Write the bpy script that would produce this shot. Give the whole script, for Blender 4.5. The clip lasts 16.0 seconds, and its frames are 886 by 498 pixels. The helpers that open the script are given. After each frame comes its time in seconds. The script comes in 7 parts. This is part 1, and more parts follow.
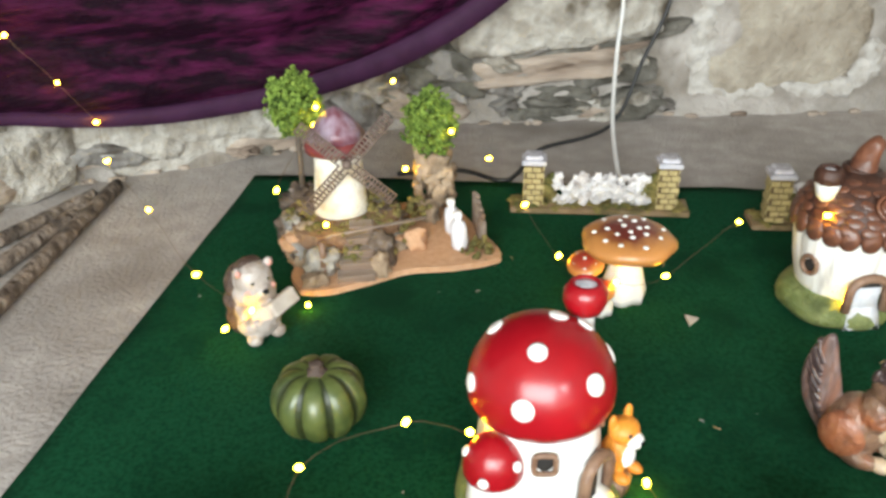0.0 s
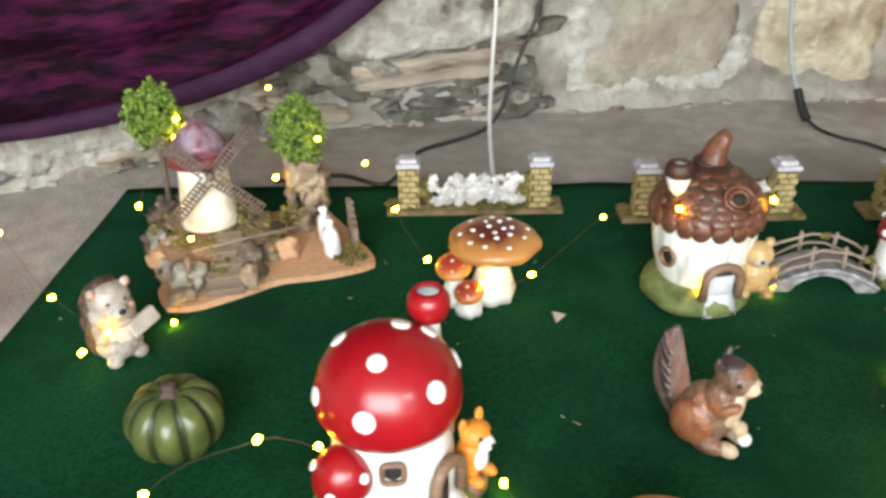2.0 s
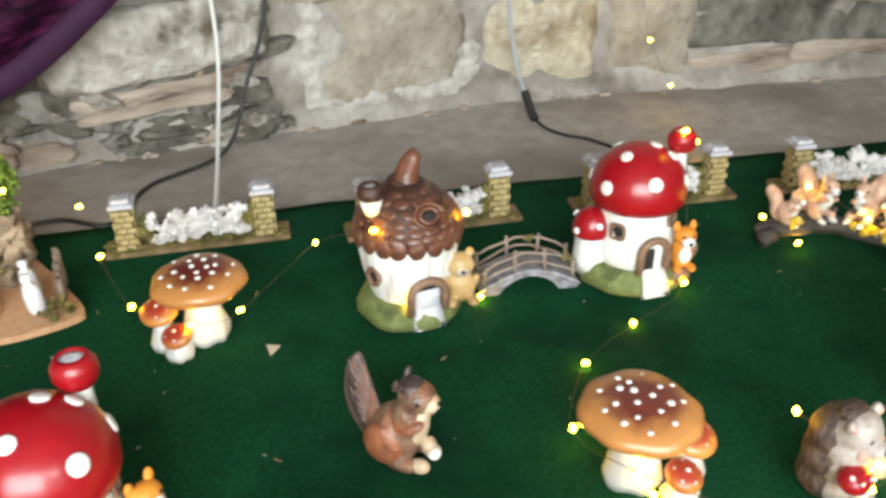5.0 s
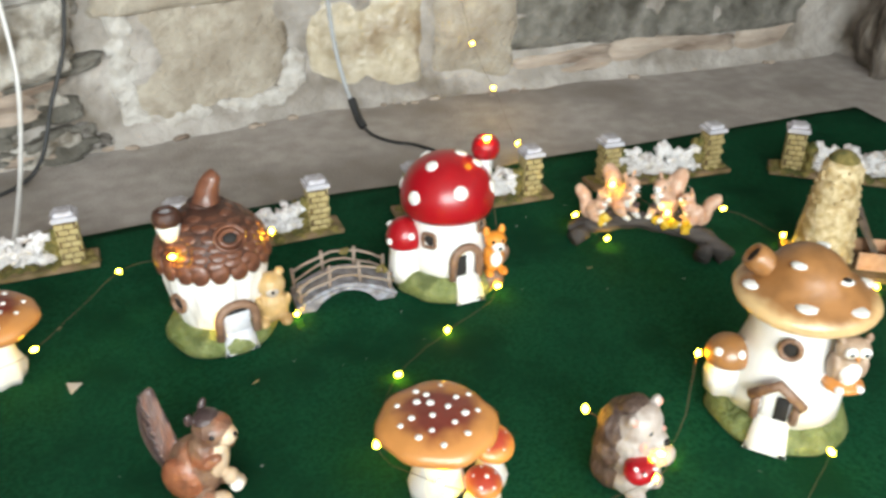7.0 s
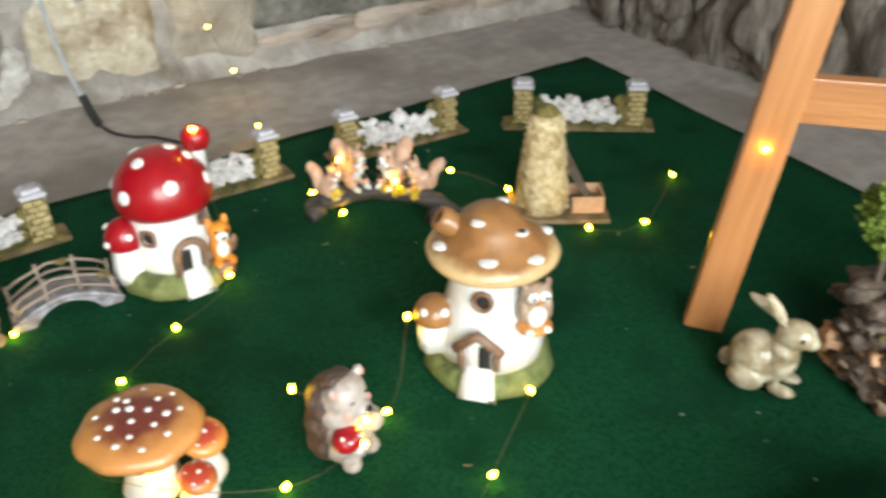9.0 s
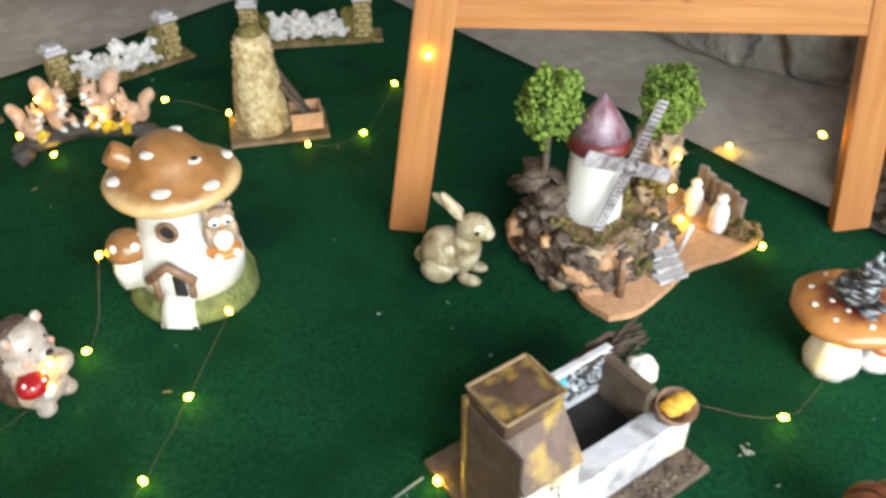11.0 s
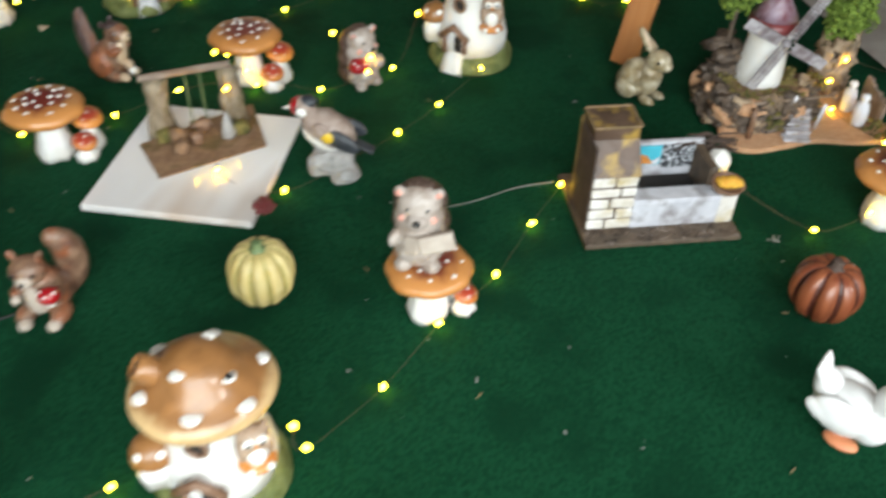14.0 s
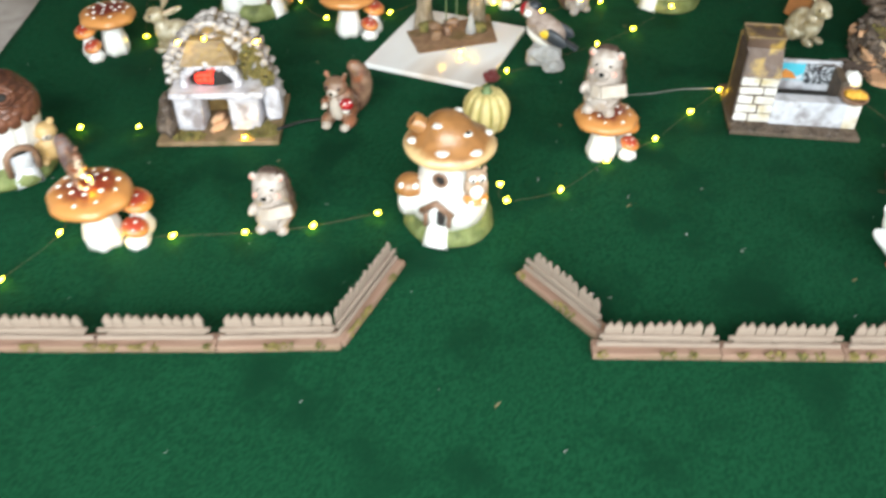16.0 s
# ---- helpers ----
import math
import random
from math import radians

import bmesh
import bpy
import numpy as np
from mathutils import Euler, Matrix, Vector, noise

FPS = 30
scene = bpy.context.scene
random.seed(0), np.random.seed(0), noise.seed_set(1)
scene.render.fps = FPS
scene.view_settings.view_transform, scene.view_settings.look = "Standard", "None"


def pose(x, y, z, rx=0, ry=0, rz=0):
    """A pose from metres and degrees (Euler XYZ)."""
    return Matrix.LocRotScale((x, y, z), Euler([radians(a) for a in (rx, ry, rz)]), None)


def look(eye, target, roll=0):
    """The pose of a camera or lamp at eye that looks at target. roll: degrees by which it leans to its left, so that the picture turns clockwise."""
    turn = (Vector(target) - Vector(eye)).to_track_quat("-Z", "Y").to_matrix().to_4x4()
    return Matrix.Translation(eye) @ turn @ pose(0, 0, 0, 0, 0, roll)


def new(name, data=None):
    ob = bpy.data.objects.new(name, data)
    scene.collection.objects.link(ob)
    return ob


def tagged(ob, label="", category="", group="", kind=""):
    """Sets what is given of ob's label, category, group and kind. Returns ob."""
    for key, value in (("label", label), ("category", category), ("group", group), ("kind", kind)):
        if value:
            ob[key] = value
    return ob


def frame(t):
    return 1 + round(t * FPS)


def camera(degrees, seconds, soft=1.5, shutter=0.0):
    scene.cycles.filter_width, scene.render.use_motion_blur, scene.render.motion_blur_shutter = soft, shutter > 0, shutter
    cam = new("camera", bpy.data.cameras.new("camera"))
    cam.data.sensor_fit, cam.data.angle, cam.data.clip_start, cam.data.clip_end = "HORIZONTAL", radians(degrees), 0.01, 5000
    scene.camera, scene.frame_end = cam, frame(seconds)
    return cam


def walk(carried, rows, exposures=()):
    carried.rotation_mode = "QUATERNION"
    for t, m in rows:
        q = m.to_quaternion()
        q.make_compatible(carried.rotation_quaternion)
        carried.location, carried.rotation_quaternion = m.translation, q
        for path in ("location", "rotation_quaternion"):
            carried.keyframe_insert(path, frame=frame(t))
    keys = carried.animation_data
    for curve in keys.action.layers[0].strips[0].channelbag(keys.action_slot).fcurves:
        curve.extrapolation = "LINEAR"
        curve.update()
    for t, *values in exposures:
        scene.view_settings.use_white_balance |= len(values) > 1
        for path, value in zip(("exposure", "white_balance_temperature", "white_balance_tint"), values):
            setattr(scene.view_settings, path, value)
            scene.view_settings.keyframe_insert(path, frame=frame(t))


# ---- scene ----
cam = camera(55.61, 16.0, soft=3.0, shutter=0.5)
PATH = [
    (0, -0.0042, -0.0082, 0.5400, 60.81, 0.96, -1.17),
    (0.5, 0.0136, -0.0077, 0.5389, 60.65, 1.16, -2.44),
    (1, 0.0305, -0.0081, 0.5422, 60.59, 1.10, -3.73),
    (1.5, 0.0480, -0.0049, 0.5430, 60.54, 0.93, -5.09),
    (2, 0.0647, -0.0056, 0.5465, 60.53, 0.90, -6.86),
    (2.5, 0.0940, -0.0060, 0.5476, 60.48, 0.81, -8.75),
    (3, 0.1209, -0.0038, 0.5518, 60.32, 0.63, -10.59),
    (3.5, 0.1454, -0.0041, 0.5610, 60.25, 0.44, -12.73),
    (4, 0.1719, 0.0001, 0.5613, 60.22, 0.48, -14.88),
    (4.2, 0.1795, -0.0035, 0.5621, 60.24, 0.74, -15.83),
    (6.3, 0.2724, -0.0399, 0.5894, 60.23, 0.13, -25.15),
    (6.5, 0.2786, -0.0404, 0.5899, 60.14, 0.18, -25.98),
    (7, 0.2949, -0.0449, 0.5874, 60.08, -0.00, -28.46),
    (7.5, 0.3107, -0.0519, 0.5899, 60.17, -0.15, -31.15),
    (8, 0.3292, -0.0640, 0.5945, 60.36, 0.20, -33.92),
    (8.5, 0.3628, -0.0879, 0.5870, 59.51, 0.88, -37.06),
    (9, 0.4061, -0.1280, 0.6039, 57.86, 0.71, -41.70),
    (9.5, 0.4328, -0.1689, 0.6101, 56.88, 0.48, -46.29),
    (10, 0.4613, -0.1984, 0.5938, 56.30, 0.70, -50.33),
    (10.2, 0.4778, -0.2092, 0.5869, 55.91, 0.60, -52.02),
    (12.3, 0.5058, -0.4088, 0.6951, 45.28, 0.47, -52.92),
    (12.5, 0.4742, -0.4391, 0.6940, 46.37, 0.70, -49.51),
    (13, 0.4533, -0.5432, 0.6967, 47.93, 0.67, -40.26),
    (13.5, 0.4081, -0.6554, 0.6946, 48.68, -0.99, -31.90),
    (14, 0.3000, -0.7434, 0.6995, 48.58, -1.27, -26.13),
    (14.5, 0.2064, -0.8303, 0.7181, 48.89, -1.45, -22.01),
    (15, 0.1926, -0.9317, 0.7326, 48.94, -1.23, -16.82),
    (15.5, 0.1961, -1.0565, 0.7563, 49.09, -0.78, -12.33),
    (16, 0.1391, -1.1678, 0.7604, 49.18, 0.22, -11.33),
]
walk(cam, [(t, pose(x, y, z, rx, ry, rz)) for t, x, y, z, rx, ry, rz in PATH], [(0, 0.06), (4, -0.03), (7, 0.13), (9.5, -0.04), (10.2, -0.12), (12.3, 0.33), (12.5, 0.28), (13, -0.4), (13.5, -0.72), (14.5, -0.72), (15.25, -0.52), (16, -0.40)])

# ---- world and light ----
world = bpy.data.worlds.new("daylight")
scene.world = world
world.use_nodes = True
wn = world.node_tree.nodes
sky = wn.new("ShaderNodeTexSky")
sky.sky_type, sky.sun_disc, sky.sun_elevation, sky.sun_rotation = "NISHITA", False, radians(35), radians(150)
world.node_tree.links.new(sky.outputs[0], wn["Background"].inputs[0])
wn["Background"].inputs[1].default_value = 0.15


def lamp(name, kind, m, energy, colour, **more):
    data = bpy.data.lights.new(name, kind)
    data.energy, data.color = energy, colour
    if kind == "AREA":
        data.shape, data.size, data.size_y = "RECTANGLE", more["size"], more["size_y"]
    else:
        data.angle = more["angle"]
    ob = new(name, data)
    ob.matrix_world = m
    return ob


# daylight falls in through the wide front opening
lamp("opening_light", "AREA", look((-0.45, -2.25, 1.30), (0.25, 0.5, 0.0)), 226, (0.895, 0.98, 0.985), size=2.7, size_y=1.4)
lamp("sun", "SUN", look((2.1, -2.2, 1.8), (0.5, 0.4, 0.0)), 2.7, (0.95, 0.985, 1.0), angle=radians(13))

# ---- materials ----


def mat(name, c1, c2=None, scale=40.0, rough=0.6, bump=0.15, bscale=None, metal=0.0, spec=0.5, c3=None, stretch=(1, 1, 1), detail=5.0, low=0.35, high=0.65, coat=0.0, big=None, deep=0.004):
    """Two-scale mottled paint or surface: c1 and c2 mixed by noise, c3 as sparse wear, in places crevice shade."""
    m = bpy.data.materials.new(name)
    m.use_nodes = True
    nt = m.node_tree
    nd, ln = nt.nodes, nt.links
    b = nd["Principled BSDF"]
    b.inputs["Roughness"].default_value, b.inputs["Metallic"].default_value = rough, metal
    b.inputs["Specular IOR Level"].default_value = spec
    b.inputs["Coat Weight"].default_value = coat
    b.inputs["Coat Roughness"].default_value = 0.12
    tc, mp = nd.new("ShaderNodeTexCoord"), nd.new("ShaderNodeMapping")
    mp.inputs["Scale"].default_value = stretch
    ln.new(tc.outputs["Object"], mp.inputs[0])
    n1 = nd.new("ShaderNodeTexNoise")
    n1.inputs["Scale"].default_value, n1.inputs["Detail"].default_value = scale, detail
    ln.new(mp.outputs[0], n1.inputs["Vector"])
    r1 = nd.new("ShaderNodeValToRGB")
    r1.color_ramp.elements[0].position, r1.color_ramp.elements[1].position = low, high
    r1.color_ramp.elements[0].color, r1.color_ramp.elements[1].color = (*c1, 1), (*(c2 or [v * 0.8 for v in c1]), 1)
    ln.new(n1.outputs[0], r1.inputs[0])
    out = r1.outputs[0]
    if c3:
        n2 = nd.new("ShaderNodeTexNoise")
        n2.inputs["Scale"].default_value, n2.inputs["Detail"].default_value = big or scale * 0.22, 3.0
        ln.new(mp.outputs[0], n2.inputs["Vector"])
        r2 = nd.new("ShaderNodeValToRGB")
        r2.color_ramp.elements[0].position, r2.color_ramp.elements[1].position = 0.5, 0.68
        ln.new(n2.outputs[0], r2.inputs[0])
        mx = nd.new("ShaderNodeMix")
        mx.data_type = "RGBA"
        mx.inputs["B"].default_value = (*c3, 1)
        ln.new(r2.outputs[0], mx.inputs["Factor"])
        ln.new(out, mx.inputs["A"])
        out = mx.outputs["Result"]
    ln.new(out, b.inputs["Base Color"])
    if bump:
        n3 = nd.new("ShaderNodeTexNoise")
        n3.inputs["Scale"].default_value, n3.inputs["Detail"].default_value = bscale or scale * 3, 6.0
        ln.new(mp.outputs[0], n3.inputs["Vector"])
        bp = nd.new("ShaderNodeBump")
        bp.inputs["Strength"].default_value, bp.inputs["Distance"].default_value = bump, deep
        ln.new(n3.outputs[0], bp.inputs["Height"])
        ln.new(bp.outputs[0], b.inputs["Normal"])
    return m


def glow(name, colour, strength):
    m = bpy.data.materials.new(name)
    m.use_nodes = True
    b = m.node_tree.nodes["Principled BSDF"]
    b.inputs["Base Color"].default_value = (*colour, 1)
    b.inputs["Emission Color"].default_value, b.inputs["Emission Strength"].default_value = (*colour, 1), strength
    return m


def radial(name, inner, outer, r0, r1, rough=0.35, coat=0.3):
    """Glazed cap whose colour runs from inner to outer with the distance from its own axis."""
    m = mat(name, inner, [v * 0.75 for v in inner], 60, rough, 0.12, coat=coat)
    nt = m.node_tree
    nd, ln = nt.nodes, nt.links
    b = nd["Principled BSDF"]
    src = b.inputs["Base Color"].links[0].from_socket
    tc = next(n for n in nd if n.type == "TEX_COORD")
    sp, cb = nd.new("ShaderNodeSeparateXYZ"), nd.new("ShaderNodeCombineXYZ")
    ln.new(tc.outputs["Object"], sp.inputs[0])
    ln.new(sp.outputs[0], cb.inputs[0])
    ln.new(sp.outputs[1], cb.inputs[1])
    le = nd.new("ShaderNodeVectorMath")
    le.operation = "LENGTH"
    ln.new(cb.outputs[0], le.inputs[0])
    ns = nd.new("ShaderNodeTexNoise")
    ns.inputs["Scale"].default_value = 45
    ln.new(tc.outputs["Object"], ns.inputs["Vector"])
    ad = nd.new("ShaderNodeMath")
    ad.operation = "MULTIPLY_ADD"
    ad.inputs[1].default_value = (r1 - r0) * 1.4
    ln.new(ns.outputs[0], ad.inputs[0])
    ln.new(le.outputs["Value"], ad.inputs[2])
    mr = nd.new("ShaderNodeMapRange")
    mr.interpolation_type = "SMOOTHSTEP"
    mr.inputs["From Min"].default_value, mr.inputs["From Max"].default_value = r0 + (r1 - r0) * 0.7, r1 + (r1 - r0) * 0.7
    ln.new(ad.outputs[0], mr.inputs["Value"])
    mx = nd.new("ShaderNodeMix")
    mx.data_type = "RGBA"
    mx.inputs["B"].default_value = (*outer, 1)
    ln.new(mr.outputs[0], mx.inputs["Factor"])
    ln.new(src, mx.inputs["A"])
    ln.new(mx.outputs["Result"], b.inputs["Base Color"])
    return m


M = {}
M["carpet"] = mat("green needle felt", (0.0042, 0.050, 0.0205), (0.0100, 0.088, 0.037), 240, 0.95, 1.0, 900, spec=0.08, c3=(0.0040, 0.044, 0.019), big=8)
M["concrete"] = mat("worn grey concrete", (0.325, 0.287, 0.258), (0.415, 0.372, 0.342), 30, 0.9, 0.8, 160, c3=(0.24, 0.205, 0.18), big=4, detail=10)
# c3 patches put the shade of deep crevices into the mortar colour
M["mortar"] = mat("lime mortar", (0.275, 0.243, 0.212), (0.43, 0.39, 0.355), 14, 0.95, 1.0, 45, c3=(0.17, 0.14, 0.11), big=9, detail=10, deep=0.012)
M["stone"] = mat("sandstone", (0.30, 0.252, 0.195), (0.42, 0.37, 0.30), 30, 0.85, 1.0, 70, c3=(0.25, 0.205, 0.155), big=9, detail=14, deep=0.010)
M["stone_grey"] = mat("grey rubble stone", (0.20, 0.18, 0.16), (0.40, 0.375, 0.35), 24, 0.85, 1.0, 45, c3=(0.085, 0.070, 0.058), big=13, detail=12, deep=0.014)
# real dark stones, and the shade in the wall's crevices
M["stone_dark"] = mat("dark mossy stone and crevice shade", (0.10, 0.092, 0.075), (0.24, 0.22, 0.19), 20, 0.9, 1.0, 45, c3=(0.055, 0.048, 0.036), big=12, detail=12, deep=0.014)
M["boulder"] = mat("brown weathered boulder", (0.13, 0.105, 0.085), (0.30, 0.26, 0.22), 22, 0.9, 1.0, 50, c3=(0.060, 0.046, 0.036), big=14, detail=12, stretch=(1.6, 1.6, 0.45), deep=0.016)
# dark c3 patches imitate shaded cracks in the pale stone
M["stone_pale"] = mat("pale limestone", (0.31, 0.275, 0.23), (0.53, 0.495, 0.445), 26, 0.85, 1.0, 46, c3=(0.115, 0.090, 0.062), big=15, detail=14, deep=0.016)
M["stone_warm"] = mat("pinkish stone", (0.36, 0.28, 0.22), (0.48, 0.40, 0.33), 26, 0.8, 1.0, 42, c3=(0.19, 0.135, 0.10), big=12, detail=12, stretch=(0.5, 1, 1.8), deep=0.012)
M["stone_glint"] = mat("lacquered stone", (0.36, 0.29, 0.19), (0.60, 0.53, 0.41), 26, 0.30, 1.0, 32, c3=(0.25, 0.18, 0.11), big=12, coat=0.6, deep=0.012, detail=10)
# lighter streaks in the colour imitate sheen along the velvet's folds
M["velvet"] = mat("purple crushed velvet", (0.0075, 0.0006, 0.0052), (0.112, 0.0100, 0.060), 34, 0.6, 0.9, 120, spec=0.10, stretch=(0.40, 1, 2.0), detail=14, low=0.42, high=0.90, c3=(0.006, 0.0005, 0.0042), big=7)
M["velvet"].node_tree.nodes["Principled BSDF"].inputs["Sheen Weight"].default_value = 0.14
M["velvet"].node_tree.nodes["Principled BSDF"].inputs["Sheen Roughness"].default_value = 0.35
M["velvet"].node_tree.nodes["Principled BSDF"].inputs["Sheen Tint"].default_value = (0.75, 0.22, 0.55, 1)
M["hem"] = mat("purple hem band", (0.030, 0.0060, 0.027), (0.042, 0.0095, 0.038), 40, 0.75, 0.3, 300, spec=0.3)
M["red"] = mat("glazed red", (0.335, 0.005, 0.010), (0.285, 0.004, 0.009), 30, 0.30, 0.05, 80, coat=0.15)
M["white"] = mat("white glazed ceramic", (0.80, 0.79, 0.765), (0.73, 0.715, 0.69), 30, 0.36, 0.15, 90, coat=0.12, c3=(0.70, 0.66, 0.60), big=18)
M["cream"] = mat("white bark ceramic", (0.78, 0.755, 0.72), (0.40, 0.36, 0.32), 70, 0.45, 0.6, 120, stretch=(1, 1, 0.08), low=0.50, high=0.78)
M["spot"] = mat("white spot paint", (0.82, 0.80, 0.76), (0.74, 0.72, 0.68), 60, 0.4, 0.05)
M["grass"] = mat("painted moss green", (0.135, 0.165, 0.045), (0.24, 0.265, 0.10), 60, 0.55, 0.8, 200, c3=(0.085, 0.105, 0.028), big=34, deep=0.006)
M["trim"] = mat("brown painted frame", (0.165, 0.085, 0.050), (0.25, 0.145, 0.09), 90, 0.5, 0.25)
# near-black fill that paints the shade inside doors, windows and holes
M["dark"] = mat("shade inside openings", (0.012, 0.010, 0.009), (0.02, 0.016, 0.013), 50, 0.8, 0.0)
M["path"] = mat("pale stone path", (0.66, 0.66, 0.68), (0.50, 0.50, 0.54), 70, 0.45, 0.3)
M["acorn"] = mat("brown glazed scales", (0.120, 0.043, 0.022), (0.185, 0.070, 0.037), 60, 0.40, 0.25, coat=0.18, c3=(0.050, 0.018, 0.011), big=34)
M["acorn_dark"] = mat("dark brown bark glaze", (0.035, 0.014, 0.009), (0.075, 0.029, 0.017), 60, 0.5, 0.5)
M["bear"] = mat("golden tan figurine", (0.42, 0.26, 0.10), (0.56, 0.38, 0.18), 60, 0.45, 0.3, coat=0.15, c3=(0.30, 0.17, 0.06), big=34)
M["tan"] = radial("tan glazed cap", (0.33, 0.148, 0.048), (0.60, 0.41, 0.20), 0.056, 0.070)
M["owl"] = mat("brown owl plumage", (0.27, 0.175, 0.115), (0.42, 0.30, 0.21), 80, 0.45, 0.4, coat=0.1)
M["tan_rim"] = mat("cream glazed rim", (0.62, 0.44, 0.24), (0.52, 0.31, 0.13), 26, 0.33, 0.06, coat=0.3)
M["orangefur"] = mat("orange fox paint", (0.72, 0.27, 0.03), (0.60, 0.20, 0.02), 80, 0.5, 0.2)
M["toad"] = radial("toadstool cap", (0.185, 0.030, 0.018), (0.52, 0.22, 0.062), 0.018, 0.048)
M["toad_small"] = radial("small toadstool cap", (0.42, 0.05, 0.025), (0.62, 0.24, 0.05), 0.008, 0.022)
M["orange_rim"] = mat("orange glazed rim", (0.62, 0.25, 0.06), (0.52, 0.19, 0.045), 60, 0.35, 0.1, coat=0.3)
M["wood"] = mat("varnished pine", (0.40, 0.155, 0.048), (0.50, 0.225, 0.08), 18, 0.38, 0.2, 60, stretch=(6, 6, 0.35), coat=0.2, c3=(0.36, 0.14, 0.05), big=5)
M["bark"] = mat("tree bark", (0.085, 0.058, 0.041), (0.27, 0.21, 0.165), 55, 0.9, 1.0, 95, stretch=(1, 1, 0.6), c3=(0.034, 0.024, 0.018), big=36, deep=0.012)
M["cork"] = mat("cork sheet", (0.50, 0.27, 0.14), (0.58, 0.34, 0.20), 120, 0.85, 0.4, 300)
M["corkbark"] = mat("cork bark rock", (0.24, 0.16, 0.10), (0.46, 0.34, 0.23), 40, 0.9, 1.0, 110, c3=(0.11, 0.08, 0.055), big=24)
M["moss"] = mat("dry moss", (0.16, 0.13, 0.035), (0.26, 0.20, 0.06), 160, 0.95, 1.0, 400, c3=(0.08, 0.085, 0.02), big=50)
# darker c3 green imitates the shade in holes between the crumbs
M["leaf"] = mat("foam leaf green", (0.11, 0.180, 0.018), (0.235, 0.335, 0.055), 160, 0.9, 0.5, 400, c3=(0.055, 0.100, 0.010), big=70)
M["mill_roof"] = mat("maroon mill roof", (0.155, 0.026, 0.026), (0.20, 0.040, 0.040), 40, 0.35, 0.1, c3=(0.11, 0.018, 0.018), big=16)
M["mill_roof_snow"] = mat("frosted roof cone", (0.34, 0.26, 0.32), (0.17, 0.055, 0.07), 44, 0.35, 0.3, stretch=(1.5, 1.5, 0.6))
M["plaster"] = mat("rough white plaster", (0.72, 0.66, 0.54), (0.80, 0.77, 0.70), 60, 0.8, 0.5, 140, c3=(0.62, 0.50, 0.32), big=30)
M["sail"] = mat("dark stained lattice", (0.10, 0.065, 0.05), (0.17, 0.12, 0.10), 80, 0.5, 0.2)
M["sail_frost"] = mat("frosted lattice", (0.42, 0.40, 0.42), (0.16, 0.13, 0.14), 70, 0.5, 0.2)
M["brick"] = mat("yellow brick paint", (0.34, 0.26, 0.105), (0.47, 0.37, 0.17), 90, 0.7, 0.3)
M["brick_dark"] = mat("dark brick joint", (0.10, 0.065, 0.025), (0.14, 0.09, 0.04), 90, 0.8, 0.3)
M["slate"] = mat("grey slab cap", (0.42, 0.40, 0.43), (0.60, 0.58, 0.62), 60, 0.55, 0.4, c3=(0.27, 0.23, 0.23), big=40)
# grey-brown c3 paints crevice shade into the white
M["rock_white"] = mat("white painted rock", (0.55, 0.51, 0.50), (0.78, 0.76, 0.76), 60, 0.36, 0.8, 110, c3=(0.36, 0.30, 0.27), big=60, coat=0.2)
M["timber"] = mat("grey weathered balsa", (0.21, 0.155, 0.118), (0.32, 0.25, 0.20), 30, 0.8, 0.4, 120, stretch=(0.3, 4, 4), c3=(0.17, 0.105, 0.07))
M["fencewood"] = mat("pinkish balsa base", (0.235, 0.135, 0.095), (0.315, 0.20, 0.145), 26, 0.8, 0.3, 100, stretch=(0.4, 4, 4), c3=(0.16, 0.105, 0.06))
M["board"] = mat("brown base board", (0.185, 0.118, 0.060), (0.27, 0.18, 0.10), 40, 0.75, 0.5, 150, c3=(0.115, 0.085, 0.03), big=26)
M["copper"] = mat("copper wire", (0.10, 0.065, 0.035), (0.16, 0.10, 0.055), 50, 0.45, 0.0, metal=0.5)
M["led"] = glow("warm light bulb", (1.0, 0.60, 0.020), 86.0)
M["cable_black"] = mat("black rubber", (0.012, 0.012, 0.013), (0.02, 0.02, 0.02), 50, 0.5, 0.0)
M["cable_white"] = mat("white cable", (0.72, 0.70, 0.68), (0.66, 0.64, 0.62), 50, 0.5, 0.0)
M["cable_grey"] = mat("grey cable", (0.30, 0.31, 0.32), (0.36, 0.37, 0.38), 50, 0.5, 0.0)
M["hog_dark"] = mat("dark brown spines", (0.045, 0.024, 0.017), (0.115, 0.07, 0.05), 170, 0.5, 1.0, 260, stretch=(1, 1, 0.4))
M["hog_light"] = mat("beige figurine fur", (0.36, 0.30, 0.26), (0.45, 0.39, 0.35), 60, 0.40, 0.45, c3=(0.26, 0.195, 0.155), coat=0.2, big=34)
M["paper"] = mat("cream book", (0.38, 0.315, 0.26), (0.46, 0.395, 0.335), 50, 0.5, 0.25)
M["black"] = mat("black gloss", (0.01, 0.01, 0.01), (0.015, 0.015, 0.015), 50, 0.2, 0.0)
M["pink"] = mat("pink blush", (0.60, 0.28, 0.22), (0.64, 0.34, 0.27), 50, 0.5, 0.0)
M["sq_brown"] = mat("red-brown fur glaze", (0.105, 0.050, 0.032), (0.26, 0.155, 0.098), 50, 0.36, 0.7, 160, coat=0.2, c3=(0.27, 0.085, 0.035), big=34)
M["sq_rust"] = mat("rust haunch glaze", (0.23, 0.075, 0.035), (0.34, 0.13, 0.06), 50, 0.36, 0.7, 160, coat=0.2, c3=(0.10, 0.045, 0.03), big=40)
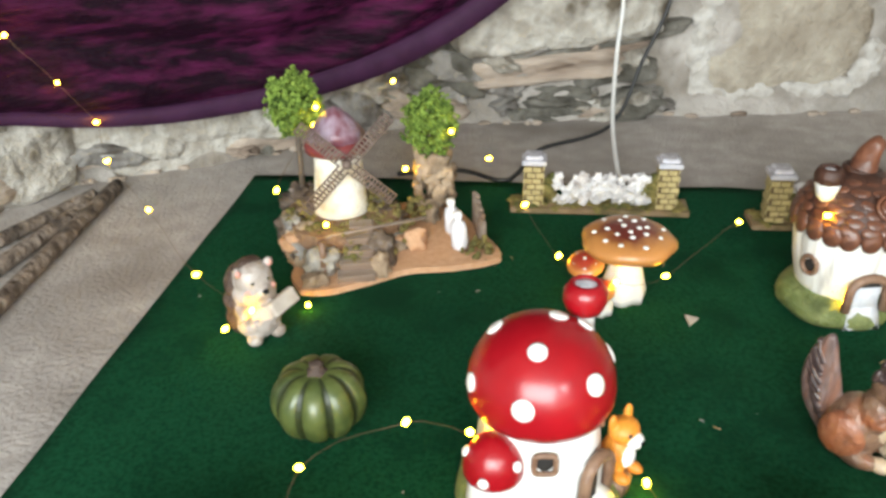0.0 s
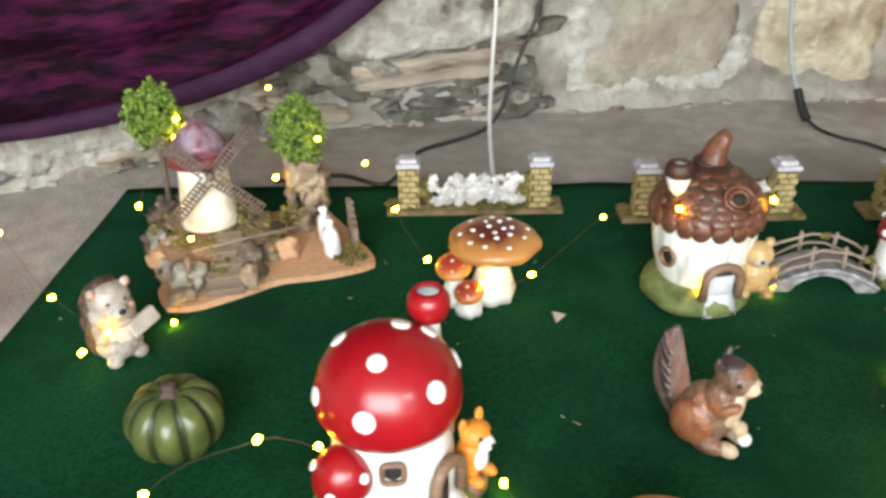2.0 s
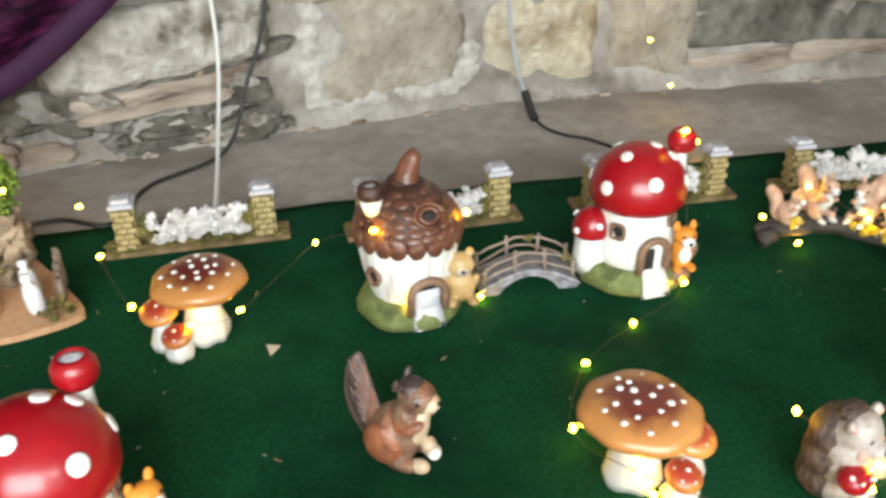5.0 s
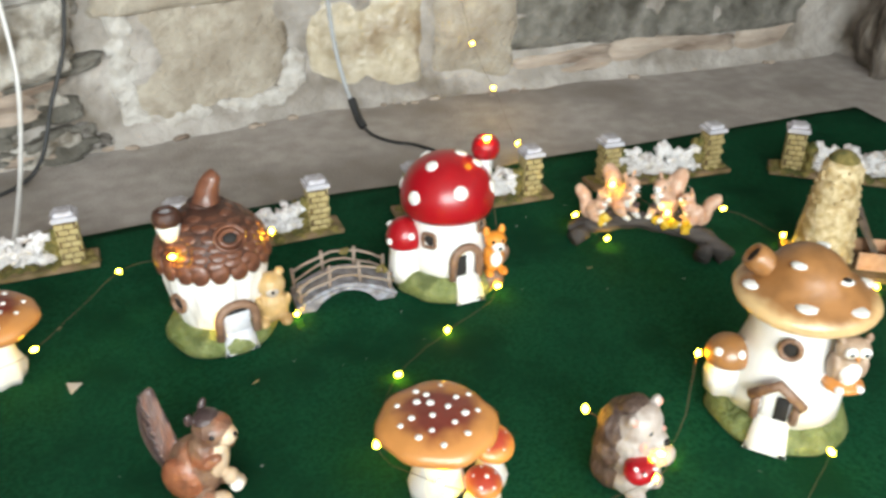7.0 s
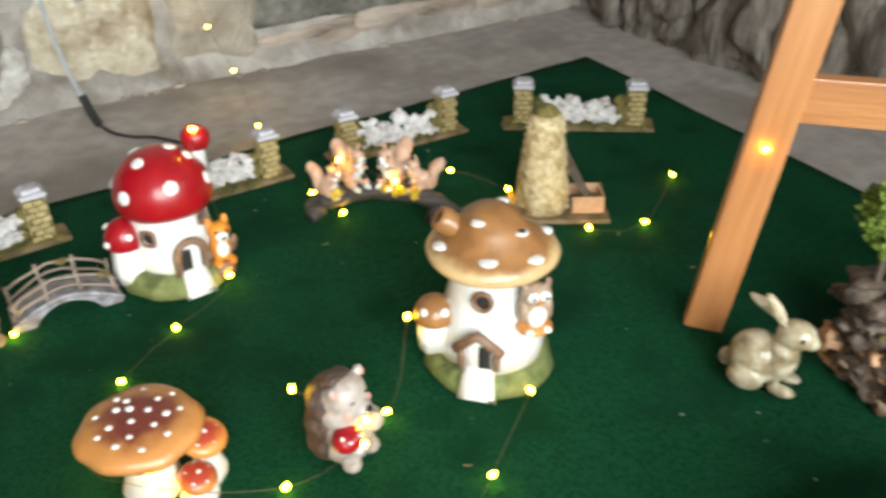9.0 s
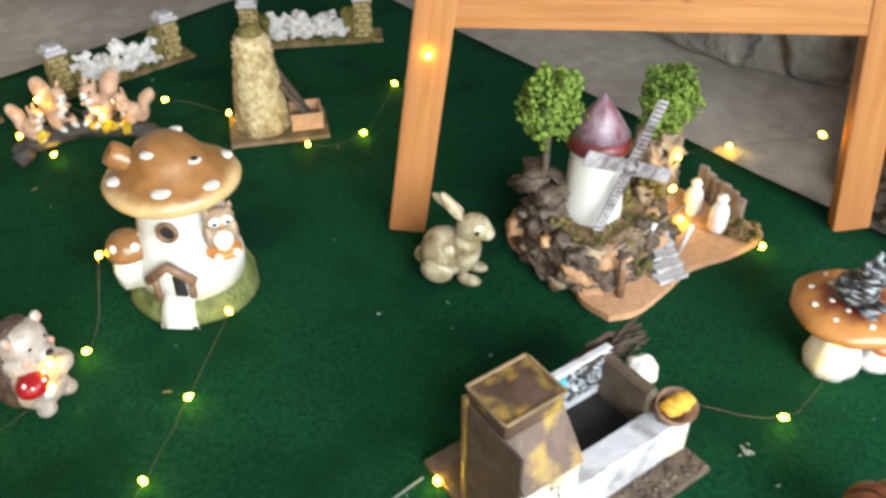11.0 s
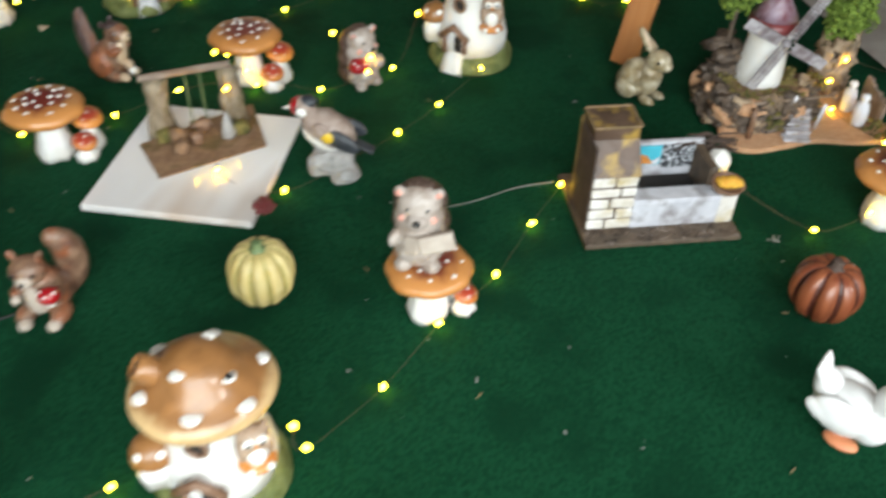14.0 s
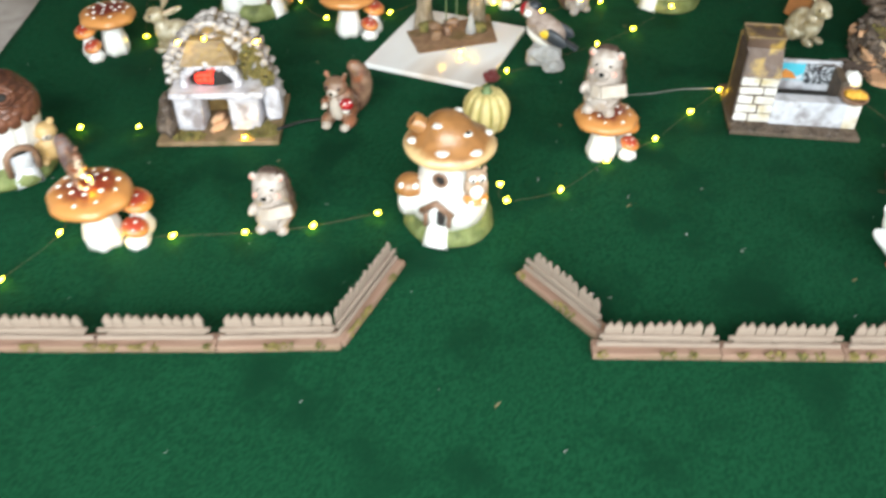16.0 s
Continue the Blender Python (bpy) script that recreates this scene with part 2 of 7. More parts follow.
M["sq_dark"] = mat("dark groove glaze", (0.035, 0.020, 0.020), (0.07, 0.045, 0.042), 60, 0.4, 0.6, 120, coat=0.2)
M["sq_tail"] = mat("grey-brown tail glaze", (0.085, 0.054, 0.052), (0.20, 0.135, 0.12), 60, 0.36, 0.8, 120, stretch=(2, 2, 0.5), coat=0.2, c3=(0.19, 0.085, 0.055), big=40)
M["sq_pale"] = mat("pale belly glaze", (0.50, 0.36, 0.24), (0.58, 0.46, 0.33), 60, 0.4, 0.3, coat=0.2)
M["sq_pink"] = mat("peach squirrel glaze", (0.55, 0.30, 0.19), (0.64, 0.42, 0.30), 60, 0.4, 0.25, coat=0.2)
M["log"] = mat("dark grey-brown log", (0.030, 0.023, 0.020), (0.105, 0.085, 0.075), 40, 0.7, 1.0, 120, stretch=(0.3, 2, 2), c3=(0.02, 0.016, 0.014))
M["gold"] = mat("mottled gold rabbit glaze", (0.30, 0.225, 0.115), (0.58, 0.52, 0.39), 45, 0.28, 0.5, 120, coat=0.45, c3=(0.19, 0.135, 0.065), big=34)
M["pump_green"] = mat("green pumpkin glaze", (0.050, 0.070, 0.018), (0.110, 0.130, 0.036), 40, 0.4, 0.2, coat=0.25, c3=(0.030, 0.044, 0.012), big=24)
M["pump_orange"] = mat("rust pumpkin glaze", (0.20, 0.048, 0.020), (0.33, 0.105, 0.042), 40, 0.38, 0.2, coat=0.25, c3=(0.12, 0.026, 0.013), big=30, stretch=(1, 1, 0.35))
M["pump_yellow"] = mat("pale yellow pumpkin glaze", (0.56, 0.44, 0.165), (0.66, 0.55, 0.26), 40, 0.45, 0.15, coat=0.15, c3=(0.46, 0.34, 0.11), big=24)
# darker tones for the faces next to each pumpkin groove
M["groove_green"] = mat("dark green groove tone", (0.016, 0.022, 0.007), (0.028, 0.036, 0.011), 60, 0.45, 0.2)
M["groove_orange"] = mat("dark rust groove tone", (0.050, 0.013, 0.008), (0.09, 0.022, 0.012), 60, 0.45, 0.2)
M["groove_yellow"] = mat("olive groove tone", (0.36, 0.30, 0.09), (0.44, 0.37, 0.13), 60, 0.45, 0.2)
M["stalk"] = mat("dark stalk", (0.07, 0.05, 0.035), (0.13, 0.09, 0.06), 60, 0.6, 0.4)
M["stalk_green"] = mat("green stalk", (0.10, 0.16, 0.06), (0.15, 0.21, 0.09), 60, 0.6, 0.4)
M["yellowstone"] = mat("ochre pebble render", (0.46, 0.33, 0.15), (0.66, 0.53, 0.32), 110, 0.55, 1.0, 160, c3=(0.32, 0.21, 0.08), big=60)
M["goose"] = mat("white goose glaze", (0.74, 0.73, 0.72), (0.80, 0.79, 0.78), 40, 0.4, 0.2, coat=0.2)
M["beak"] = mat("orange beak", (0.62, 0.22, 0.10), (0.66, 0.28, 0.14), 40, 0.4, 0.1)
M["cat_grey"] = mat("striped grey figurine", (0.022, 0.024, 0.028), (0.34, 0.36, 0.40), 110, 0.4, 0.3, stretch=(1, 1, 3), low=0.50, high=0.60)
M["steel_blue"] = mat("blue-black wing", (0.02, 0.024, 0.03), (0.045, 0.05, 0.06), 90, 0.4, 0.3)
M["yellow"] = mat("yellow paint", (0.70, 0.46, 0.03), (0.62, 0.38, 0.02), 60, 0.5, 0.1)
M["finch_buff"] = mat("buff finch plumage", (0.27, 0.195, 0.16), (0.38, 0.30, 0.255), 90, 0.5, 0.4)
M["rock"] = mat("grey cast rock", (0.30, 0.29, 0.28), (0.42, 0.41, 0.40), 60, 0.7, 0.8, 120, c3=(0.22, 0.20, 0.19))
M["tray"] = mat("white worn tray", (0.80, 0.78, 0.77), (0.86, 0.85, 0.85), 14, 0.14, 0.3, 30, c3=(0.58, 0.46, 0.38), big=7, coat=0.6, stretch=(1, 0.35, 1))
M["felt_brown"] = mat("brown felt", (0.205, 0.112, 0.062), (0.29, 0.175, 0.10), 100, 0.9, 0.8, 300, c3=(0.13, 0.085, 0.03), big=30)
M["brick_white"] = mat("whitewashed brick", (0.58, 0.53, 0.46), (0.74, 0.71, 0.68), 50, 0.6, 0.5, c3=(0.50, 0.41, 0.24), big=30)
M["joint"] = mat("dark joint line", (0.085, 0.06, 0.045), (0.13, 0.095, 0.07), 50, 0.9, 0.2)
M["chimney"] = mat("brown painted plaster with ochre dabs", (0.052, 0.029, 0.019), (0.115, 0.070, 0.048), 26, 0.45, 0.4, c3=(0.38, 0.24, 0.05), big=40, coat=0.08)
M["steel"] = mat("white enamelled sheet", (0.46, 0.46, 0.50), (0.60, 0.60, 0.64), 40, 0.3, 0.3, c3=(0.27, 0.25, 0.26), big=34)
M["blue"] = mat("turquoise tile paint", (0.05, 0.36, 0.48), (0.08, 0.44, 0.54), 40, 0.4, 0.1)
M["blue_water"] = mat("blue bowl glaze", (0.04, 0.20, 0.42), (0.08, 0.34, 0.56), 40, 0.15, 0.05, coat=0.6)
M["speck"] = mat("black and white mosaic", (0.012, 0.014, 0.02), (0.6, 0.62, 0.66), 330, 0.4, 0.6, low=0.50, high=0.56)
M["food"] = mat("yellow foam food", (0.72, 0.42, 0.05), (0.66, 0.30, 0.03), 80, 0.7, 0.4)
M["twig"] = mat("dark twigs", (0.05, 0.03, 0.022), (0.09, 0.06, 0.045), 60, 0.8, 0.3)
M["postwood"] = mat("shaggy grey-brown bark post", (0.17, 0.125, 0.075), (0.34, 0.27, 0.19), 70, 0.85, 1.0, 130, stretch=(1, 1, 0.5), c3=(0.11, 0.10, 0.04), big=40, deep=0.008)
M["straw"] = mat("dry straw", (0.26, 0.18, 0.085), (0.40, 0.30, 0.16), 90, 0.8, 0.4)
M["cone"] = mat("pine cone scale", (0.22, 0.09, 0.045), (0.32, 0.15, 0.08), 60, 0.6, 0.3)
M["ember"] = glow("red glass ember", (1.0, 0.035, 0.012), 1.6)
M["thread"] = mat("grey lint", (0.24, 0.26, 0.24), (0.32, 0.34, 0.32), 60, 0.9, 0.0)
M["sack"] = mat("white plaster sack", (0.72, 0.70, 0.74), (0.80, 0.78, 0.80), 60, 0.7, 0.3)
M["bark_dark"] = mat("dark bark flakes", (0.036, 0.024, 0.017), (0.145, 0.100, 0.070), 60, 0.85, 1.0, 110, c3=(0.19, 0.15, 0.125), big=80)
M["pebble"] = mat("grey-brown pebble", (0.30, 0.25, 0.22), (0.56, 0.52, 0.50), 40, 0.4, 0.6, 110, c3=(0.13, 0.095, 0.07), big=46, coat=0.15)
M["ochre"] = mat("ochre brown roof paint", (0.14, 0.085, 0.030), (0.24, 0.155, 0.055), 50, 0.4, 0.5, 130, c3=(0.085, 0.055, 0.028), coat=0.2)
M["lime"] = mat("white lime smear", (0.42, 0.385, 0.345), (0.52, 0.49, 0.455), 50, 0.9, 0.9, 60, c3=(0.34, 0.30, 0.26), big=26, deep=0.01)
M["bridge"] = mat("pewter cast bridge", (0.13, 0.118, 0.125), (0.30, 0.285, 0.30), 80, 0.40, 0.8, 140, c3=(0.36, 0.36, 0.40), big=50)

M["clear"] = mat("clear plastic", (0.75, 0.78, 0.78), (0.8, 0.82, 0.82), 40, 0.08, 0.0)
M["clear"].node_tree.nodes["Principled BSDF"].inputs["Alpha"].default_value = 0.07

# ---- building helpers ----
from mathutils.bvhtree import BVHTree


def link_mesh(name, bm, material, parent=None, smooth=True, m=None):
    me = bpy.data.meshes.new(name)
    bm.normal_update()
    bm.to_mesh(me)
    bm.free()
    for one in material if isinstance(material, (list, tuple)) else [material]:
        me.materials.append(one)
    if smooth:
        me.polygons.foreach_set("use_smooth", [True] * len(me.polygons))
    ob = new(name, me)
    if parent:
        ob.parent = parent
    if m is not None:
        ob.matrix_local = m
    return ob


def part(name, bm, material, parent, label="", smooth=True, m=None):
    ob = link_mesh(name, bm, material, parent, smooth, m)
    return tagged(ob, label) if label else ob


def thing(name, x, y, rz, label, category, group="", z=0.0, s=1.0):
    ob = new(name)
    ob.empty_display_size = 0.02
    ob.matrix_basis = pose(x, y, z, 0, 0, rz) @ Matrix.Diagonal((s, s, s, 1))
    return tagged(ob, label, category, group)


def B():
    return bmesh.new()


def lathe(bm, prof, seg=32, m=None, wob=0.0, seed=0.0, mi=0, lobes=0, lobe=0.0):
    """Turns a profile of (radius, z) round the z axis."""
    rings = []
    m = m or Matrix()
    for r, z in prof:
        ring = []
        for k in range(seg):
            a = 2 * math.pi * k / seg
            rr = r * (1 + lobe * (abs(math.cos(a * lobes / 2)) - 0.5)) if lobes else r
            if wob:
                rr += wob * noise.noise((math.cos(a) * 2 + seed, math.sin(a) * 2, z * 30 + seed))
            ring.append(bm.verts.new(m @ Vector((rr * math.cos(a), rr * math.sin(a), z))))
        rings.append(ring)
    for lo, hi in zip(rings, rings[1:]):
        for k in range(seg):
            f = bm.faces.new((lo[k], lo[(k + 1) % seg], hi[(k + 1) % seg], hi[k]))
            f.material_index = mi
    for ring, flip in ((rings[0], True), (rings[-1], False)):
        f = bm.faces.new(ring[::-1] if flip else ring)
        f.material_index = mi
    return bm


def dome(r, z0, z1, lip=0.18, n=9, power=2.0, under=0.7):
    """Profile of a mushroom cap: underside, rounded rim, dome."""
    h = z1 - z0
    prof = [(r * under * 0.6, z0 + h * 0.10), (r * under, z0 + h * 0.03), (r * 0.93, z0), (r * 0.99, z0 + h * lip * 0.45)]
    for k in range(n):
        a = k / (n - 1) * math.pi / 2
        prof.append((max(r * math.cos(a) ** (2 / power), r * 0.02), z0 + h * lip + h * (1 - lip) * math.sin(a)))
    return prof


def ball(bm, c, rad, rot=(0, 0, 0), mi=0, seg=16, wob=0.0, seed=0.0):
    m = pose(*c, *rot)
    rx, ry, rz = rad if isinstance(rad, (list, tuple)) else (rad,) * 3
    made = bmesh.ops.create_uvsphere(bm, u_segments=seg, v_segments=max(6, seg * 5 // 8), radius=1.0)["verts"]
    for v in made:
        p = v.co.copy()
        k = 1 + wob * noise.noise(p * 2.2 + Vector((seed, seed * 1.7, 0)))
        v.co = m @ Vector((p.x * rx * k, p.y * ry * k, p.z * rz * k))
    for f in {f for v in made for f in v.link_faces}:
        f.material_index = mi
    return bm


def box(bm, c, size, rot=(0, 0, 0), bevel=0.0, mi=0, wob=0.0, seed=0.0, seg=1):
    one = bmesh.new()
    bmesh.ops.create_cube(one, size=1.0)
    m = pose(*c, *rot)
    for v in one.verts:
        v.co = Vector((v.co.x * size[0], v.co.y * size[1], v.co.z * size[2]))
    if bevel:
        bmesh.ops.bevel(one, geom=list(one.edges), offset=bevel, segments=seg, affect="EDGES", profile=0.6)
    index = {}
    for v in one.verts:
        p = v.co.copy()
        if wob:
            p += Vector((noise.noise(p * 60 + Vector((seed, 0, 0))), noise.noise(p * 60 + Vector((0, seed, 9))), noise.noise(p * 60 + Vector((5, 0, seed))))) * wob
        index[v] = bm.verts.new(m @ p)
    for f in one.faces:
        bm.faces.new([index[v] for v in f.verts]).material_index = mi
    one.free()
    return bm


def tube(bm, pts, r, seg=8, mi=0, taper=None):
    """A round bar through the points; r may run to taper at its end."""
    pts = [Vector(p) for p in pts]
    rings = []
    side = None
    for k, p in enumerate(pts):
        d = (pts[min(k + 1, len(pts) - 1)] - pts[max(k - 1, 0)]).normalized()
        if side is None:
            side = d.orthogonal().normalized()
        side = (side - d * side.dot(d)).normalized()
        up = d.cross(side)
        rr = r if taper is None else r + (taper - r) * k / max(len(pts) - 1, 1)
        rings.append([bm.verts.new(p + (side * math.cos(2 * math.pi * j / seg) + up * math.sin(2 * math.pi * j / seg)) * rr) for j in range(seg)])
    for lo, hi in zip(rings, rings[1:]):
        for j in range(seg):
            bm.faces.new((lo[j], lo[(j + 1) % seg], hi[(j + 1) % seg], hi[j])).material_index = mi
    bm.faces.new(rings[0][::-1]).material_index = mi
    bm.faces.new(rings[-1]).material_index = mi
    return bm


def spline(pts, n=6):
    """Catmull-Rom points between the given ones."""
    pts = [Vector(p) for p in pts]
    out = []
    for i in range(len(pts) - 1):
        p0, p1, p2, p3 = pts[max(i - 1, 0)], pts[i], pts[i + 1], pts[min(i + 2, len(pts) - 1)]
        for k in range(n):
            t = k / n
            out.append(0.5 * (2 * p1 + (p2 - p0) * t + (2 * p0 - 5 * p1 + 4 * p2 - p3) * t * t + (3 * p1 - p0 - 3 * p2 + p3) * t ** 3))
    return out + [pts[-1]]


def slab(bm, outline, z0, z1, mi=0):
    """A flat plate with the given outline."""
    lo, hi = [bm.verts.new((x, y, z0)) for x, y in outline], [bm.verts.new((x, y, z1)) for x, y in outline]
    bm.faces.new(lo[::-1]).material_index = mi
    bm.faces.new(hi).material_index = mi
    n = len(lo)
    for k in range(n):
        bm.faces.new((lo[k], lo[(k + 1) % n], hi[(k + 1) % n], hi[k])).material_index = mi
    return bm


def rock(bm, c, size, rot=(0, 0, 0), seed=0.0, wob=0.25, cuts=4, square=3.0, mi=0):
    """A rounded, uneven stone: a cube pushed towards a superellipsoid and roughened."""
    one = bmesh.new()
    bmesh.ops.create_cube(one, size=2.0)
    bmesh.ops.subdivide_edges(one, edges=list(one.edges), cuts=cuts, use_grid_fill=True)
    m = pose(*c, *rot)
    index = {}
    for v in one.verts:
        p = v.co
        k = (abs(p.x) ** square + abs(p.y) ** square + abs(p.z) ** square) ** (1 / square)
        q = p / k
        k = 1 + wob * noise.fractal(q * 1.1 + Vector((seed * 3.1, seed * 1.3, seed)), 1.0, 2.0, 3)
        index[v] = bm.verts.new(m @ Vector((q.x * size[0] / 2 * k, q.y * size[1] / 2 * k, q.z * size[2] / 2 * k)))
    for f in one.faces:
        bm.faces.new([index[v] for v in f.verts]).material_index = mi
    one.free()
    return bm


def fuse(bm, voxel=0.0010, rounds=4):
    """Melts overlapping rounded shapes into one skin that keeps the colour of the shape beneath."""
    bm.normal_update()
    tree = BVHTree.FromBMesh(bm)
    index = [f.material_index for f in bm.faces]
    raw = bpy.data.meshes.new("raw")
    bm.to_mesh(raw)
    bm.free()
    ob = new("raw", raw)
    mod = ob.modifiers.new("melt", "REMESH")
    mod.mode, mod.voxel_size = "VOXEL", voxel
    mod = ob.modifiers.new("soften", "SMOOTH")
    mod.factor, mod.iterations = 0.5, rounds
    skin = bpy.data.meshes.new_from_object(ob.evaluated_get(bpy.context.evaluated_depsgraph_get()))
    bpy.data.objects.remove(ob)
    out = bmesh.new()
    out.from_mesh(skin)
    for f in out.faces:
        f.material_index = index[tree.find_nearest(f.calc_center_median())[2]]
    bpy.data.meshes.remove(skin)
    bpy.data.meshes.remove(raw)
    return out


ICO = bmesh.new()
bmesh.ops.create_icosphere(ICO, subdivisions=1, radius=1.0)
ICO_V, ICO_F = [v.co.copy() for v in ICO.verts], [[v.index for v in f.verts] for f in ICO.faces]
ICO.free()

# ---- the place: floor, stone wall, added unseen walls and ceiling ----
bm = B()
slab(bm, [(-3.2, -3.4), (3.4, -3.4), (3.4, 2.2), (-3.2, 2.2)], -0.16, -0.006)
tagged(part("floor", bm, M["concrete"], None, smooth=False), "worn grey concrete floor round the carpet", "floor", kind="structure")

# carpet, finely divided so that it can lie slightly uneven
corner = [Vector((-0.287, 1.213)), Vector((1.775, 0.961)), Vector((1.12, -1.72)), Vector((-0.74, -1.75))]
bm = B()
NX, NY = 90, 120
grid = []
for j in range(NY + 1):
    row = []
    for i in range(NX + 1):
        u, v = i / NX, j / NY
        p = corner[0].lerp(corner[1], u).lerp(corner[3].lerp(corner[2], u), v)
        edge = min(u, 1 - u, v, 1 - v)
        w = 0.007 * noise.noise((p.x * 6, p.y * 6, 3)) if edge == 0 else 0
        h = 0.0016 * noise.noise((p.x * 7, p.y * 7, 0)) - 0.0014 + (0.006 * max(0, noise.noise((p.x * 7, p.y * 4, 8))) * max(0, 1 - v * 28) if j < 5 else 0)
        row.append(bm.verts.new((p.x + w, p.y + w, h)))
    grid.append(row)
for j in range(NY):
    for i in range(NX):
        bm.faces.new((grid[j][i], grid[j + 1][i], grid[j + 1][i + 1], grid[j][i + 1]))
rim = [grid[0][i] for i in range(NX)] + [grid[j][NX] for j in range(NY)] + [grid[NY][i] for i in range(NX, 0, -1)] + [grid[j][0] for j in range(NY, 0, -1)]
low = [bm.verts.new((v.co.x, v.co.y, -0.006)) for v in rim]
for k in range(len(rim)):
    bm.faces.new((rim[k], rim[(k + 1) % len(rim)], low[(k + 1) % len(rim)], low[k]))
tagged(part("carpet", bm, M["carpet"], None), "dark green felt carpet laid on concrete floor", "carpet", kind="structure")

WALL = [(-2.6, 0.1), (-1.25, 0.62), (-0.78, 0.98), (-0.56, 1.22), (-0.31, 1.315), (-0.07, 1.44), (0.45, 1.465), (0.85, 1.465), (1.35, 1.375), (2.08, 1.24), (2.02, 0.98), (1.96, 0.6), (1.86, 0.1), (1.95, -0.6), (2.4, -1.4), (2.9, -2.4)]


def along(s):
    """Foot point and direction of the wall at s, counted in corner points."""
    k = min(int(s), len(WALL) - 2)
    a, b = Vector(WALL[k]), Vector(WALL[k + 1])
    return a.lerp(b, s - k), (b - a).normalized()


bm = B()
levels = [-0.02 + 0.03 * k for k in range(20)] + [0.8, 1.2, 1.8, 2.5]
cols = []
for k in range((len(WALL) - 1) * 12 + 1):
    p, d = along(k / 12)
    nrm = Vector((-d.y, d.x))
    col = []
    for z in levels:
        off = 0.018 * noise.fractal((p.x * 9, p.y * 9, z * 9), 1.0, 2.0, 3) + 0.012 - 0.025 * max(0, 0.05 - z) / 0.05
        col.append((bm.verts.new((p.x + nrm.x * off, p.y + nrm.y * off, z)), bm.verts.new((p.x + nrm.x * 0.3, p.y + nrm.y * 0.3, z))))
    cols.append(col)
for a, b in zip(cols, cols[1:]):
    for lo in range(len(levels) - 1):
        # colour holds the plate's own brown and the shade on that side
        bm.faces.new((a[lo][0], b[lo][0], b[lo + 1][0], a[lo + 1][0]))
        bm.faces.new((a[lo][1], a[lo + 1][1], b[lo + 1][1], b[lo][1]))
    bm.faces.new((a[-1][0], b[-1][0], b[-1][1], a[-1][1]))
wall_north = tagged(part("wall_north", bm, M["mortar"], None), "old rubble stone wall with lime mortar joints", "wall", kind="structure")


def wall_at(x, z, out=0.0, span=(3, 9)):
    """Place on the north wall's face above the foot at x, and the wall's turn there."""
    for k in range(*span):
        a, b = Vector(WALL[k]), Vector(WALL[k + 1])
        if a.x <= x <= b.x:
            p, d = a.lerp(b, (x - a.x) / (b.x - a.x)), (b - a).normalized()
            return (p.x + d.y * out, p.y - d.x * out, z), math.degrees(math.atan2(d.y, d.x))
    return (x, WALL[span[0]][1], z), 0


def wall_stone(x, z, w, h, material, out=0.012, tilt=0.0, wob=0.16, square=9.0, depth=0.09, seed=None):
    p, turn = wall_at(x, z, out - 0.010 - depth * 0.53)
    rock(bm := B(), (0, 0, 0), (w * 1.06, depth, h * 1.06), (0, tilt, 0), seed if seed is not None else x * 7 + z * 13, wob, 9, square)
    part("stone", bm, M[material], wall_north, m=pose(*p, 0, 0, turn))


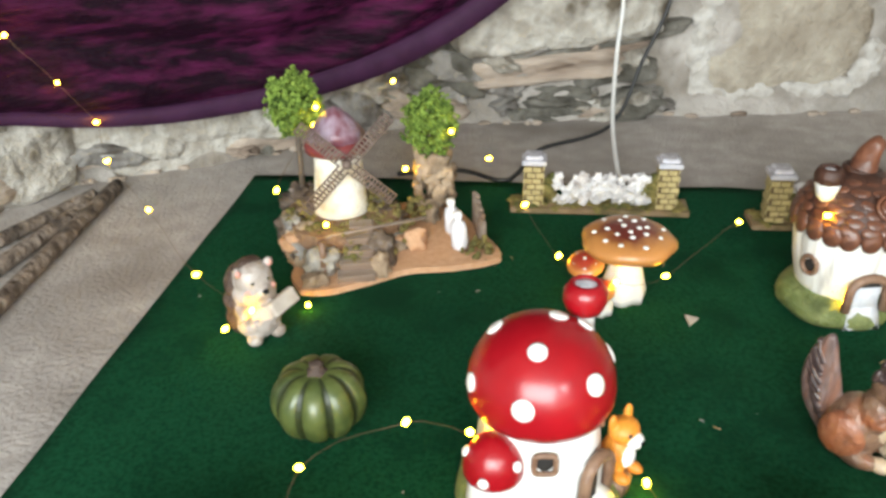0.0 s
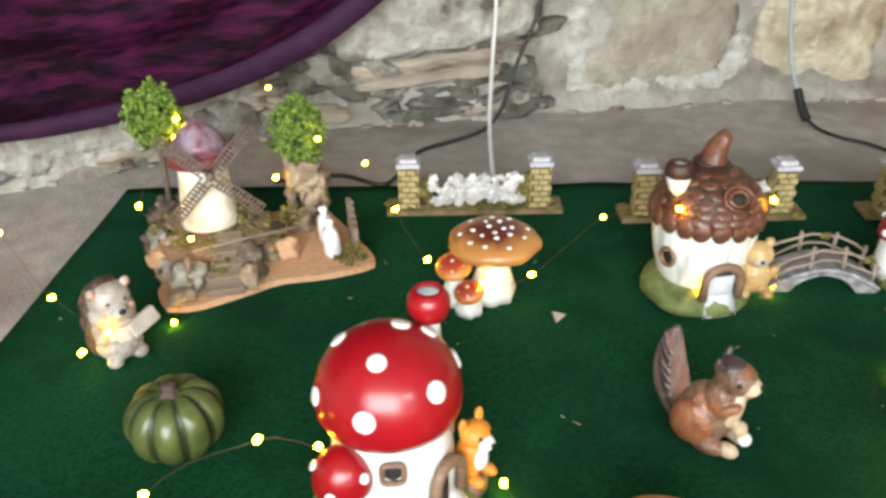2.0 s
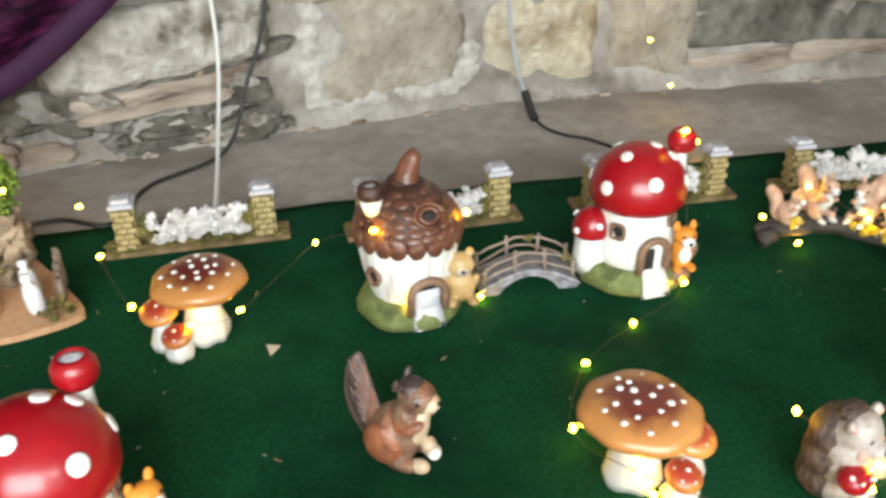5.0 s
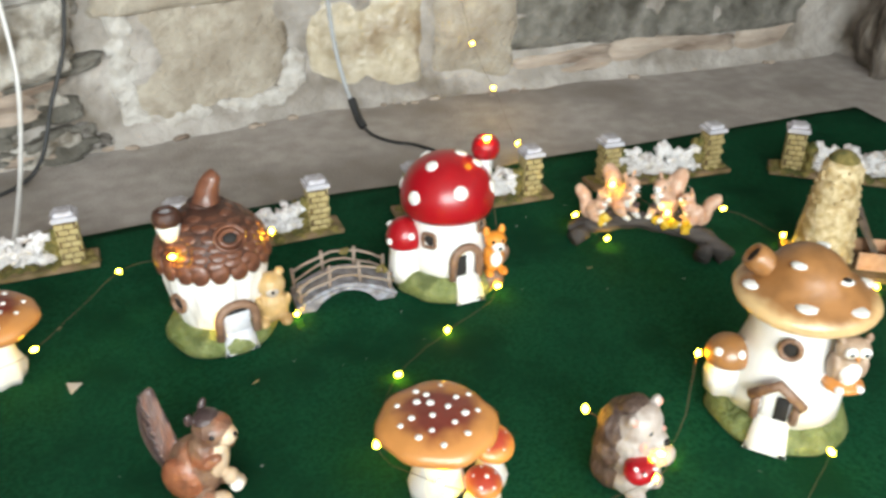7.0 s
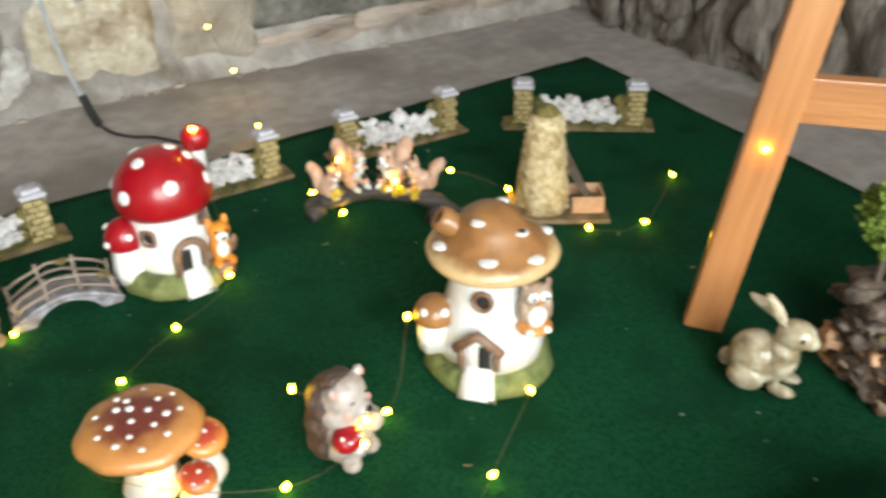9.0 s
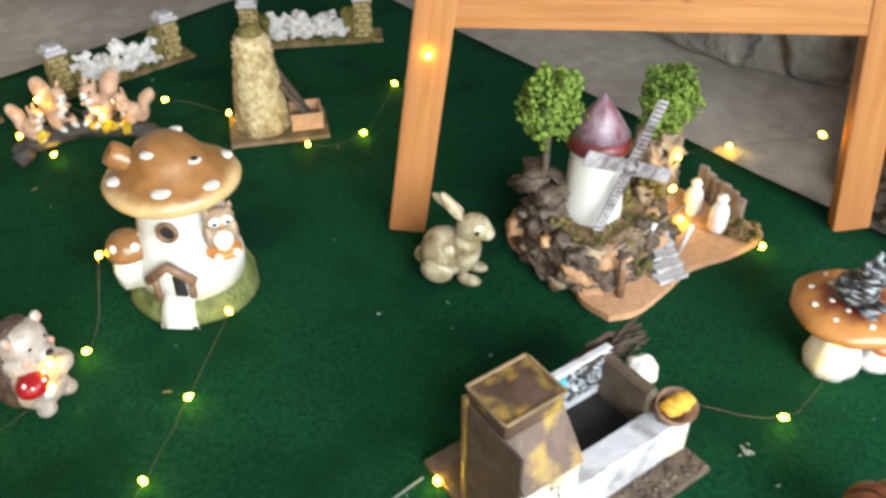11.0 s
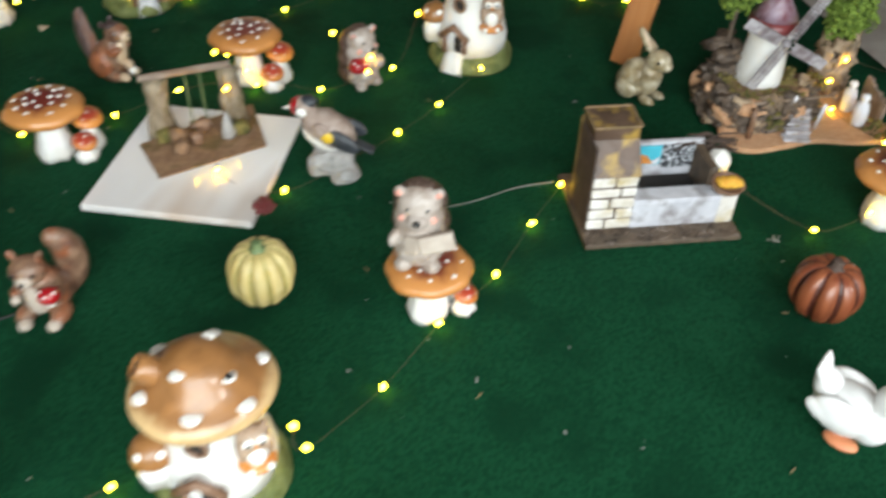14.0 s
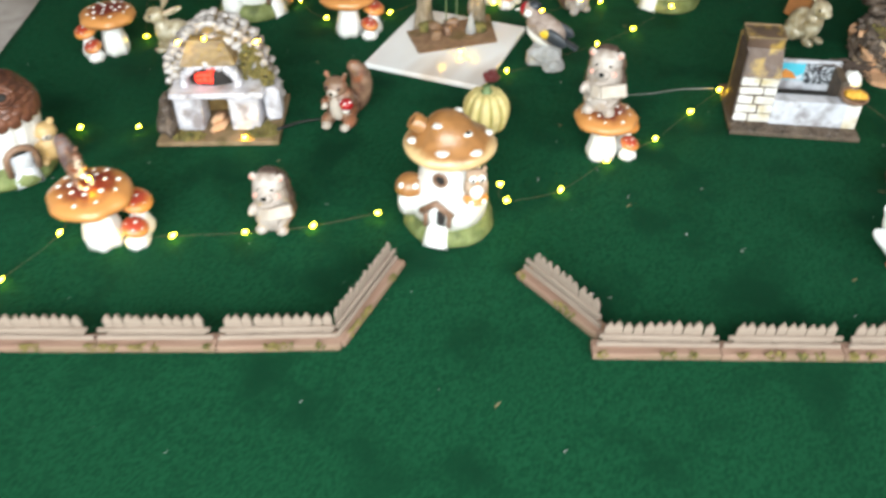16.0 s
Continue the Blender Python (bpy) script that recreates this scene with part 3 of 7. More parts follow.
for row in (
    (0.22, 0.190, 0.36, 0.115, "stone_pale", 0.050, -6), (0.20, 0.092, 0.26, 0.050, "stone_warm", 0.040, -5), (0.05, 0.10, 0.12, 0.05, "stone_grey", 0.035, 6), (0.31, 0.122, 0.14, 0.02, "stone_warm", 0.030, -9), (0.10, 0.035, 0.16, 0.06, "stone_grey", 0.0, 0),
    # dark stones that stand in for the shade in crevices below the slabs
    (0.27, 0.134, 0.34, 0.026, "stone_dark", 0.036, -8), (0.33, 0.078, 0.14, 0.045, "stone_dark", 0.024, -4), (0.02, 0.135, 0.16, 0.04, "stone_dark", 0.030, 4), (-0.22, 0.135, 0.24, 0.03, "stone_dark", 0.034, -3),
    (0.30, 0.045, 0.13, 0.07, "stone_grey", 0.0, -6), (0.635, 0.125, 0.28, 0.21, "stone", 0.008, -2),
    (0.94, 0.120, 0.22, 0.20, "stone_glint", 0.008, 3), (1.16, 0.105, 0.165, 0.17, "stone", 0.010, 0),
    (1.36, 0.035, 0.22, 0.05, "stone_warm", 0.010, -3), (1.40, 0.130, 0.36, 0.125, "stone_dark", 0.010, 1),
    (1.62, 0.04, 0.30, 0.06, "stone_warm", 0.012, 3), (1.78, 0.130, 0.38, 0.115, "stone_dark", 0.010, -1), (1.92, 0.045, 0.26, 0.07, "stone_warm", 0.010, 0), (1.60, 0.175, 0.14, 0.05, "stone", 0.010, 4),
    (-0.02, 0.07, 0.16, 0.09, "stone_grey", 0.01, 5), (-0.17, 0.05, 0.20, 0.09, "stone_pale", 0.01, -9), (-0.30, 0.06, 0.16, 0.10, "stone_pale", 0.015, 6),
    (-0.42, 0.05, 0.22, 0.12, "stone_pale", 0.03, -4), (-0.52, 0.05, 0.14, 0.13, "stone_warm", 0.02, 0), (-0.10, 0.15, 0.22, 0.08, "stone_grey", 0.0, 0),
    (-0.35, 0.16, 0.26, 0.09, "stone_grey", 0.0, 0), (1.46, 0.190, 0.24, 0.06, "stone_grey", 0.006, 2), (1.20, 0.235, 0.22, 0.09, "stone_grey", 0.006, -3),
    (0.95, 0.27, 0.24, 0.10, "stone_pale", 0.02, 2), (0.62, 0.275, 0.32, 0.10, "stone", 0.02, 0), (0.28, 0.29, 0.30, 0.10, "stone_grey", 0.02, 3),
    # last of these four: thin dark strip for the shade of a gap
    (1.84, 0.205, 0.34, 0.07, "stone_dark", 0.01, 0), (1.90, 0.31, 0.34, 0.10, "stone_dark", 0.02, 0), (1.50, 0.30, 0.34, 0.10, "stone_dark", 0.02, 0), (1.70, 0.255, 0.50, 0.02, "stone_dark", -0.03, 2),
    (-0.02, 0.26, 0.26, 0.10, "stone_grey", 0.01, 0), (-0.32, 0.27, 0.30, 0.10, "stone_grey", 0.01, 0), (-0.36, 0.09, 0.26, 0.10, "stone_pale", 0.035, 8),
    (-0.20, 0.10, 0.22, 0.09, "stone_pale", 0.03, -7), (-0.50, 0.10, 0.20, 0.13, "stone_pale", 0.04, 12), (-0.06, 0.02, 0.22, 0.035, "stone_warm", 0.03, 0),
    (-0.25, 0.015, 0.20, 0.035, "stone_warm", 0.03, 0),
):
    x, z, w, h, kind, out, tilt = row
    wall_stone(x, z, w, h, kind, out, tilt)

# white lime smeared along the large block's joint
rr = random.Random(21)
for pts in (((0.478, 0.27), (0.486, 0.18), (0.480, 0.10), (0.484, 0.035)), ((0.484, 0.032), (0.58, 0.022), (0.68, 0.026), (0.775, 0.040)), ((0.786, 0.05), (0.792, 0.08), (0.795, 0.10))):
    bm = B()
    for p in spline([(x, 0, z) for x, z in pts], 9):
        q, _ = wall_at(p.x, p.z, 0.0)
        rock(bm, (q[0] + rr.uniform(-0.006, 0.006), q[1] + 0.010, q[2] + rr.uniform(-0.006, 0.006)), (rr.uniform(0.020, 0.055), 0.024, rr.uniform(0.016, 0.045)), (0, rr.uniform(0, 90), 0), rr.random() * 40, 0.6, 2, 2.5)
    part("lime_joint", fuse(bm, 0.003, 3), M["lime"], wall_north, "white lime smear")

# the dark ones among these small stones put shade into the gaps
for k in range(46):
    x = rr.uniform(-0.55, 0.42)
    z = rr.uniform(-0.005, 0.13)
    w = rr.uniform(0.04, 0.13)
    wall_stone(x, z, w, w * rr.uniform(0.25, 0.6), rr.choice(("stone_pale", "stone_grey", "stone_dark", "stone_warm")), rr.uniform(0.012, 0.048), rr.uniform(-22, 22), 0.5, 4.5, 0.08, rr.random() * 60)

# the side walls' stones, course by course
rnd = random.Random(4)


def side_course(s0, s1, z, h, kinds, depth=0.1):
    s = s0
    while s < s1:
        p, d = along(s)
        seg = (Vector(WALL[min(int(s), len(WALL) - 2) + 1]) - Vector(WALL[min(int(s), len(WALL) - 2)])).length
        w = rnd.uniform(0.12, 0.30)
        rock(bm := B(), (0, 0, 0), (w, depth, h * rnd.uniform(0.8, 1.1)), (0, rnd.uniform(-6, 6), 0), rnd.random() * 40, 0.22, 7, 5.0)
        q, d = along(min(s + w / 2 / seg, len(WALL) - 1.01))
        part("stone", bm, M[rnd.choice(kinds)], wall_north, m=pose(q.x - d.y * 0.012, q.y + d.x * 0.012, z + rnd.uniform(-0.01, 0.01), 0, 0, math.degrees(math.atan2(d.y, d.x))))
        s += (w + 0.012) / seg


for z, h in ((0.05, 0.13), (0.16, 0.11), (0.26, 0.12), (0.37, 0.11), (0.48, 0.12)):
    side_course(11.3, 13.4, z, h, ("stone_grey", "stone_warm", "stone_grey", "stone"))
    side_course(1.3, 3.0, z, h, ("stone_pale", "stone_grey", "stone_warm"))

rr = random.Random(7)
for k in range(11):
    q, d = along(9.62 + 0.17 * k)
    tall = rr.uniform(0.22, 0.40)
    rock(bm := B(), (0, 0, 0), (rr.uniform(0.13, 0.24), rr.uniform(0.14, 0.20), tall), (rr.uniform(-8, 4), rr.uniform(-14, 14), 0), rr.random() * 40, 0.55, 9, 3.2)
    part("boulder", bm, M["boulder"], wall_north, m=pose(q.x - d.y * 0.03, q.y + d.x * 0.03, tall * 0.36, 0, 0, math.degrees(math.atan2(d.y, d.x)) + rr.uniform(-20, 20)))
for z, h in ((0.36, 0.14), (0.48, 0.12)):
    side_course(8.95, 11.4, z, h, ("stone_dark", "boulder", "stone_grey"))
rr = random.Random(21)
bm = B()
for k in range(60):
    s = 3.0 + 6.0 * rr.random() ** 1.3
    p, d = along(s)
    q = rr.uniform(0.004, 0.014)
    out = rr.uniform(0.0, 0.03)
    rock(bm, (p.x + d.y * out, p.y - d.x * out, -0.003), (q * rr.uniform(1, 3), q, q * 0.7), (0, 0, math.degrees(math.atan2(d.y, d.x)) + rr.uniform(-20, 20)), k, 0.5, 1, 3)
tagged(part("rubble", bm, M["stone_warm"], None), "crumbled brown mortar along the wall foot", "rubble", kind="stuff")

# unseen walls, added so that daylight enters only from the front
for name, outline in (("unseen_wall_west", [(-3.0, -3.2), (-2.7, -3.2), (-2.7, 0.6), (-3.0, 0.6)]), ("unseen_wall_east", [(2.95, -3.2), (3.2, -3.2), (3.2, -1.9), (2.95, -1.9)]), ("unseen_wall_south_west", [(-3.0, -3.4), (-0.6, -3.4), (-0.6, -3.2), (-3.0, -3.2)])):
    slab(bm := B(), outline, -0.006, 2.5)
    tagged(part(name, bm, M["mortar"], None, smooth=False), "unseen plain wall added to close the room", "wall", kind="structure")
# unseen ceiling, added to keep sky light out from above
slab(bm := B(), [(-3.1, -3.4), (3.3, -3.4), (3.3, 2.1), (-3.1, 2.1)], 2.5, 2.6)
tagged(part("ceiling", bm, M["mortar"], None, smooth=False), "unseen ceiling added to shape the daylight", "ceiling", kind="structure")

# ---- curtain, cables, easel, trunk ----
bm = B()
edge = [(-1.25, 0.35), (-0.90, 0.26), (-0.70, 0.195), (-0.582, 0.152), (-0.460, 0.122), (-0.314, 0.110), (-0.148, 0.125), (-0.005, 0.164), (0.112, 0.236), (0.26, 0.36), (0.42, 0.52)]
edge = spline([(x, 0, z) for x, z in edge], 8)
LINE = [(-1.6, 0.42), (-0.9, 0.80), (-0.56, 1.09), (-0.31, 1.21), (0.0, 1.33), (0.6, 1.35)]


def hang(x):
    """Depth of the hanging cloth over x."""
    return float(np.interp(x, [p[0] for p in LINE], [p[1] for p in LINE]))


cols = []
for p in edge:
    col = []
    for j in range(41):
        v = j / 40
        z = p.z + (1.9 - p.z) * v ** 1.8
        swag = (z - 0.9 * max(0, p.x + 0.3) ** 1.5 - 0.25 * p.x * p.x)
        fold = (0.020 * math.sin(swag * 48 + 2.5 * noise.noise((p.x * 3, z * 4, 1))) + 0.010 * noise.noise((p.x * 8, z * 16, 4))) * min(1, v * 8)
        col.append(bm.verts.new((p.x, hang(p.x) + 0.004 + fold, z)))
    cols.append(col)
for a, b in zip(cols, cols[1:]):
    for j in range(40):
        bm.faces.new((a[j], b[j], b[j + 1], a[j + 1]))
curtain = tagged(part("curtain", bm, M["velvet"], None), "dark purple crushed velvet curtain with curved hem", "curtain")
sol = curtain.modifiers.new("thickness", "SOLIDIFY")
sol.thickness = 0.006
bm = B()
prev = None
for p in edge:
    back = hang(p.x) - 0.010
    up = float(np.interp(p.x, (-0.75, -0.45, -0.15, 0.1), (0.006, 0.016, 0.032, 0.042)))
    now = [bm.verts.new((p.x, back + dy, p.z + dz)) for dy, dz in ((0.004, -0.006), (-0.004, -0.004), (-0.006, up * 0.5), (-0.003, up), (0.010, up))]
    if prev:
        for k in range(4):
            bm.faces.new((prev[k], now[k], now[k + 1], prev[k + 1]))
    prev = now
part("hem", bm, M["hem"], curtain, "smooth purple hem band")


def cable(name, pts, r, material, label):
    tube(bm := B(), spline(pts, 8), r, 8)
    return tagged(part(name, bm, M[material], None), label, "cable")


cable("white_cable", [(0.316, 1.41, 0.36), (0.318, 1.40, 0.21), (0.310, 1.38, 0.13), (0.285, 1.26, 0.06), (0.262, 1.10, 0.045), (0.255, 1.045, 0.055)], 0.0035, "cable_white", "white cable hanging from stone wall to miniature wall")
cable("black_cable", [(0.42, 1.415, 0.34), (0.395, 1.40, 0.21), (0.355, 1.38, 0.12), (0.30, 1.34, 0.02), (0.174, 1.286, 0.002), (0.13, 1.20, 0.0), (0.10, 1.17, 0.0), (0.037, 1.215, -0.001), (-0.06, 1.20, 0.002)], 0.0035, "cable_black", "black cable lying on concrete behind the carpet")
cable("grey_cable", [(0.846, 1.42, 0.36), (0.848, 1.41, 0.19), (0.856, 1.39, 0.09), (0.862, 1.355, 0.035)], 0.0042, "cable_grey", "grey cable hanging down the stone wall")
cable("power_plug", [(0.861, 1.36, 0.045), (0.863, 1.335, 0.016), (0.865, 1.318, 0.004)], 0.008, "cable_black", "black barrel connector at the end of a cable")
cable("thin_black_cable", [(0.865, 1.318, 0.004), (0.87, 1.28, -0.001), (0.89, 1.235, -0.001), (0.915, 1.21, -0.001), (0.94, 1.155, -0.001), (0.95, 1.10, 0.004), (0.88, 0.98, 0.004)], 0.003, "cable_black", "thin black cable running to the carpet")

# old rails set in the floor beside the left wall
for a, b, c, r in (((-0.488, 1.170), (-0.520, 0.870), (-0.552, 0.58), 0.011), ((-0.508, 1.105), (-0.562, 0.930), (-0.635, 0.70), 0.011), ((-0.512, 1.140), (-0.588, 1.010), (-0.700, 0.82), 0.010)):
    tube(bm := B(), spline([(*a, 0.006), (*b, 0.006), (*c, 0.005)], 14), r, 12)
    for v in bm.verts:
        v.co += Vector((1, 0.5, 1)) * 0.0018 * noise.fractal(v.co * 40, 1.0, 2.0, 3)
    tagged(part("floor_rail", bm, M["bark"], None), "old brown rail lying along the stone wall foot", "rail", "old rails beside the wall")

easel = thing("wooden_easel", 1.2, 0.0, 0, "orange varnished pine easel standing over the carpet", "easel")


def plank(name, a, b, w, d):
    """A board whose broad face looks across the easel's line."""
    a, b = Vector(a) - Vector((1.2, 0, 0)), Vector(b) - Vector((1.2, 0, 0))
    ax = (b - a).normalized()
    face = Vector((-0.80, -0.60, 0))
    face = (face - ax * face.dot(ax)).normalized()
    side = ax.cross(face)
    m = Matrix((side, face, ax)).transposed().to_4x4()
    box(bm := B(), (0, 0, 0), (w, d, (b - a).length), bevel=0.002, seg=2)
    return part(name, bm, M["wood"], easel, smooth=False, m=Matrix.Translation((a + b) / 2) @ m)


plank("leg", (1.152, 0.263, 0.0), (1.225, 0.215, 0.62), 0.044, 0.020)
plank("leg", (1.475, -0.180, 0.0), (1.415, -0.11, 0.62), 0.044, 0.020)
plank("crossbar", (1.20, 0.232, 0.279), (1.445, -0.145, 0.279), 0.048, 0.018)
plank("mast", (1.31, 0.055, 0.29), (1.31, 0.055, 0.62), 0.014, 0.016)
plank("mast", (1.33, 0.020, 0.29), (1.33, 0.020, 0.62), 0.014, 0.016)

# tree trunk standing at the carpet's edge
bm = B()
rings = []
for j in range(60):
    z = -0.006 + j * 0.0125
    flare = 1 + 0.5 * math.exp(-z / 0.07)
    ring = []
    for k in range(150):
        a = 2 * math.pi * k / 150
        ridge = 1 - abs(noise.noise((math.cos(a) * 9, math.sin(a) * 9, z * 17)))
        r = 0.112 * flare + 0.010 * noise.noise((math.cos(a) * 2, math.sin(a) * 2, z * 4)) + 0.022 * (ridge ** 3 - 0.6) + 0.012 * noise.fractal((math.cos(a) * 14, math.sin(a) * 14, z * 48), 1.0, 2.0, 3)
        ring.append(bm.verts.new((r * math.cos(a), r * math.sin(a), z)))
    rings.append(ring)
for lo, hi in zip(rings, rings[1:]):
    for k in range(150):
        bm.faces.new((lo[k], lo[(k + 1) % 150], hi[(k + 1) % 150], hi[k]))
bm.faces.new(rings[-1])
bm.faces.new(rings[0][::-1])
tagged(part("tree_trunk", bm, M["bark"], None, m=pose(1.635, -0.305, 0, 3, 6, 0)), "rough brown bark tree trunk standing beside the carpet", "tree trunk")

# ---- ceramic houses ----


def spot_on(parent, prof_point, r, m, material="spot"):
    lathe(bm := B(), [(r, -0.001), (r, 0.0006), (r * 0.7, 0.0016), (r * 0.2, 0.002)], 14)
    part("spot", bm, M[material], parent, m=m)


def on_cap(rad, z0, h, az, el):
    """Pose on an elliptical dome, z axis outwards; az from the front (-y), el from the rim."""
    a, e = radians(az - 90), radians(el)
    p = Vector((rad * math.cos(e) * math.cos(a), rad * math.cos(e) * math.sin(a), z0 + h * math.sin(e)))
    n = Vector((math.cos(e) * math.cos(a) / rad, math.cos(e) * math.sin(a) / rad, math.sin(e) / h)).normalized()
    return Matrix.Translation(p) @ n.to_track_quat("Z", "Y").to_matrix().to_4x4()


def on_body(r, z, az, out=0.0):
    """Pose on an upright round wall: z axis up, -y outwards."""
    a = radians(az - 90)
    return pose((r + out) * math.cos(a), (r + out) * math.sin(a), z, 0, 0, az)


def arch_door(parent, r, az, z0, w, h, gable=False, shut=False):
    m = on_body(r, z0, az)
    door = part("door", box(B(), (0, 0.001, h * 0.42), (w * 0.92, 0.012, h * 0.84), bevel=0.003), M["path" if shut else "white"], parent, m=m)
    bm = B()
    if shut:
        box(bm, (0, -0.0062, h * 0.74), (w * 0.66, 0.002, h * 0.13), bevel=0.0005)
    else:
        box(bm, (w * (0.20 if gable else -0.20), -0.0062, h * 0.40), (w * 0.42, 0.002, h * 0.62), bevel=0.0005)
    part("doorway_gap", bm, M["dark"], door)
    bm = B()
    if gable:
        pts = [(-w * 0.62, -0.006, 0), (-w * 0.62, -0.007, h * 0.72), (0, -0.010, h * 1.12), (w * 0.66, -0.007, h * 0.74), (w * 0.6, -0.006, h * 0.1)]
        tube(bm, pts[:2] , 0.0042, 8)
        tube(bm, [(-w * 0.82, -0.009, h * 0.62), (0, -0.012, h * 1.12), (w * 0.82, -0.009, h * 0.62)], 0.0055, 8)
        tube(bm, pts[3:], 0.0042, 8)
    else:
        pts = [(w * 0.6 * math.cos(a), -0.007, h * 0.52 + h * 0.42 * math.sin(a)) for a in np.linspace(0, math.pi, 12)]
        pts = [(w * 0.6, -0.006, 0.0)] + pts + [(-w * 0.6, -0.006, 0.0)]
        tube(bm, pts, 0.0052, 8)
    part("door_frame", bm, M["trim"], parent, m=m)


def round_window(parent, r, az, z, rad, squareish=False):
    m = on_body(r, z, az)
    bm = B()
    power = 0.45 if squareish else 1.0
    ring = [(rad * math.copysign(abs(math.cos(a)) ** power, math.cos(a)), -0.002, rad * 1.1 * math.copysign(abs(math.sin(a)) ** power, math.sin(a))) for a in np.linspace(0.4, 0.4 + 2 * math.pi, 29)]
    tube(bm, ring, rad * 0.28, 8)
    win = part("window", bm, M["trim"], parent, m=m)
    part("opening", ball(B(), (0, 0.0005, 0), (rad * 0.85, 0.002, rad * 0.95)), M["dark"], win)


def grass_base(parent, r, seed, path_az=0, material="path"):
    bm = lathe(B(), [(r * 0.97, 0.0), (r * 1.02, 0.005), (r, 0.014), (r * 0.94, 0.022), (r * 0.84, 0.029), (r * 0.6, 0.031)], 40, wob=0.006, seed=seed)
    part("grass_base", bm, M["grass"], parent, "mossy green base")


def path_slab(parent, r0, R, w, az, material):
    """A painted path from the door over the swelling of the base, down to the carpet."""
    line = [(r0, 0.036), (R * 0.86, 0.0330), (R * 0.95, 0.0255), (R * 1.010, 0.0165), (R * 1.045, 0.008), (R * 1.05, 0.0006)]
    bm = B()
    rows = []
    for k, (r, z) in enumerate(line):
        half = w * (0.44 + 0.035 * k)
        rows.append([bm.verts.new((x, -r + 0.10 * abs(x) * k / 5, z + dz)) for x, dz in ((-half, -0.006), (-half, 0), (-half * 0.33, 0.0012), (half * 0.33, 0.0012), (half, 0), (half, -0.006))])
    for a, b in zip(rows, rows[1:]):
        for k in range(5):
            bm.faces.new((a[k], a[k + 1], b[k + 1], b[k]))
    for v in bm.verts:
        v.co.z = max(v.co.z, 0.0004)
    part("path", bm, M[material], parent, m=pose(0, 0, 0, 0, 0, az))


def figure_fox(parent, m):
    bm = B()
    ball(bm, (0, 0, 0.020), (0.012, 0.012, 0.018), mi=0)
    ball(bm, (0, -0.004, 0.044), (0.0125, 0.011, 0.0105), mi=0)
    ball(bm, (0, -0.014, 0.040), (0.007, 0.006, 0.006), mi=1)
    ball(bm, (0, -0.0195, 0.041), 0.002, mi=2)
    for s in (-1, 1):
        ball(bm, (s * 0.009, 0.0, 0.054), (0.004, 0.003, 0.007), mi=0)
        ball(bm, (s * 0.0055, -0.0135, 0.047), 0.0015, mi=2)
        ball(bm, (s * 0.008, -0.010, 0.006), (0.005, 0.008, 0.005), mi=0)
    ball(bm, (0.013, 0.006, 0.016), (0.007, 0.007, 0.013), (0, 25, 0), mi=3)
    ball(bm, (0, -0.010, 0.022), (0.007, 0.004, 0.010), mi=1)
    part("fox_figure", fuse(bm, 0.0008, 3), [M["orangefur"], M["spot"], M["black"], M["trim"]], parent, "orange fox figure with white muzzle", m=m)


def red_house(x, y, dir_, s, label):
    h = thing("toadstool_house", x, y, dir_ + 90, label, "ceramic house", "ceramic houses on the carpet", s=s)
    grass_base(h, 0.070, 2)
    prof = [(0.050, 0.02), (0.053, 0.045), (0.050, 0.08), (0.047, 0.105), (0.046, 0.125)]
    part("body", lathe(B(), prof, 48, wob=0.004, seed=1), M["white"], h)
    bm = lathe(B(), [(0.019, 0.0), (0.022, 0.02), (0.018, 0.05), (0.013, 0.062)], 20, wob=0.003)
    side = part("side_mushroom_stem", bm, M["white"], h, m=pose(-0.057, -0.005, 0.011))
    sc = part("side_mushroom_cap", lathe(B(), dome(0.0245, 0.052, 0.088), 24), M["red"], side)
    for az, el in ((6, 28), (-62, 10), (55, 12), (120, 30), (-130, 35)):
        spot_on(sc, None, 0.0045, on_cap(0.0268, 0.058, 0.030, az, el))
    cap = part("cap", lathe(B(), dome(0.0595, 0.104, 0.177, 0.22), 48), M["red"], h, "glossy red cap")
    for az, el, r in ((-56, 60, 0.0078), (-61, 16, 0.0090), (1, 28, 0.0090), (92, 73, 0.0078), (-152, 49, 0.0078), (-117, 12, 0.0080), (62, 18, 0.0085), (70, 52, 0.0075), (140, 22, 0.008), (-175, 15, 0.008)):
        spot_on(cap, None, r, on_cap(0.0600, 0.119, 0.0585, az, el))
    stem = part("chimney", lathe(B(), [(0.010, 0.120), (0.009, 0.160), (0.010, 0.174)], 18), M["white"], h, m=pose(0.050, 0.002, 0))
    part("chimney_cap", lathe(B(), [(0.008, 0.164), (0.0145, 0.166), (0.0178, 0.174), (0.0175, 0.183), (0.0130, 0.190), (0.0100, 0.191), (0.0088, 0.188), (0.0080, 0.184)], 26), M["red"], stem)
    part("chimney_opening", lathe(B(), [(0.0092, 0.1855), (0.0092, 0.1890), (0.004, 0.1892)], 18), M["path"], stem)
    arch_door(h, 0.0505, 8, 0.030, 0.030, 0.046)
    path_slab(h, 0.046, 0.070, 0.032, 8, "white")
    round_window(h, 0.0505, -42, 0.080, 0.0085, True)
    round_window(h, 0.0485, 40, 0.092, 0.007, True)
    bm = lathe(B(), [(0.016, 0.0), (0.017, 0.012), (0.012, 0.020)], 16, wob=0.004)
    part("stump", bm, M["trim"], h, m=pose(0.046, -0.044, 0.010))
    figure_fox(h, pose(0.047, -0.046, 0.026, 0, 0, 2) @ Matrix.Diagonal((1.15, 1.15, 1.10, 1)))
    return h


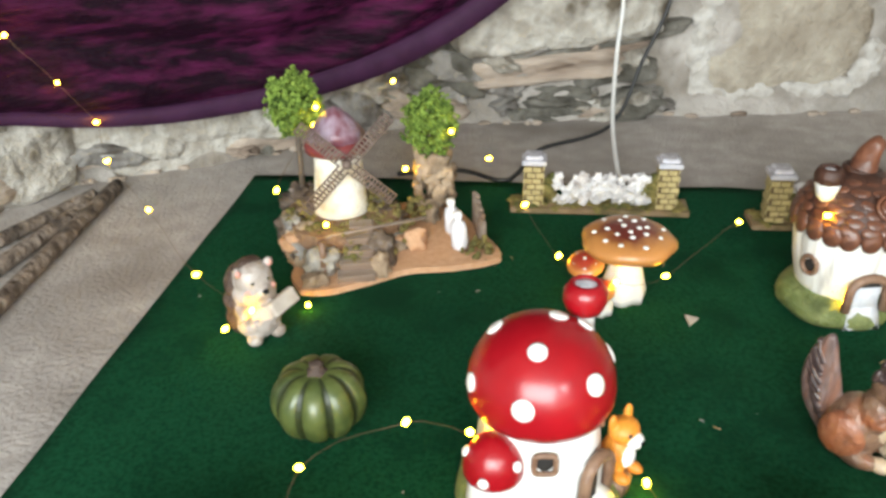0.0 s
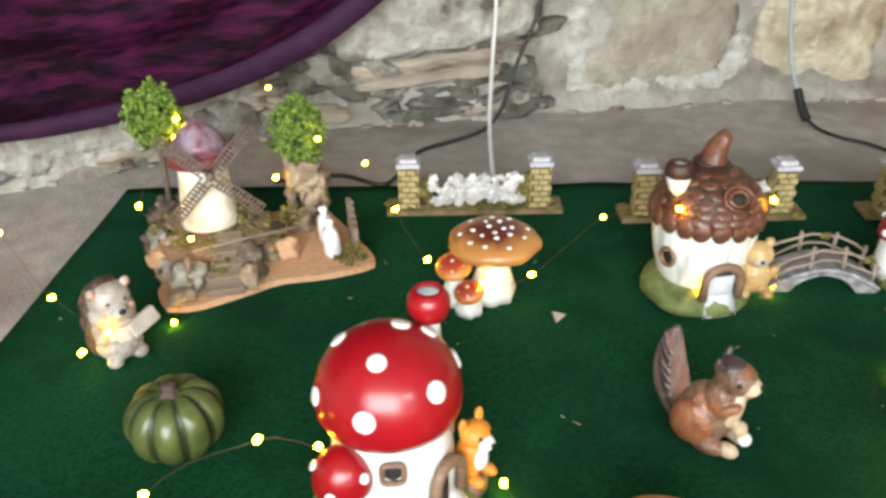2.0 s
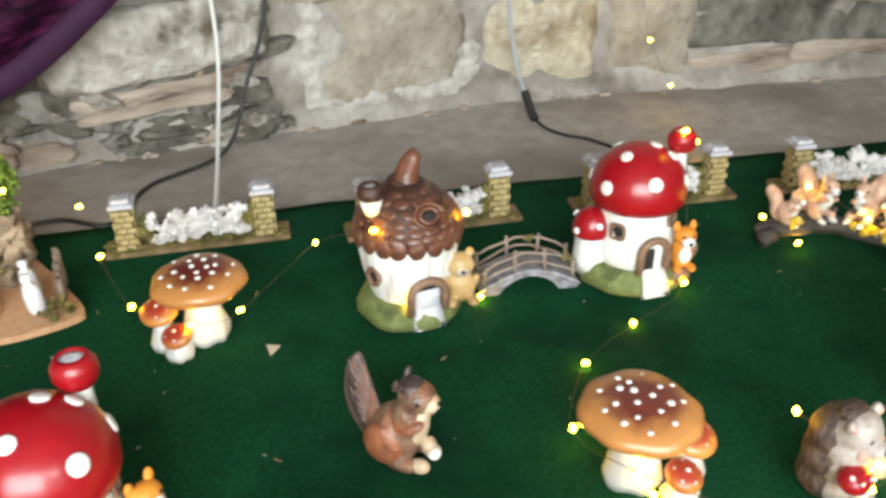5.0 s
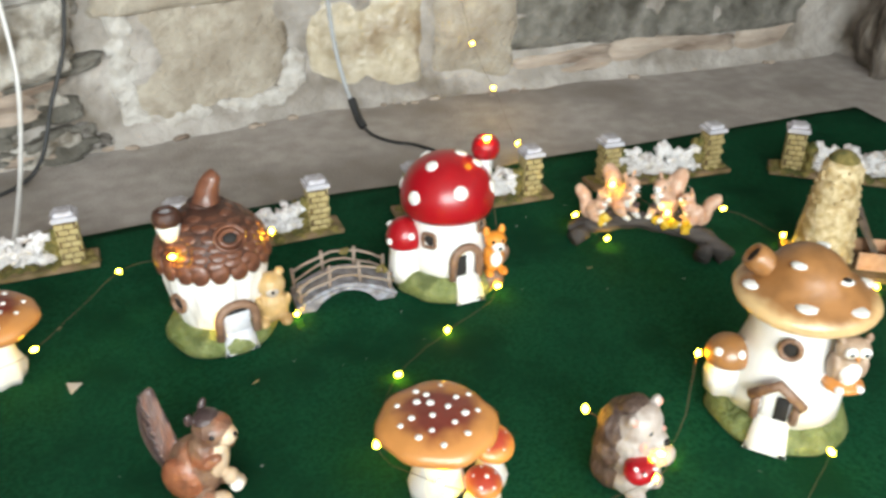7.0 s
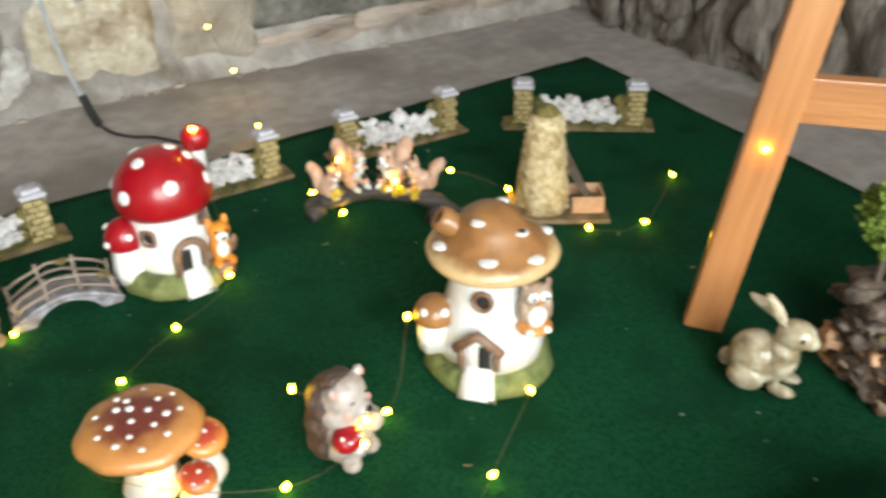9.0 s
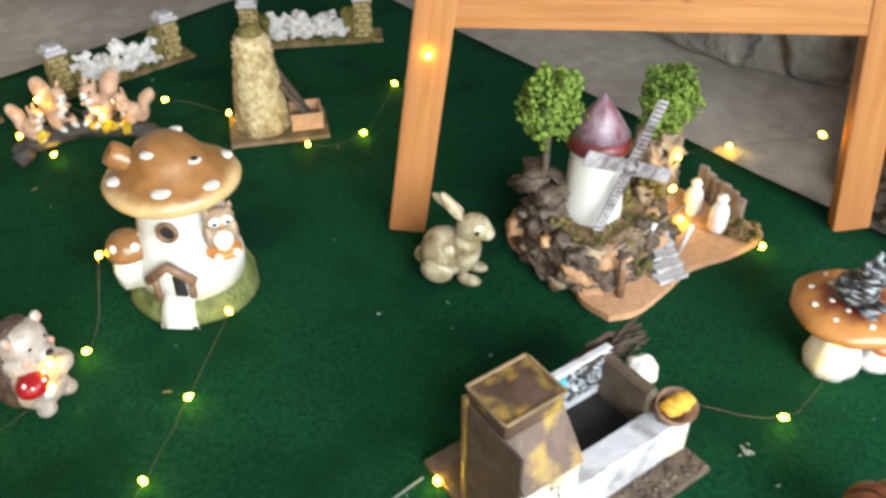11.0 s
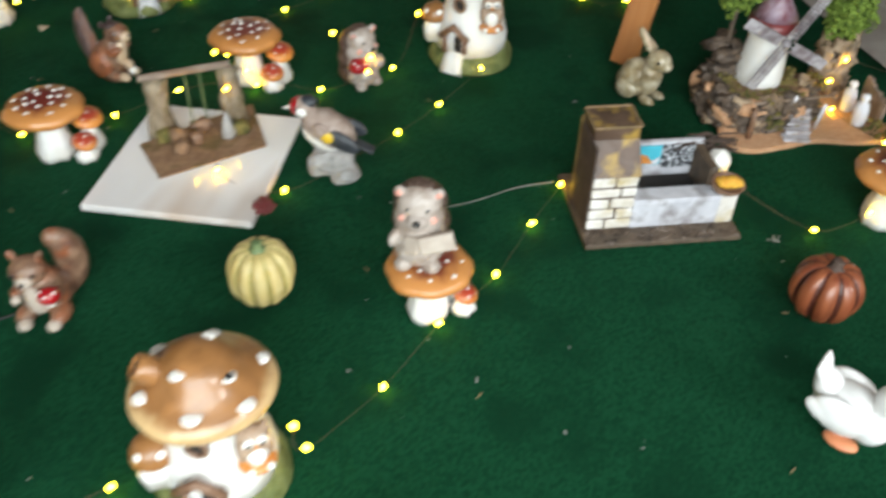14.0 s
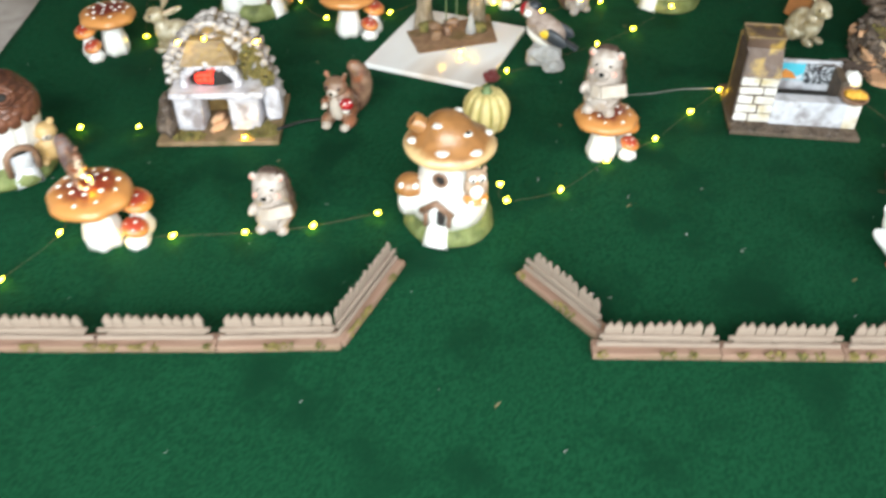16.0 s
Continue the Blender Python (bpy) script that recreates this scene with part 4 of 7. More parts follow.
RED = "white ceramic toadstool house with red white-spotted cap on carpet"
red_house(0.078, 0.524, -50, 1.0, RED)
red_house(0.752, 0.787, -102, 1.0, RED)


def figure_owl(parent, m):
    bm = B()
    ball(bm, (0, 0, 0.020), (0.0135, 0.012, 0.019), mi=0)
    ball(bm, (0, -0.002, 0.038), (0.0145, 0.011, 0.011), mi=0)
    ball(bm, (0, -0.008, 0.017), (0.009, 0.006, 0.012), mi=1)
    for s in (-1, 1):
        ball(bm, (s * 0.006, -0.0115, 0.040), (0.0052, 0.003, 0.0052), mi=1)
        ball(bm, (s * 0.006, -0.0142, 0.040), (0.002, 0.0012, 0.002), mi=3)
        ball(bm, (s * 0.011, -0.002, 0.049), (0.003, 0.003, 0.005), mi=0)
        ball(bm, (s * 0.012, -0.001, 0.020), (0.004, 0.008, 0.013), mi=0)
    ball(bm, (0, -0.0135, 0.035), (0.0016, 0.002, 0.003), mi=2)
    ball(bm, (0, -0.002, 0.001), (0.017, 0.015, 0.007), mi=2)
    ball(bm, (-0.008, -0.0135, 0.002), 0.0036, mi=1)
    ball(bm, (0.009, -0.0130, 0.003), 0.0036, mi=1)
    part("owl_figure", fuse(bm, 0.0008, 3), [M["owl"], M["spot"], M["orange_rim"], M["black"]], parent, "brown owl figure with white face", m=m)


def tan_house(x, y, dir_, s, label):
    h = thing("mushroom_house", x, y, dir_ + 90, label, "ceramic house", "ceramic houses on the carpet", s=s)
    grass_base(h, 0.070, 7)
    part("body", lathe(B(), [(0.057, 0.026), (0.059, 0.05), (0.053, 0.072), (0.047, 0.10), (0.044, 0.120), (0.045, 0.146)], 48, wob=0.004, seed=4), M["white"], h)
    bm = B()
    prof = [(0.030, 0.139), (0.050, 0.1340), (0.061, 0.1330), (0.0665, 0.1365), (0.0682, 0.1425), (0.0655, 0.1490), (0.0585, 0.1545), (0.0490, 0.1605), (0.0410, 0.1685), (0.0355, 0.1780), (0.0295, 0.1875), (0.0210, 0.1945), (0.0110, 0.1985), (0.002, 0.1995)]
    prof = [(r, 0.1995 - (0.1995 - z) * 0.88) for r, z in prof]
    lathe(bm, prof, 56)
    for v in bm.verts:
        a = math.atan2(v.co.y, v.co.x)
        low = max(0.0, min(1.0, (0.175 - v.co.z) / 0.03))
        k = 1 + 0.035 * low * math.sin(2 * a + 0.6) + 0.02 * low * math.sin(3 * a + 2)
        v.co.x, v.co.y = v.co.x * k, v.co.y * k
        v.co.z += low * (0.0030 * math.sin(2 * a + 1.2) - 0.05 * v.co.x)
        v.co.x -= 0.10 * max(0, v.co.z - 0.165)
    for f in bm.faces:
        f.material_index = 1 if f.calc_center_median().z < 0.1445 - 0.05 * f.calc_center_median().x else 0
    skin = BVHTree.FromBMesh(bm)
    cap = part("cap", bm, [M["tan"], M["tan_rim"]], h, "glossy tan cap with cream rim")

    def cap_pose(az, rad):
        a = radians(az - 90)
        p, n, _, _ = skin.ray_cast(Vector((rad * math.cos(a), rad * math.sin(a), 0.3)), Vector((0, 0, -1)))
        return Matrix.Translation(p) @ n.to_track_quat("Z", "Y").to_matrix().to_4x4()

    for az, rad, r in ((0, 0.0500, 0.0100), (54, 0.0560, 0.0092), (-62, 0.0565, 0.0085), (-28, 0.0270, 0.0075), (112, 0.057, 0.008), (-125, 0.057, 0.008), (178, 0.050, 0.008), (160, 0.022, 0.007)):
        spot_on(cap, None, r, cap_pose(az, rad))
    m = cap_pose(60, 0.0345)
    spot_on(cap, None, 0.0075, m)
    part("knot_hole", ball(B(), (0.001, -0.001, 0.002), (0.0042, 0.0042, 0.0012), seg=12), M["dark"], cap, m=m)
    bm = lathe(B(), [(0.016, -0.006), (0.0135, 0.010), (0.0140, 0.020), (0.0125, 0.0255), (0.0095, 0.0262), (0.0080, 0.0235), (0.004, 0.023)], 24)
    dorm = part("dormer", bm, M["tan"], cap, m=pose(-0.030, -0.004, 0.168, 52, 0, -78) @ Matrix.Diagonal((1.0, 1.0, 1.25, 1)))
    part("opening", lathe(B(), [(0.0085, 0.0232), (0.006, 0.0240), (0.001, 0.0242)], 16), M["dark"], dorm)
    arch_door(h, 0.0545, -6, 0.034, 0.030, 0.044, True)
    path_slab(h, 0.046, 0.070, 0.034, -6, "white")
    round_window(h, 0.0465, -5, 0.113, 0.0095)
    stem = part("side_mushroom_stem", lathe(B(), [(0.018, 0), (0.020, 0.02), (0.015, 0.04)], 20, wob=0.003), M["white"], h, m=pose(-0.058, -0.022, 0.034))
    sc = part("side_mushroom_cap", lathe(B(), dome(0.023, 0.036, 0.064), 24), M["tan"], stem)
    for az, el in ((-30, 30), (45, 30), (100, 40)):
        spot_on(sc, None, 0.005, on_cap(0.0212, 0.041, 0.023, az, el))
    figure_owl(h, pose(0.047, -0.038, 0.082, 0, 0, 22) @ Matrix.Diagonal((1.15, 1.15, 1.10, 1)))
    return h


TAN = "white ceramic mushroom house with tan white-spotted cap and owl"
tan_house(0.924, 0.386, -140, 0.99, TAN)
tan_house(0.331, -0.245, -114, 0.90, TAN)


def acorn_house(x, y, dir_, s, label):
    h = thing("acorn_house", x, y, dir_ + 90, label, "ceramic house", "ceramic houses on the carpet", s=s)
    grass_base(h, 0.064, 11)
    body = lathe(B(), [(0.043, 0.016), (0.049, 0.035), (0.055, 0.060), (0.0585, 0.085), (0.0590, 0.102), (0.0575, 0.118)], 96)
    for v in body.verts:
        a = math.atan2(v.co.y, v.co.x)
        k = 1 + 0.030 * noise.noise((math.cos(a) * 9, math.sin(a) * 9, v.co.z * 5)) + 0.012 * noise.noise((math.cos(a) * 22, math.sin(a) * 22, v.co.z * 9))
        v.co.x, v.co.y = v.co.x * k, v.co.y * k
    part("body", body, M["cream"], h, "white fluted bark body")
    roof = part("roof", lathe(B(), [(0.05, 0.108), (0.0605, 0.106), (0.0625, 0.112), (0.0610, 0.122), (0.0560, 0.134), (0.0465, 0.147), (0.032, 0.158), (0.015, 0.1645), (0.003, 0.166)], 48, wob=0.002, seed=5), M["acorn_dark"], h, "brown scaled acorn cup roof")
    for row, (rr, z, n, tilt) in enumerate(((0.0625, 0.1100, 19, 6), (0.0612, 0.1205, 20, 22), (0.0575, 0.1295, 19, 36), (0.0515, 0.1385, 17, 46), (0.0440, 0.1465, 14, 54), (0.0345, 0.1540, 11, 64), (0.0230, 0.1600, 8, 74))):
        bm = ball(B(), (0, 0, 0), (rr * math.pi / n * 1.04, 0.0034 if row == 0 else 0.0024, 0.0125 if row == 0 else 0.0078), seg=12)
        for v in bm.verts:
            if row and v.co.z > 0:
                v.co.y += v.co.z * 0.30
        first = None
        for k in range(n):
            az = 360 / n * (k + 0.5 * (row % 2)) + rnd.uniform(-2, 2)
            if first is None:
                first = part("scale", bm, M["acorn"], roof)
                ob = first
            else:
                ob = new("scale", first.data)
                ob.parent = roof
            a = radians(az)
            ob.matrix_local = pose(rr * math.cos(a), rr * math.sin(a), z + rnd.uniform(-0.0008, 0.0008), 0, 0, az + 90) @ pose(0, 0, 0, -tilt, rnd.uniform(-5, 5), 0)
    bm = tube(B(), spline([(0.000, 0.006, 0.156), (0.003, 0.010, 0.170), (0.008, 0.013, 0.181), (0.015, 0.015, 0.190), (0.019, 0.016, 0.1925)], 6), 0.0165, 16, taper=0.0075)
    for v in bm.verts:
        v.co += Vector((1, 1, 0)) * 0.0022 * noise.noise(v.co * 90)
    part("stalk", bm, M["acorn"], roof)
    part("stalk_collar", tube(B(), [(0.003 + 0.019 * math.cos(a), 0.010 + 0.017 * math.sin(a), 0.1625 - 0.003 * math.cos(a)) for a in np.linspace(0, 2 * math.pi, 22)], 0.0034, 8), M["acorn_dark"], roof)
    pot = part("acorn_pot", lathe(B(), [(0.005, 0.0), (0.011, 0.006), (0.0150, 0.018), (0.0150, 0.026)], 20), M["white"], roof, m=pose(-0.046, -0.020, 0.140) @ Matrix.Diagonal((0.88, 0.88, 1.02, 1)))
    part("pot_rim", lathe(B(), [(0.014, 0.021), (0.0170, 0.023), (0.0172, 0.030), (0.0150, 0.036), (0.0115, 0.0385), (0.0095, 0.038), (0.0085, 0.034)], 20, wob=0.0012), M["acorn_dark"], pot)
    part("pot_opening", lathe(B(), [(0.0095, 0.0345), (0.006, 0.0355), (0.001, 0.0358)], 14), M["path"], pot)
    m = on_cap(0.0665, 0.108, 0.060, 12, 38)
    for rx, ry, rt in ((0.011, 0.0085, 0.0030), (0.017, 0.0140, 0.0022)):
        part("knot_ring", tube(B(), [(rx * math.cos(a), ry * math.sin(a), 0.0020) for a in np.linspace(0, 2 * math.pi, 24)], rt, 8), M["acorn"], roof, m=m)
    part("knot_hole", ball(B(), (0, 0, 0.003), (0.008, 0.006, 0.0025)), M["dark"], roof, m=m)
    arch_door(h, 0.0520, 6, 0.024, 0.036, 0.044, shut=True)
    path_slab(h, 0.046, 0.0605, 0.034, 6, "path")
    round_window(h, 0.0560, -60, 0.066, 0.0095)
    bm = B()
    ball(bm, (0, 0, 0.016), (0.015, 0.013, 0.018))
    ball(bm, (0, -0.003, 0.040), (0.013, 0.012, 0.012))
    for s in (-1, 1):
        ball(bm, (s * 0.009, 0, 0.051), 0.0042)
        ball(bm, (s * 0.010, -0.010, 0.004), (0.006, 0.009, 0.005))
        ball(bm, (s * 0.012, -0.006, 0.022), (0.004, 0.005, 0.010), (20, s * 15, 0))
    ball(bm, (0, -0.013, 0.037), (0.006, 0.004, 0.005), mi=1)
    ball(bm, (0, -0.017, 0.039), 0.0016, mi=2)
    part("bear_figure", fuse(bm, 0.0008, 3), [M["bear"], M["paper"], M["black"]], h, "golden tan bear figure", m=pose(0.053, -0.034, 0.018, 0, 0, -8) @ Matrix.Diagonal((1.3, 1.3, 1.25, 1)))
    return h


ACORN = "cream ceramic acorn house with brown scaled roof on carpet"
acorn_house(0.460, 0.812, -92, 1.0, ACORN)
acorn_house(-0.305, 0.020, -66, 1.0, ACORN)

# ---- spotted toadstools ----


DOT = bpy.data.meshes.new("spot")
bulge = ball(B(), (0, 0, 0), (0.0031, 0.0031, 0.0016), seg=10)
bulge.to_mesh(DOT)
bulge.free()
DOT.polygons.foreach_set("use_smooth", [True] * len(DOT.polygons))
DOT.materials.append(M["spot"])


def dot(parent, p, s):
    ob = new("spot", DOT)
    ob.parent = parent
    ob.matrix_local = pose(*p) @ Matrix.Diagonal((s, s, s, 1))


def toadstool(x, y, rz, label, small_side=1, s=1.0, tilt=(0, 0)):
    t = thing("toadstool", x, y, rz, label, "toadstool figurine", "spotted toadstools", s=s)
    part("stem", lathe(B(), [(0.025, 0.0), (0.027, 0.010), (0.023, 0.028), (0.0175, 0.052), (0.0195, 0.071)], 28, wob=0.005, seed=x), M["white"], t)
    cap = part("cap", lathe(B(), [(0.012, 0.004), (0.040, 0.0), (0.050, 0.003), (0.0545, 0.009), (0.054, 0.014), (0.049, 0.019), (0.040, 0.0225), (0.028, 0.025), (0.014, 0.0265), (0.002, 0.027)], 44, wob=0.0045, seed=x * 3), M["toad"], t, "orange-brown cap", m=pose(0, 0, 0.066, *tilt))
    rr = random.Random(int(x * 100))
    for ring, n in ((0.010, 3), (0.024, 7), (0.038, 9)):
        for k in range(n):
            a = 2 * math.pi * (k + rr.uniform(-0.2, 0.2)) / n
            r = ring + rr.uniform(-0.003, 0.003)
            dot(cap, (r * math.cos(a), r * math.sin(a), 0.0272 - 4.6 * max(0, r - 0.008) ** 2 * 1.1), rr.uniform(0.85, 1.2))
    for (px, py, pz, r, hh) in ((small_side * 0.061, 0.003, 0.0, 0.0220, 0.046), (small_side * 0.049, -0.024, 0.0, 0.0175, 0.024)):
        st = part("small_stem", lathe(B(), [(0.016, 0.0), (0.017, 0.008), (0.011, hh * 0.6), (0.009, hh + 0.006)], 18, wob=0.003, seed=px), M["white"], t, m=pose(px * 0.8, py, pz))
        sc = part("small_cap", lathe(B(), dome(r, 0, 0.014, 0.3), 24), M["toad_small"], t, m=pose(px * 0.8, py, pz) @ pose(0, 0, hh, 14, small_side * 14, 0))
        for k, (a, q) in enumerate(((0, 0.0), (0.6, 0.6), (1.9, 0.62), (3.1, 0.6), (4.3, 0.62), (5.4, 0.6))):
            dot(sc, (q * r * math.cos(a), q * r * math.sin(a), 0.0142 - 0.0035 * (q > 0)), 0.75)
    return t


TOAD = "orange-brown spotted toadstool trio on white stems"
toadstool(0.218, 0.834, 10, "orange-brown spotted toadstool pair near miniature wall", -1, 0.98)
toadstool(0.564, 0.462, -25, TOAD, 1, 1.0)
toadstool(0.258, 0.374, -5, TOAD, 1, 0.98)
toadstool(-0.185, 0.388, 5, "orange-brown spotted toadstool pair beside a rabbit figurine", -1, 0.95)
toadstool(-0.150, -0.190, 12, "orange toadstool with a small squirrel sitting on it", 1, 1.05)
toadstool(0.600, -0.128, 12, "orange toadstool carrying a hedgehog figurine", 1, 0.89)
toadstool(1.217, -0.229, -20, "orange toadstool carrying a striped cat figurine", 1, 1.0)

# ---- miniature brick walls ----


def mini_wall(a, b, label, seed=0):
    a, b = Vector(a), Vector(b)
    mid, d = (a + b) / 2, b - a
    k = d.length / 0.25
    w = thing("miniature_wall", mid.x - d.y / d.length * 0.022, mid.y + d.x / d.length * 0.022, math.degrees(math.atan2(d.y, d.x)), label, "miniature wall", "miniature brick walls along the carpet edge", s=k)
    part("base", box(B(), (0, 0, 0.004), (0.25, 0.044, 0.008), bevel=0.001, wob=0.001), M["board"], w, smooth=False)
    bm = B()
    rr = random.Random(seed)
    for _ in range(80):
        px = rr.uniform(-0.12, 0.12)
        ball(bm, (px, rr.uniform(-0.019, 0.016), 0.006), (rr.uniform(0.006, 0.013), rr.uniform(0.005, 0.010), rr.uniform(0.002, 0.006)), (0, 0, rr.uniform(0, 180)), seg=8, wob=0.6, seed=rr.random() * 9)
    for sx in (-1, 1):
        for _ in range(9):
            ball(bm, (sx * rr.uniform(0.062, 0.078), rr.uniform(-0.006, 0.010), rr.uniform(0.012, 0.050)), (0.008, 0.007, 0.010), seg=8, wob=0.7, seed=rr.random() * 9)
    tagged(part("moss", bm, M["moss"], w), "dry olive moss", kind="stuff")
    bm = B()
    for k in range(110):
        px = -0.068 + 0.136 * rr.random()
        top = 0.048 + 0.014 * noise.noise((px * 60, seed * 3.1, 0))
        rock(bm, (px, rr.uniform(-0.006, 0.006), rr.uniform(0.010, top)), (rr.uniform(0.007, 0.018), rr.uniform(0.006, 0.014), rr.uniform(0.006, 0.015)), (rr.uniform(-40, 40), rr.uniform(-60, 60), rr.uniform(-40, 40)), rr.random() * 30, 0.6, 2, 9.0)
    bm = fuse(bm, 0.0014, 0)
    part("rubble_wall", bm, M["rock_white"], w, "crumpled white rubble")
    for sx in (-1, 1):
        pil = part("pillar", box(B(), (0, 0, 0.038), (0.025, 0.025, 0.064), bevel=0.001), M["brick_dark"], w, smooth=False, m=pose(sx * 0.093, 0, 0.0))
        bm = B()
        for c in range(7):
            z = 0.0115 + c * 0.0087
            for face in range(4):
                for j in range(2):
                    off = (-0.0066 + j * 0.0126) + (0.0025 if (c + face) % 2 else -0.002)
                    mm = pose(0, 0, 0, 0, 0, face * 90)
                    p = mm @ Vector((off, -0.0131, z))
                    box(bm, tuple(p), (0.0108, 0.0028, 0.0066), (0, 0, face * 90), wob=0.0006, seed=c + j)
        tagged(part("brickwork", bm, M["brick"], pil, smooth=False), "ochre brick courses", kind="stuff")
        part("cap_slab", box(B(), (0, 0, 0.0735), (0.034, 0.034, 0.007), bevel=0.0015), M["slate"], pil, smooth=False)
        part("cap_top", box(B(), (0, 0, 0.0795), (0.025, 0.025, 0.007), bevel=0.0025), M["slate"], pil, smooth=False)
    return w


MW = "miniature ochre brick wall with two pillars and white rubble"
mini_wall((0.104, 1.060), (0.352, 1.030), MW, 1)
mini_wall((0.425, 0.990), (0.679, 0.962), MW, 2)
mini_wall((0.760, 0.950), (1.009, 0.909), MW, 3)
mini_wall((1.078, 0.897), (1.324, 0.848), MW, 4)
mini_wall((1.375, 0.814), (1.557, 0.629), MW, 5)

# ---- windmill dioramas ----


def foliage(bm, c, rad, n, seed, leaf=0.006):
    """A crown of many small crumbs of foam, denser inside."""
    rr = random.Random(seed)
    for _ in range(n):
        d = Vector((rr.gauss(0, 1), rr.gauss(0, 1), rr.gauss(0, 1))).normalized() * rr.uniform(0.45, 1.0) ** 0.5
        k = 1 + 0.5 * noise.noise(d * 2.6 + Vector((seed * 1.7, 0, 0)))
        p = (c[0] + d.x * rad[0] * k, c[1] + d.y * rad[1] * k, c[2] + d.z * rad[2] * k)
        q = leaf * rr.uniform(0.5, 1.25)
        made = [bm.verts.new(Vector(p) + (v + Vector((rr.uniform(-1, 1), rr.uniform(-1, 1), rr.uniform(-1, 1))) * 0.35) * q) for v in ICO_V]
        for f in ICO_F:
            bm.faces.new([made[k] for k in f])
    return bm


def windmill(x, y, rz, label, frosty, sail_turn, seed):
    w = thing("windmill_diorama", x, y, rz, label, "model windmill", "model windmills on cork bases")
    rr = random.Random(seed)
    outline = [(-0.132, -0.095), (-0.10, -0.106), (-0.045, -0.098), (0.005, -0.088), (0.06, -0.098), (0.115, -0.098), (0.128, -0.080), (0.122, -0.02), (0.112, 0.05), (0.095, 0.088), (0.0, 0.098), (-0.12, 0.092), (-0.138, 0.03), (-0.130, -0.03), (-0.138, -0.06)]
    slab(bm := B(), [(p.x, p.y) for p in spline([(a, b, 0) for a, b in outline + outline[:1]], 4)[:-1]], 0.0005, 0.009)
    part("cork_base", bm, M["cork"], w, "orange-brown cork base", smooth=False)
    terrace = [(-0.124, -0.030), (-0.090, -0.052), (-0.040, -0.046), (0.004, -0.030), (0.014, 0.020), (-0.010, 0.070), (-0.070, 0.080), (-0.116, 0.060), (-0.128, 0.010)]
    ring = [Vector((p.x, p.y)) for p in spline([(a, b, 0) for a, b in terrace + terrace[:1]], 4)[:-1]]
    mid = Vector((-0.058, 0.014))
    hill = {name: B() for name in ("bark_dark", "corkbark", "stone_grey", "cork")}
    for layer in range(6):
        for k in range(30):
            p = ring[k * len(ring) // 30]
            out = (p - mid)
            if not frosty and p.y < -0.015 and (layer > 2 or k % 3 == 0):
                continue
            tang = math.degrees(math.atan2(out.y, out.x)) + 90
            p = mid + out * ((1.06 if frosty else 0.98) - 0.02 * layer + rr.uniform(-0.12, 0.08))
            name = rr.choice(("bark_dark", "bark_dark", "bark_dark", "bark_dark", "corkbark", "cork") if frosty else ("bark_dark", "bark_dark", "bark_dark", "corkbark", "corkbark", "stone_grey", "cork"))
            rock(hill[name], (p.x, p.y, 0.011 + layer * 0.0068 + rr.uniform(-0.003, 0.003)), (rr.uniform(0.016, 0.040), rr.uniform(0.014, 0.030), rr.uniform(0.008, 0.017)), (rr.uniform(-22, 22), rr.uniform(-24, 24), tang + rr.uniform(-25, 25)), rr.random() * 50, 0.8, 3, 5.0)
    for name, lab in (("bark_dark", "dark layered bark hillside"), ("corkbark", "brown bark flakes"), ("stone_grey", "grey lichened rock"), ("cork", "orange cork crumble")):
        tagged(part({"stone_grey": "grey_rubble", "cork": "cork_rubble"}.get(name, "bark_rubble"), hill[name], M[name], w, lab), kind="stuff")
    slab(bm := B(), [tuple(mid + (p - mid) * (0.98 + 0.08 * noise.noise((p.x * 90, p.y * 90, seed)))) for p in ring], 0.030, 0.0505)
    part("terrace", bm, M["felt_brown"], w, "flat brown terrace", smooth=False)
    bm = B()
    for k in range(150):
        p = mid + (rr.choice(ring) - mid) * rr.uniform(0.5, 1.0)
        foliage(bm, (p.x, p.y, 0.050), (0.005, 0.005, 0.002), 3, k, 0.0030)
    tagged(part("moss", bm, M["moss"], w, "dry moss on the terrace"), kind="stuff")
    bm = B()
    for k in range(46):
        a = rr.uniform(0, 2 * math.pi)
        zz = rr.uniform(0.010, 0.105)
        q = 0.021 - 0.07 * max(0, zz - 0.06)
        rock(bm, (0.076 + q * math.cos(a), 0.046 + q * math.sin(a), zz), (rr.uniform(0.012, 0.026), rr.uniform(0.008, 0.014), rr.uniform(0.016, 0.034)), (rr.uniform(-15, 15), rr.uniform(-25, 25), math.degrees(a) + 90 + rr.uniform(-30, 30)), rr.random() * 50, 0.8, 3, 5.0)
    tagged(part("rock_pillar", bm, M["corkbark"], w, "pale cork bark rock pillar"), kind="stuff")
    bm = B()
    for k in range(30):
        zz = rr.uniform(0.012, 0.095 if frosty else 0.07)
        rock(bm, (-0.100 + rr.uniform(-0.020, 0.016), 0.055 + rr.uniform(-0.024, 0.022), zz), (rr.uniform(0.016, 0.036), rr.uniform(0.012, 0.028), rr.uniform(0.006, 0.014)), (rr.uniform(-20, 20), rr.uniform(-20, 20), rr.uniform(0, 180)), rr.random() * 50, 0.8, 3, 5.0)
    tagged(part("bark_hill", bm, M["bark_dark"], w, "dark layered bark stack"), kind="stuff")
    part("tower", lathe(B(), [(0.036, 0.045), (0.035, 0.060), (0.031, 0.115), (0.030, 0.142)], 28, wob=0.002, seed=seed), M["white" if frosty else "plaster"], w, m=pose(-0.056, 0.024, 0))
